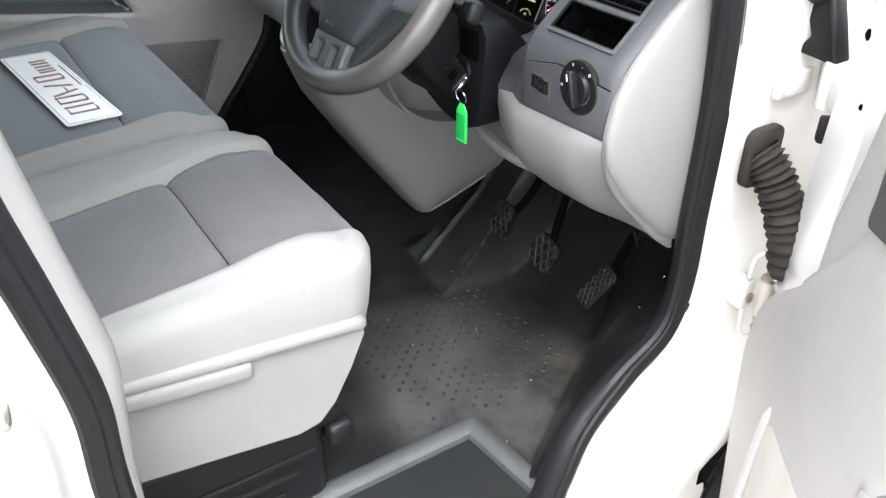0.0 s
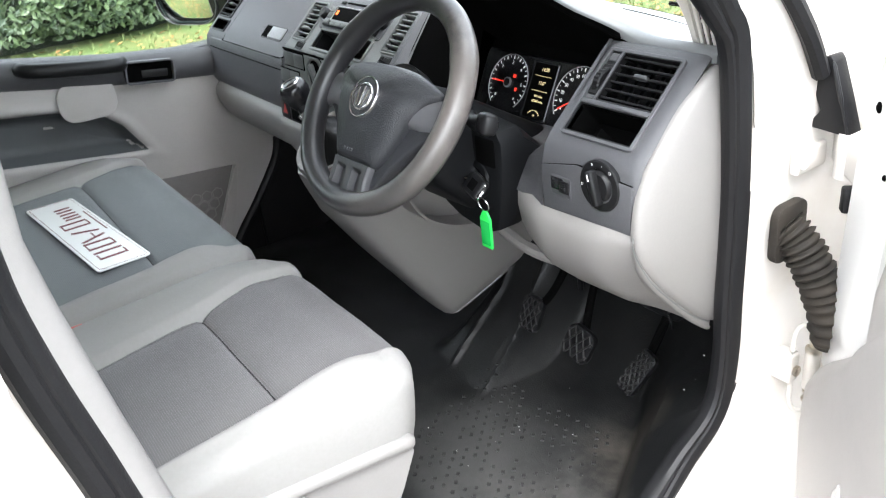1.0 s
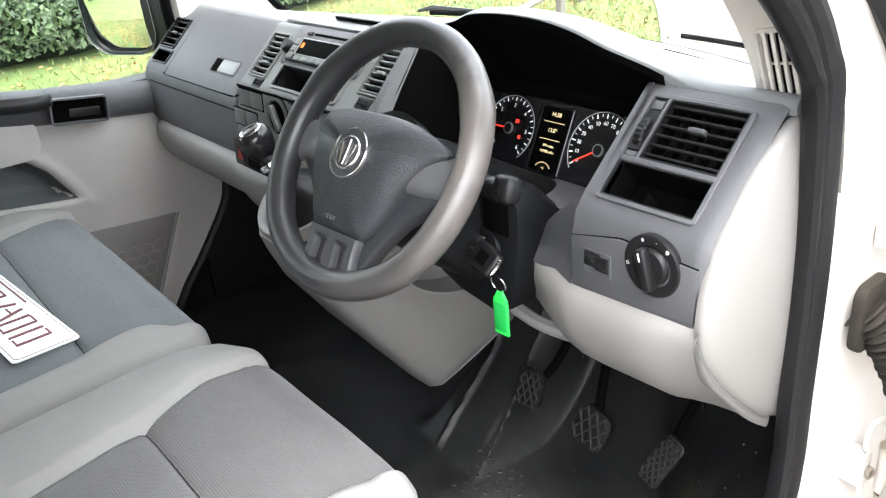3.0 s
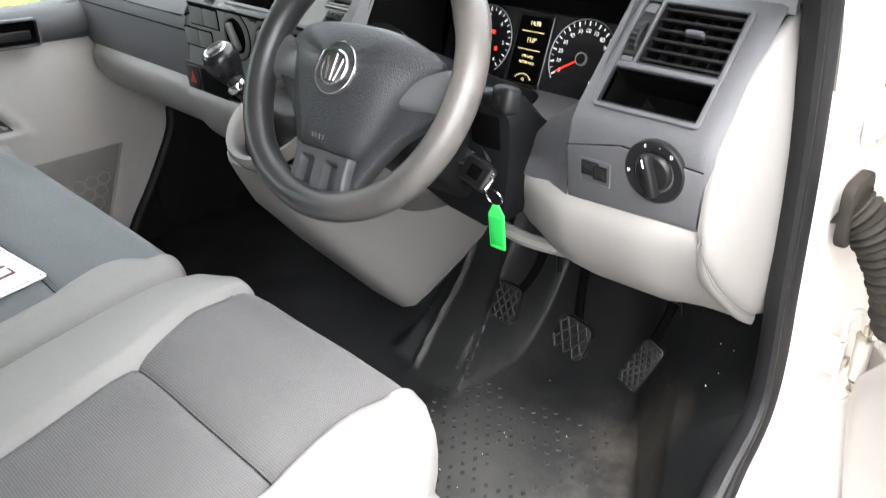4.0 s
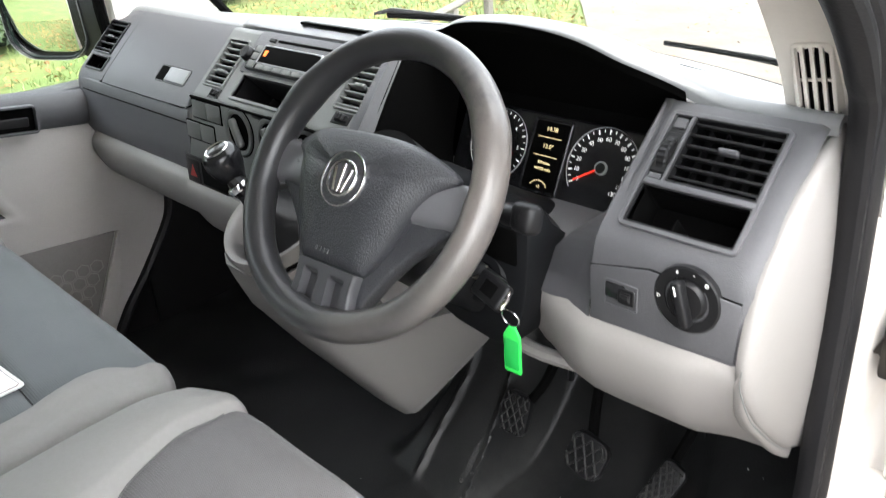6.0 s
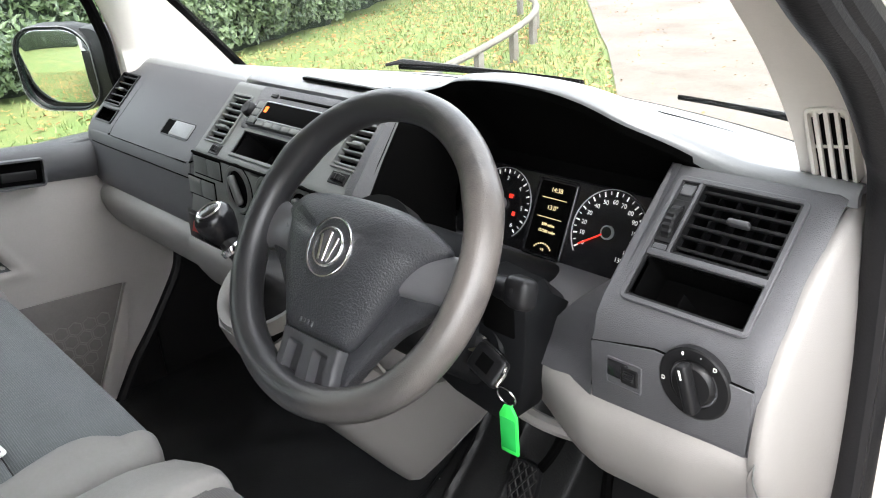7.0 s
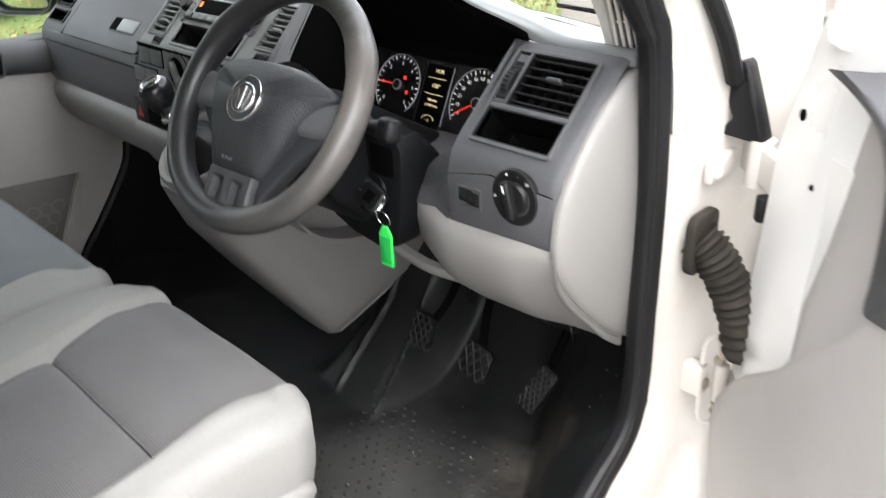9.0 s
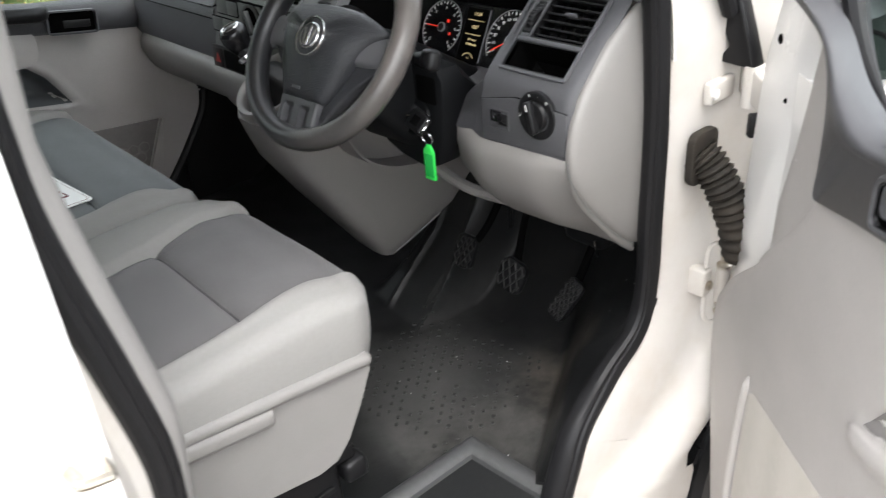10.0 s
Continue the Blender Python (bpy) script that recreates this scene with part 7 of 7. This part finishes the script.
# wipers resting on the screen
wp = thing("wiper", (0.4, 1.42, 1.34), "black windscreen wiper parked at the screen's foot", "wiper")
part("blade", tube([(x, 1.425 - 0.36 * x * x, 1.366 + 0.018 * smooth(0.1, 0.7, x)) for x in [0.34 + 0.036 * i for i in range(13)]], 0.003, 6, flat=1.6), VOID, wp)
part("arm", tube([(0.42, 1.40, 1.366), (0.54, 1.35, 1.376), (0.72, 1.26, 1.382)], 0.004, 6), BLACK, wp)
wp2 = thing("wiper", (-0.3, 1.42, 1.34), "black windscreen wiper parked at the screen's foot", "wiper")
part("blade", tube([(x, 1.43 - 0.36 * x * x, 1.364) for x in [-0.40 + 0.05 * i for i in range(11)]], 0.004, 6, flat=1.8), VOID, wp2)
part("arm", tube([(-0.44, 1.365, 1.366), (-0.40, 1.385, 1.374), (-0.34, 1.40, 1.372), (-0.1, 1.43, 1.366)], [0.004, 0.007, 0.005, 0.004], 6), BLACK, wp2)


# ---------------------------------------------------------------- outside
def leafmat(name, a, b, rough=0.6):
    """Foliage whose tone changes from leaf to leaf."""
    m = bpy.data.materials.new(name)
    m.use_nodes = True
    n, l = m.node_tree.nodes, m.node_tree.links
    p = n["Principled BSDF"]
    geo = n.new("ShaderNodeNewGeometry")
    ramp = n.new("ShaderNodeValToRGB")
    ramp.color_ramp.elements[0].color, ramp.color_ramp.elements[1].color = (*a, 1), (*b, 1)
    l.new(geo.outputs["Random Per Island"], ramp.inputs["Fac"])
    l.new(ramp.outputs["Color"], p.inputs["Base Color"])
    p.inputs["Roughness"].default_value = rough
    return m


LEAF = leafmat("hedge_leaf", (0.016, 0.036, 0.013), (0.085, 0.125, 0.052), 0.5)
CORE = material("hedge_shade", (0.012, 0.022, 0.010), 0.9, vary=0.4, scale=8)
TURF = material("turf", (0.0756, 0.1116, 0.02592), 0.9, vary=0.5, scale=30, bump=0.8, bump_scale=120, stain=0.7, stain_scale=1.3, stain_color=(0.1728, 0.144, 0.054))
BLADE = leafmat("grass_blade", (0.050, 0.090, 0.018), (0.165, 0.195, 0.065), 0.7)
LITTER = leafmat("fallen_leaf", (0.13, 0.055, 0.018), (0.36, 0.21, 0.07), 0.8)
ROADM = material("wet_gravel_road", (0.105, 0.091, 0.076), 0.7, vary=0.45, scale=28, bump=0.6, bump_scale=160, stain=0.6, stain_scale=0.9, stain_color=(0.070, 0.053, 0.038), rough_vary=0.2, spec=0.3)
WOOD = material("weathered_rail", (0.115, 0.105, 0.09), 0.85, vary=0.3, scale=25, bump=0.4, stain=0.4, stain_color=(0.17, 0.165, 0.15))

# the verge's edge as x over y
EDGE = [(-40, 3.5), (-5, -0.8), (0, -1.5), (4, -2.0), (6.05, -3.06), (7.42, -4.17), (8.96, -5.47), (11.33, -7.47), (20, -15), (60, -52)]


def edge_x(y):
    return interp(y, EDGE)


gx = sorted([-160, -80, -45, -30] + [-22 + 1.0 * i for i in range(28)] + [8, 14, 25, 45, 80, 160])
gy = sorted([-160, -80, -40, -20] + [-12 + 1.0 * i for i in range(36)] + [28, 36, 50, 80, 160, 300])
ground_bm = grid([[Vector((x, y, 0.02 * noise.noise((x * 0.5, y * 0.5, 1)))) for y in gy] for x in gx])
ground = tagged(part("ground", ground_bm, TURF), "green verge of short grass strewn with fallen leaves", "ground", kind="structure")
ry = [-60 + 1.0 * i for i in range(121)]
road_rows = []
for k in (0.0, 0.02, 0.25, 0.5, 0.75, 1.0):
    road_rows.append([Vector((edge_x(y) + 0.12 * noise.noise((y * 1.7, 3, 0)) * (1 - k) + 24 * k, y, (0.03 if k == 0 else 0.045))) for y in ry])
tagged(part("road", grid(road_rows), ROADM), "pale wet gravel track with muddy edges", "road", kind="structure")

rng = random.Random(11)


def quads(count, spot, size, mat, name, bend=0.25):
    """Many small leaves as one sheet of loose folded quads."""
    verts, faces = [], []
    for _ in range(count):
        got = spot()
        if got is None:
            continue
        p, nrm, s = got
        s *= size * rng.uniform(0.6, 1.35)
        a = nrm.orthogonal().normalized()
        a.rotate(Matrix.Rotation(rng.uniform(0, 6.28), 3, nrm))
        b = nrm.cross(a)
        k = len(verts)
        lift = nrm * s * bend
        verts += [p - a * s, p - b * s * 0.5 + lift * 0.6, p + a * s, p + b * s * 0.5 + lift * 0.6]
        faces += [(k, k + 1, k + 2), (k, k + 2, k + 3)]
    me = bpy.data.meshes.new(name)
    me.from_pydata([tuple(v) for v in verts], [], faces)
    me.materials.append(mat)
    return me


# hedge along the far side of the verge
HEDGE = spline([(3, -17, 0), (-3, -15, 0), (-7, -11, 0), (-8.8, -5, 0), (-9.2, 0, 0), (-9.1, 3, 0), (-9.4, 5.8, 0), (-10.2, 7.6, 0), (-11.8, 10.7, 0), (-16, 17, 0), (-26, 28, 0)], 10)


def hedge_point(u, h):
    i = min(int(u * (len(HEDGE) - 1)), len(HEDGE) - 2)
    k = u * (len(HEDGE) - 1) - i
    p = HEDGE[i].lerp(HEDGE[i + 1], k)
    d = (HEDGE[i + 1] - HEDGE[i]).normalized()
    out = Vector((d.y, -d.x, 0))
    swell = 0.55 * noise.noise((p.y * 0.7, h * 0.9, 2)) + 0.28 * noise.noise((p.y * 2.3, h * 2.4, 5)) + 0.25 * math.sin(min(h, 3.2) * 0.9)
    return p + out * swell + Vector((0, 0, h)), out


hedge = thing("hedge", (-9.9, 3, 0), "tall dense clipped green hedge with glossy leaves", "hedge")
# dark sheet behind the leaves stands in for the hedge's inner shade
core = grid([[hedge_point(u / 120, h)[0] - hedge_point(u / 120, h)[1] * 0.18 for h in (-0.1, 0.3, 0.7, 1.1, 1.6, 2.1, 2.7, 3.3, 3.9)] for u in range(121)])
part("shade_core", core, CORE, hedge)


def hedge_spot():
    u, h = rng.uniform(0.0, 0.93), rng.uniform(0.02, 1.0) ** 0.9 * 3.9
    p, out = hedge_point(u, h)
    nrm = (out + Vector((rng.gauss(0, 0.6), rng.gauss(0, 0.6), rng.gauss(0.35, 0.5)))).normalized()
    return p + out * rng.uniform(-0.16, 0.14), nrm, 1.0


lv = new("leaves", quads(95000, hedge_spot, 0.048, LEAF, "leaves"))
lv.parent, lv.matrix_parent_inverse = hedge, hedge.matrix_basis.inverted()
lv["kind"] = "stuff"


def verge_spot(far=1.0):
    def at():
        y = rng.uniform(-3, 16)
        x0 = edge_x(y)
        x = x0 - 0.05 - abs(rng.gauss(0, 4.2)) * far
        i = min(range(len(HEDGE)), key=lambda j: abs(HEDGE[j].y - y))
        if x < HEDGE[i].x + 0.2:
            return None
        return Vector((x, y, 0.02)), Vector((rng.gauss(0, 0.25), rng.gauss(0, 0.25), 1)).normalized(), 1.0
    return at


tagged(new("fallen_leaves", quads(10500, verge_spot(), 0.040, LITTER, "fallen_leaves")), "brown and yellow leaves lying on the grass", "leaves", kind="stuff")
bv, bf = [], []
spot = verge_spot(0.9)
for _ in range(26000):
    got = spot()
    if got is None:
        continue
    p = got[0]
    h, w, a = rng.uniform(0.03, 0.09), 0.008, rng.uniform(0, 6.28)
    t = Vector((math.cos(a), math.sin(a), 0))
    k = len(bv)
    bv += [p - t * w, p + t * w, p + Vector((rng.gauss(0, 0.03), rng.gauss(0, 0.03), h))]
    bf.append((k, k + 1, k + 2))
me = bpy.data.meshes.new("grass")
me.from_pydata([tuple(v) for v in bv], [], bf)
me.materials.append(BLADE)
tagged(new("grass", me), "short green blades of the verge", "grass", kind="stuff")


def stones():
    y = rng.uniform(-1, 12)
    return Vector((edge_x(y) + abs(rng.gauss(0.1, 1.6)), y, 0.05)), Vector((rng.gauss(0, 0.3), rng.gauss(0, 0.3), 1)).normalized(), 1.0


tagged(new("road_litter", quads(350, stones, 0.022, LITTER, "road_litter")), "scattered leaf fragments on the track", "leaves", kind="stuff")

# low post-and-rail fence
fence = thing("fence", (-5.3, 6.0, 0), "low weathered timber knee-rail fence curving along the verge", "fence")
POSTS = [(-3.85, 3.95), (-4.25, 4.95), (-4.62, 5.85), (-5.18, 6.98), (-5.80, 8.02), (-6.6, 9.0), (-7.7, 9.9)]
for x, y in POSTS:
    part("post", box(-0.04, 0.04, -0.04, 0.04, -0.1, 0.34, 0.01, 2, Matrix.Translation((x, y, 0))), WOOD, fence)
part("rail", tube(spline([(x, y, 0.36) for x, y in POSTS], 6), 0.042, 8, flat=0.85), WOOD, fence)
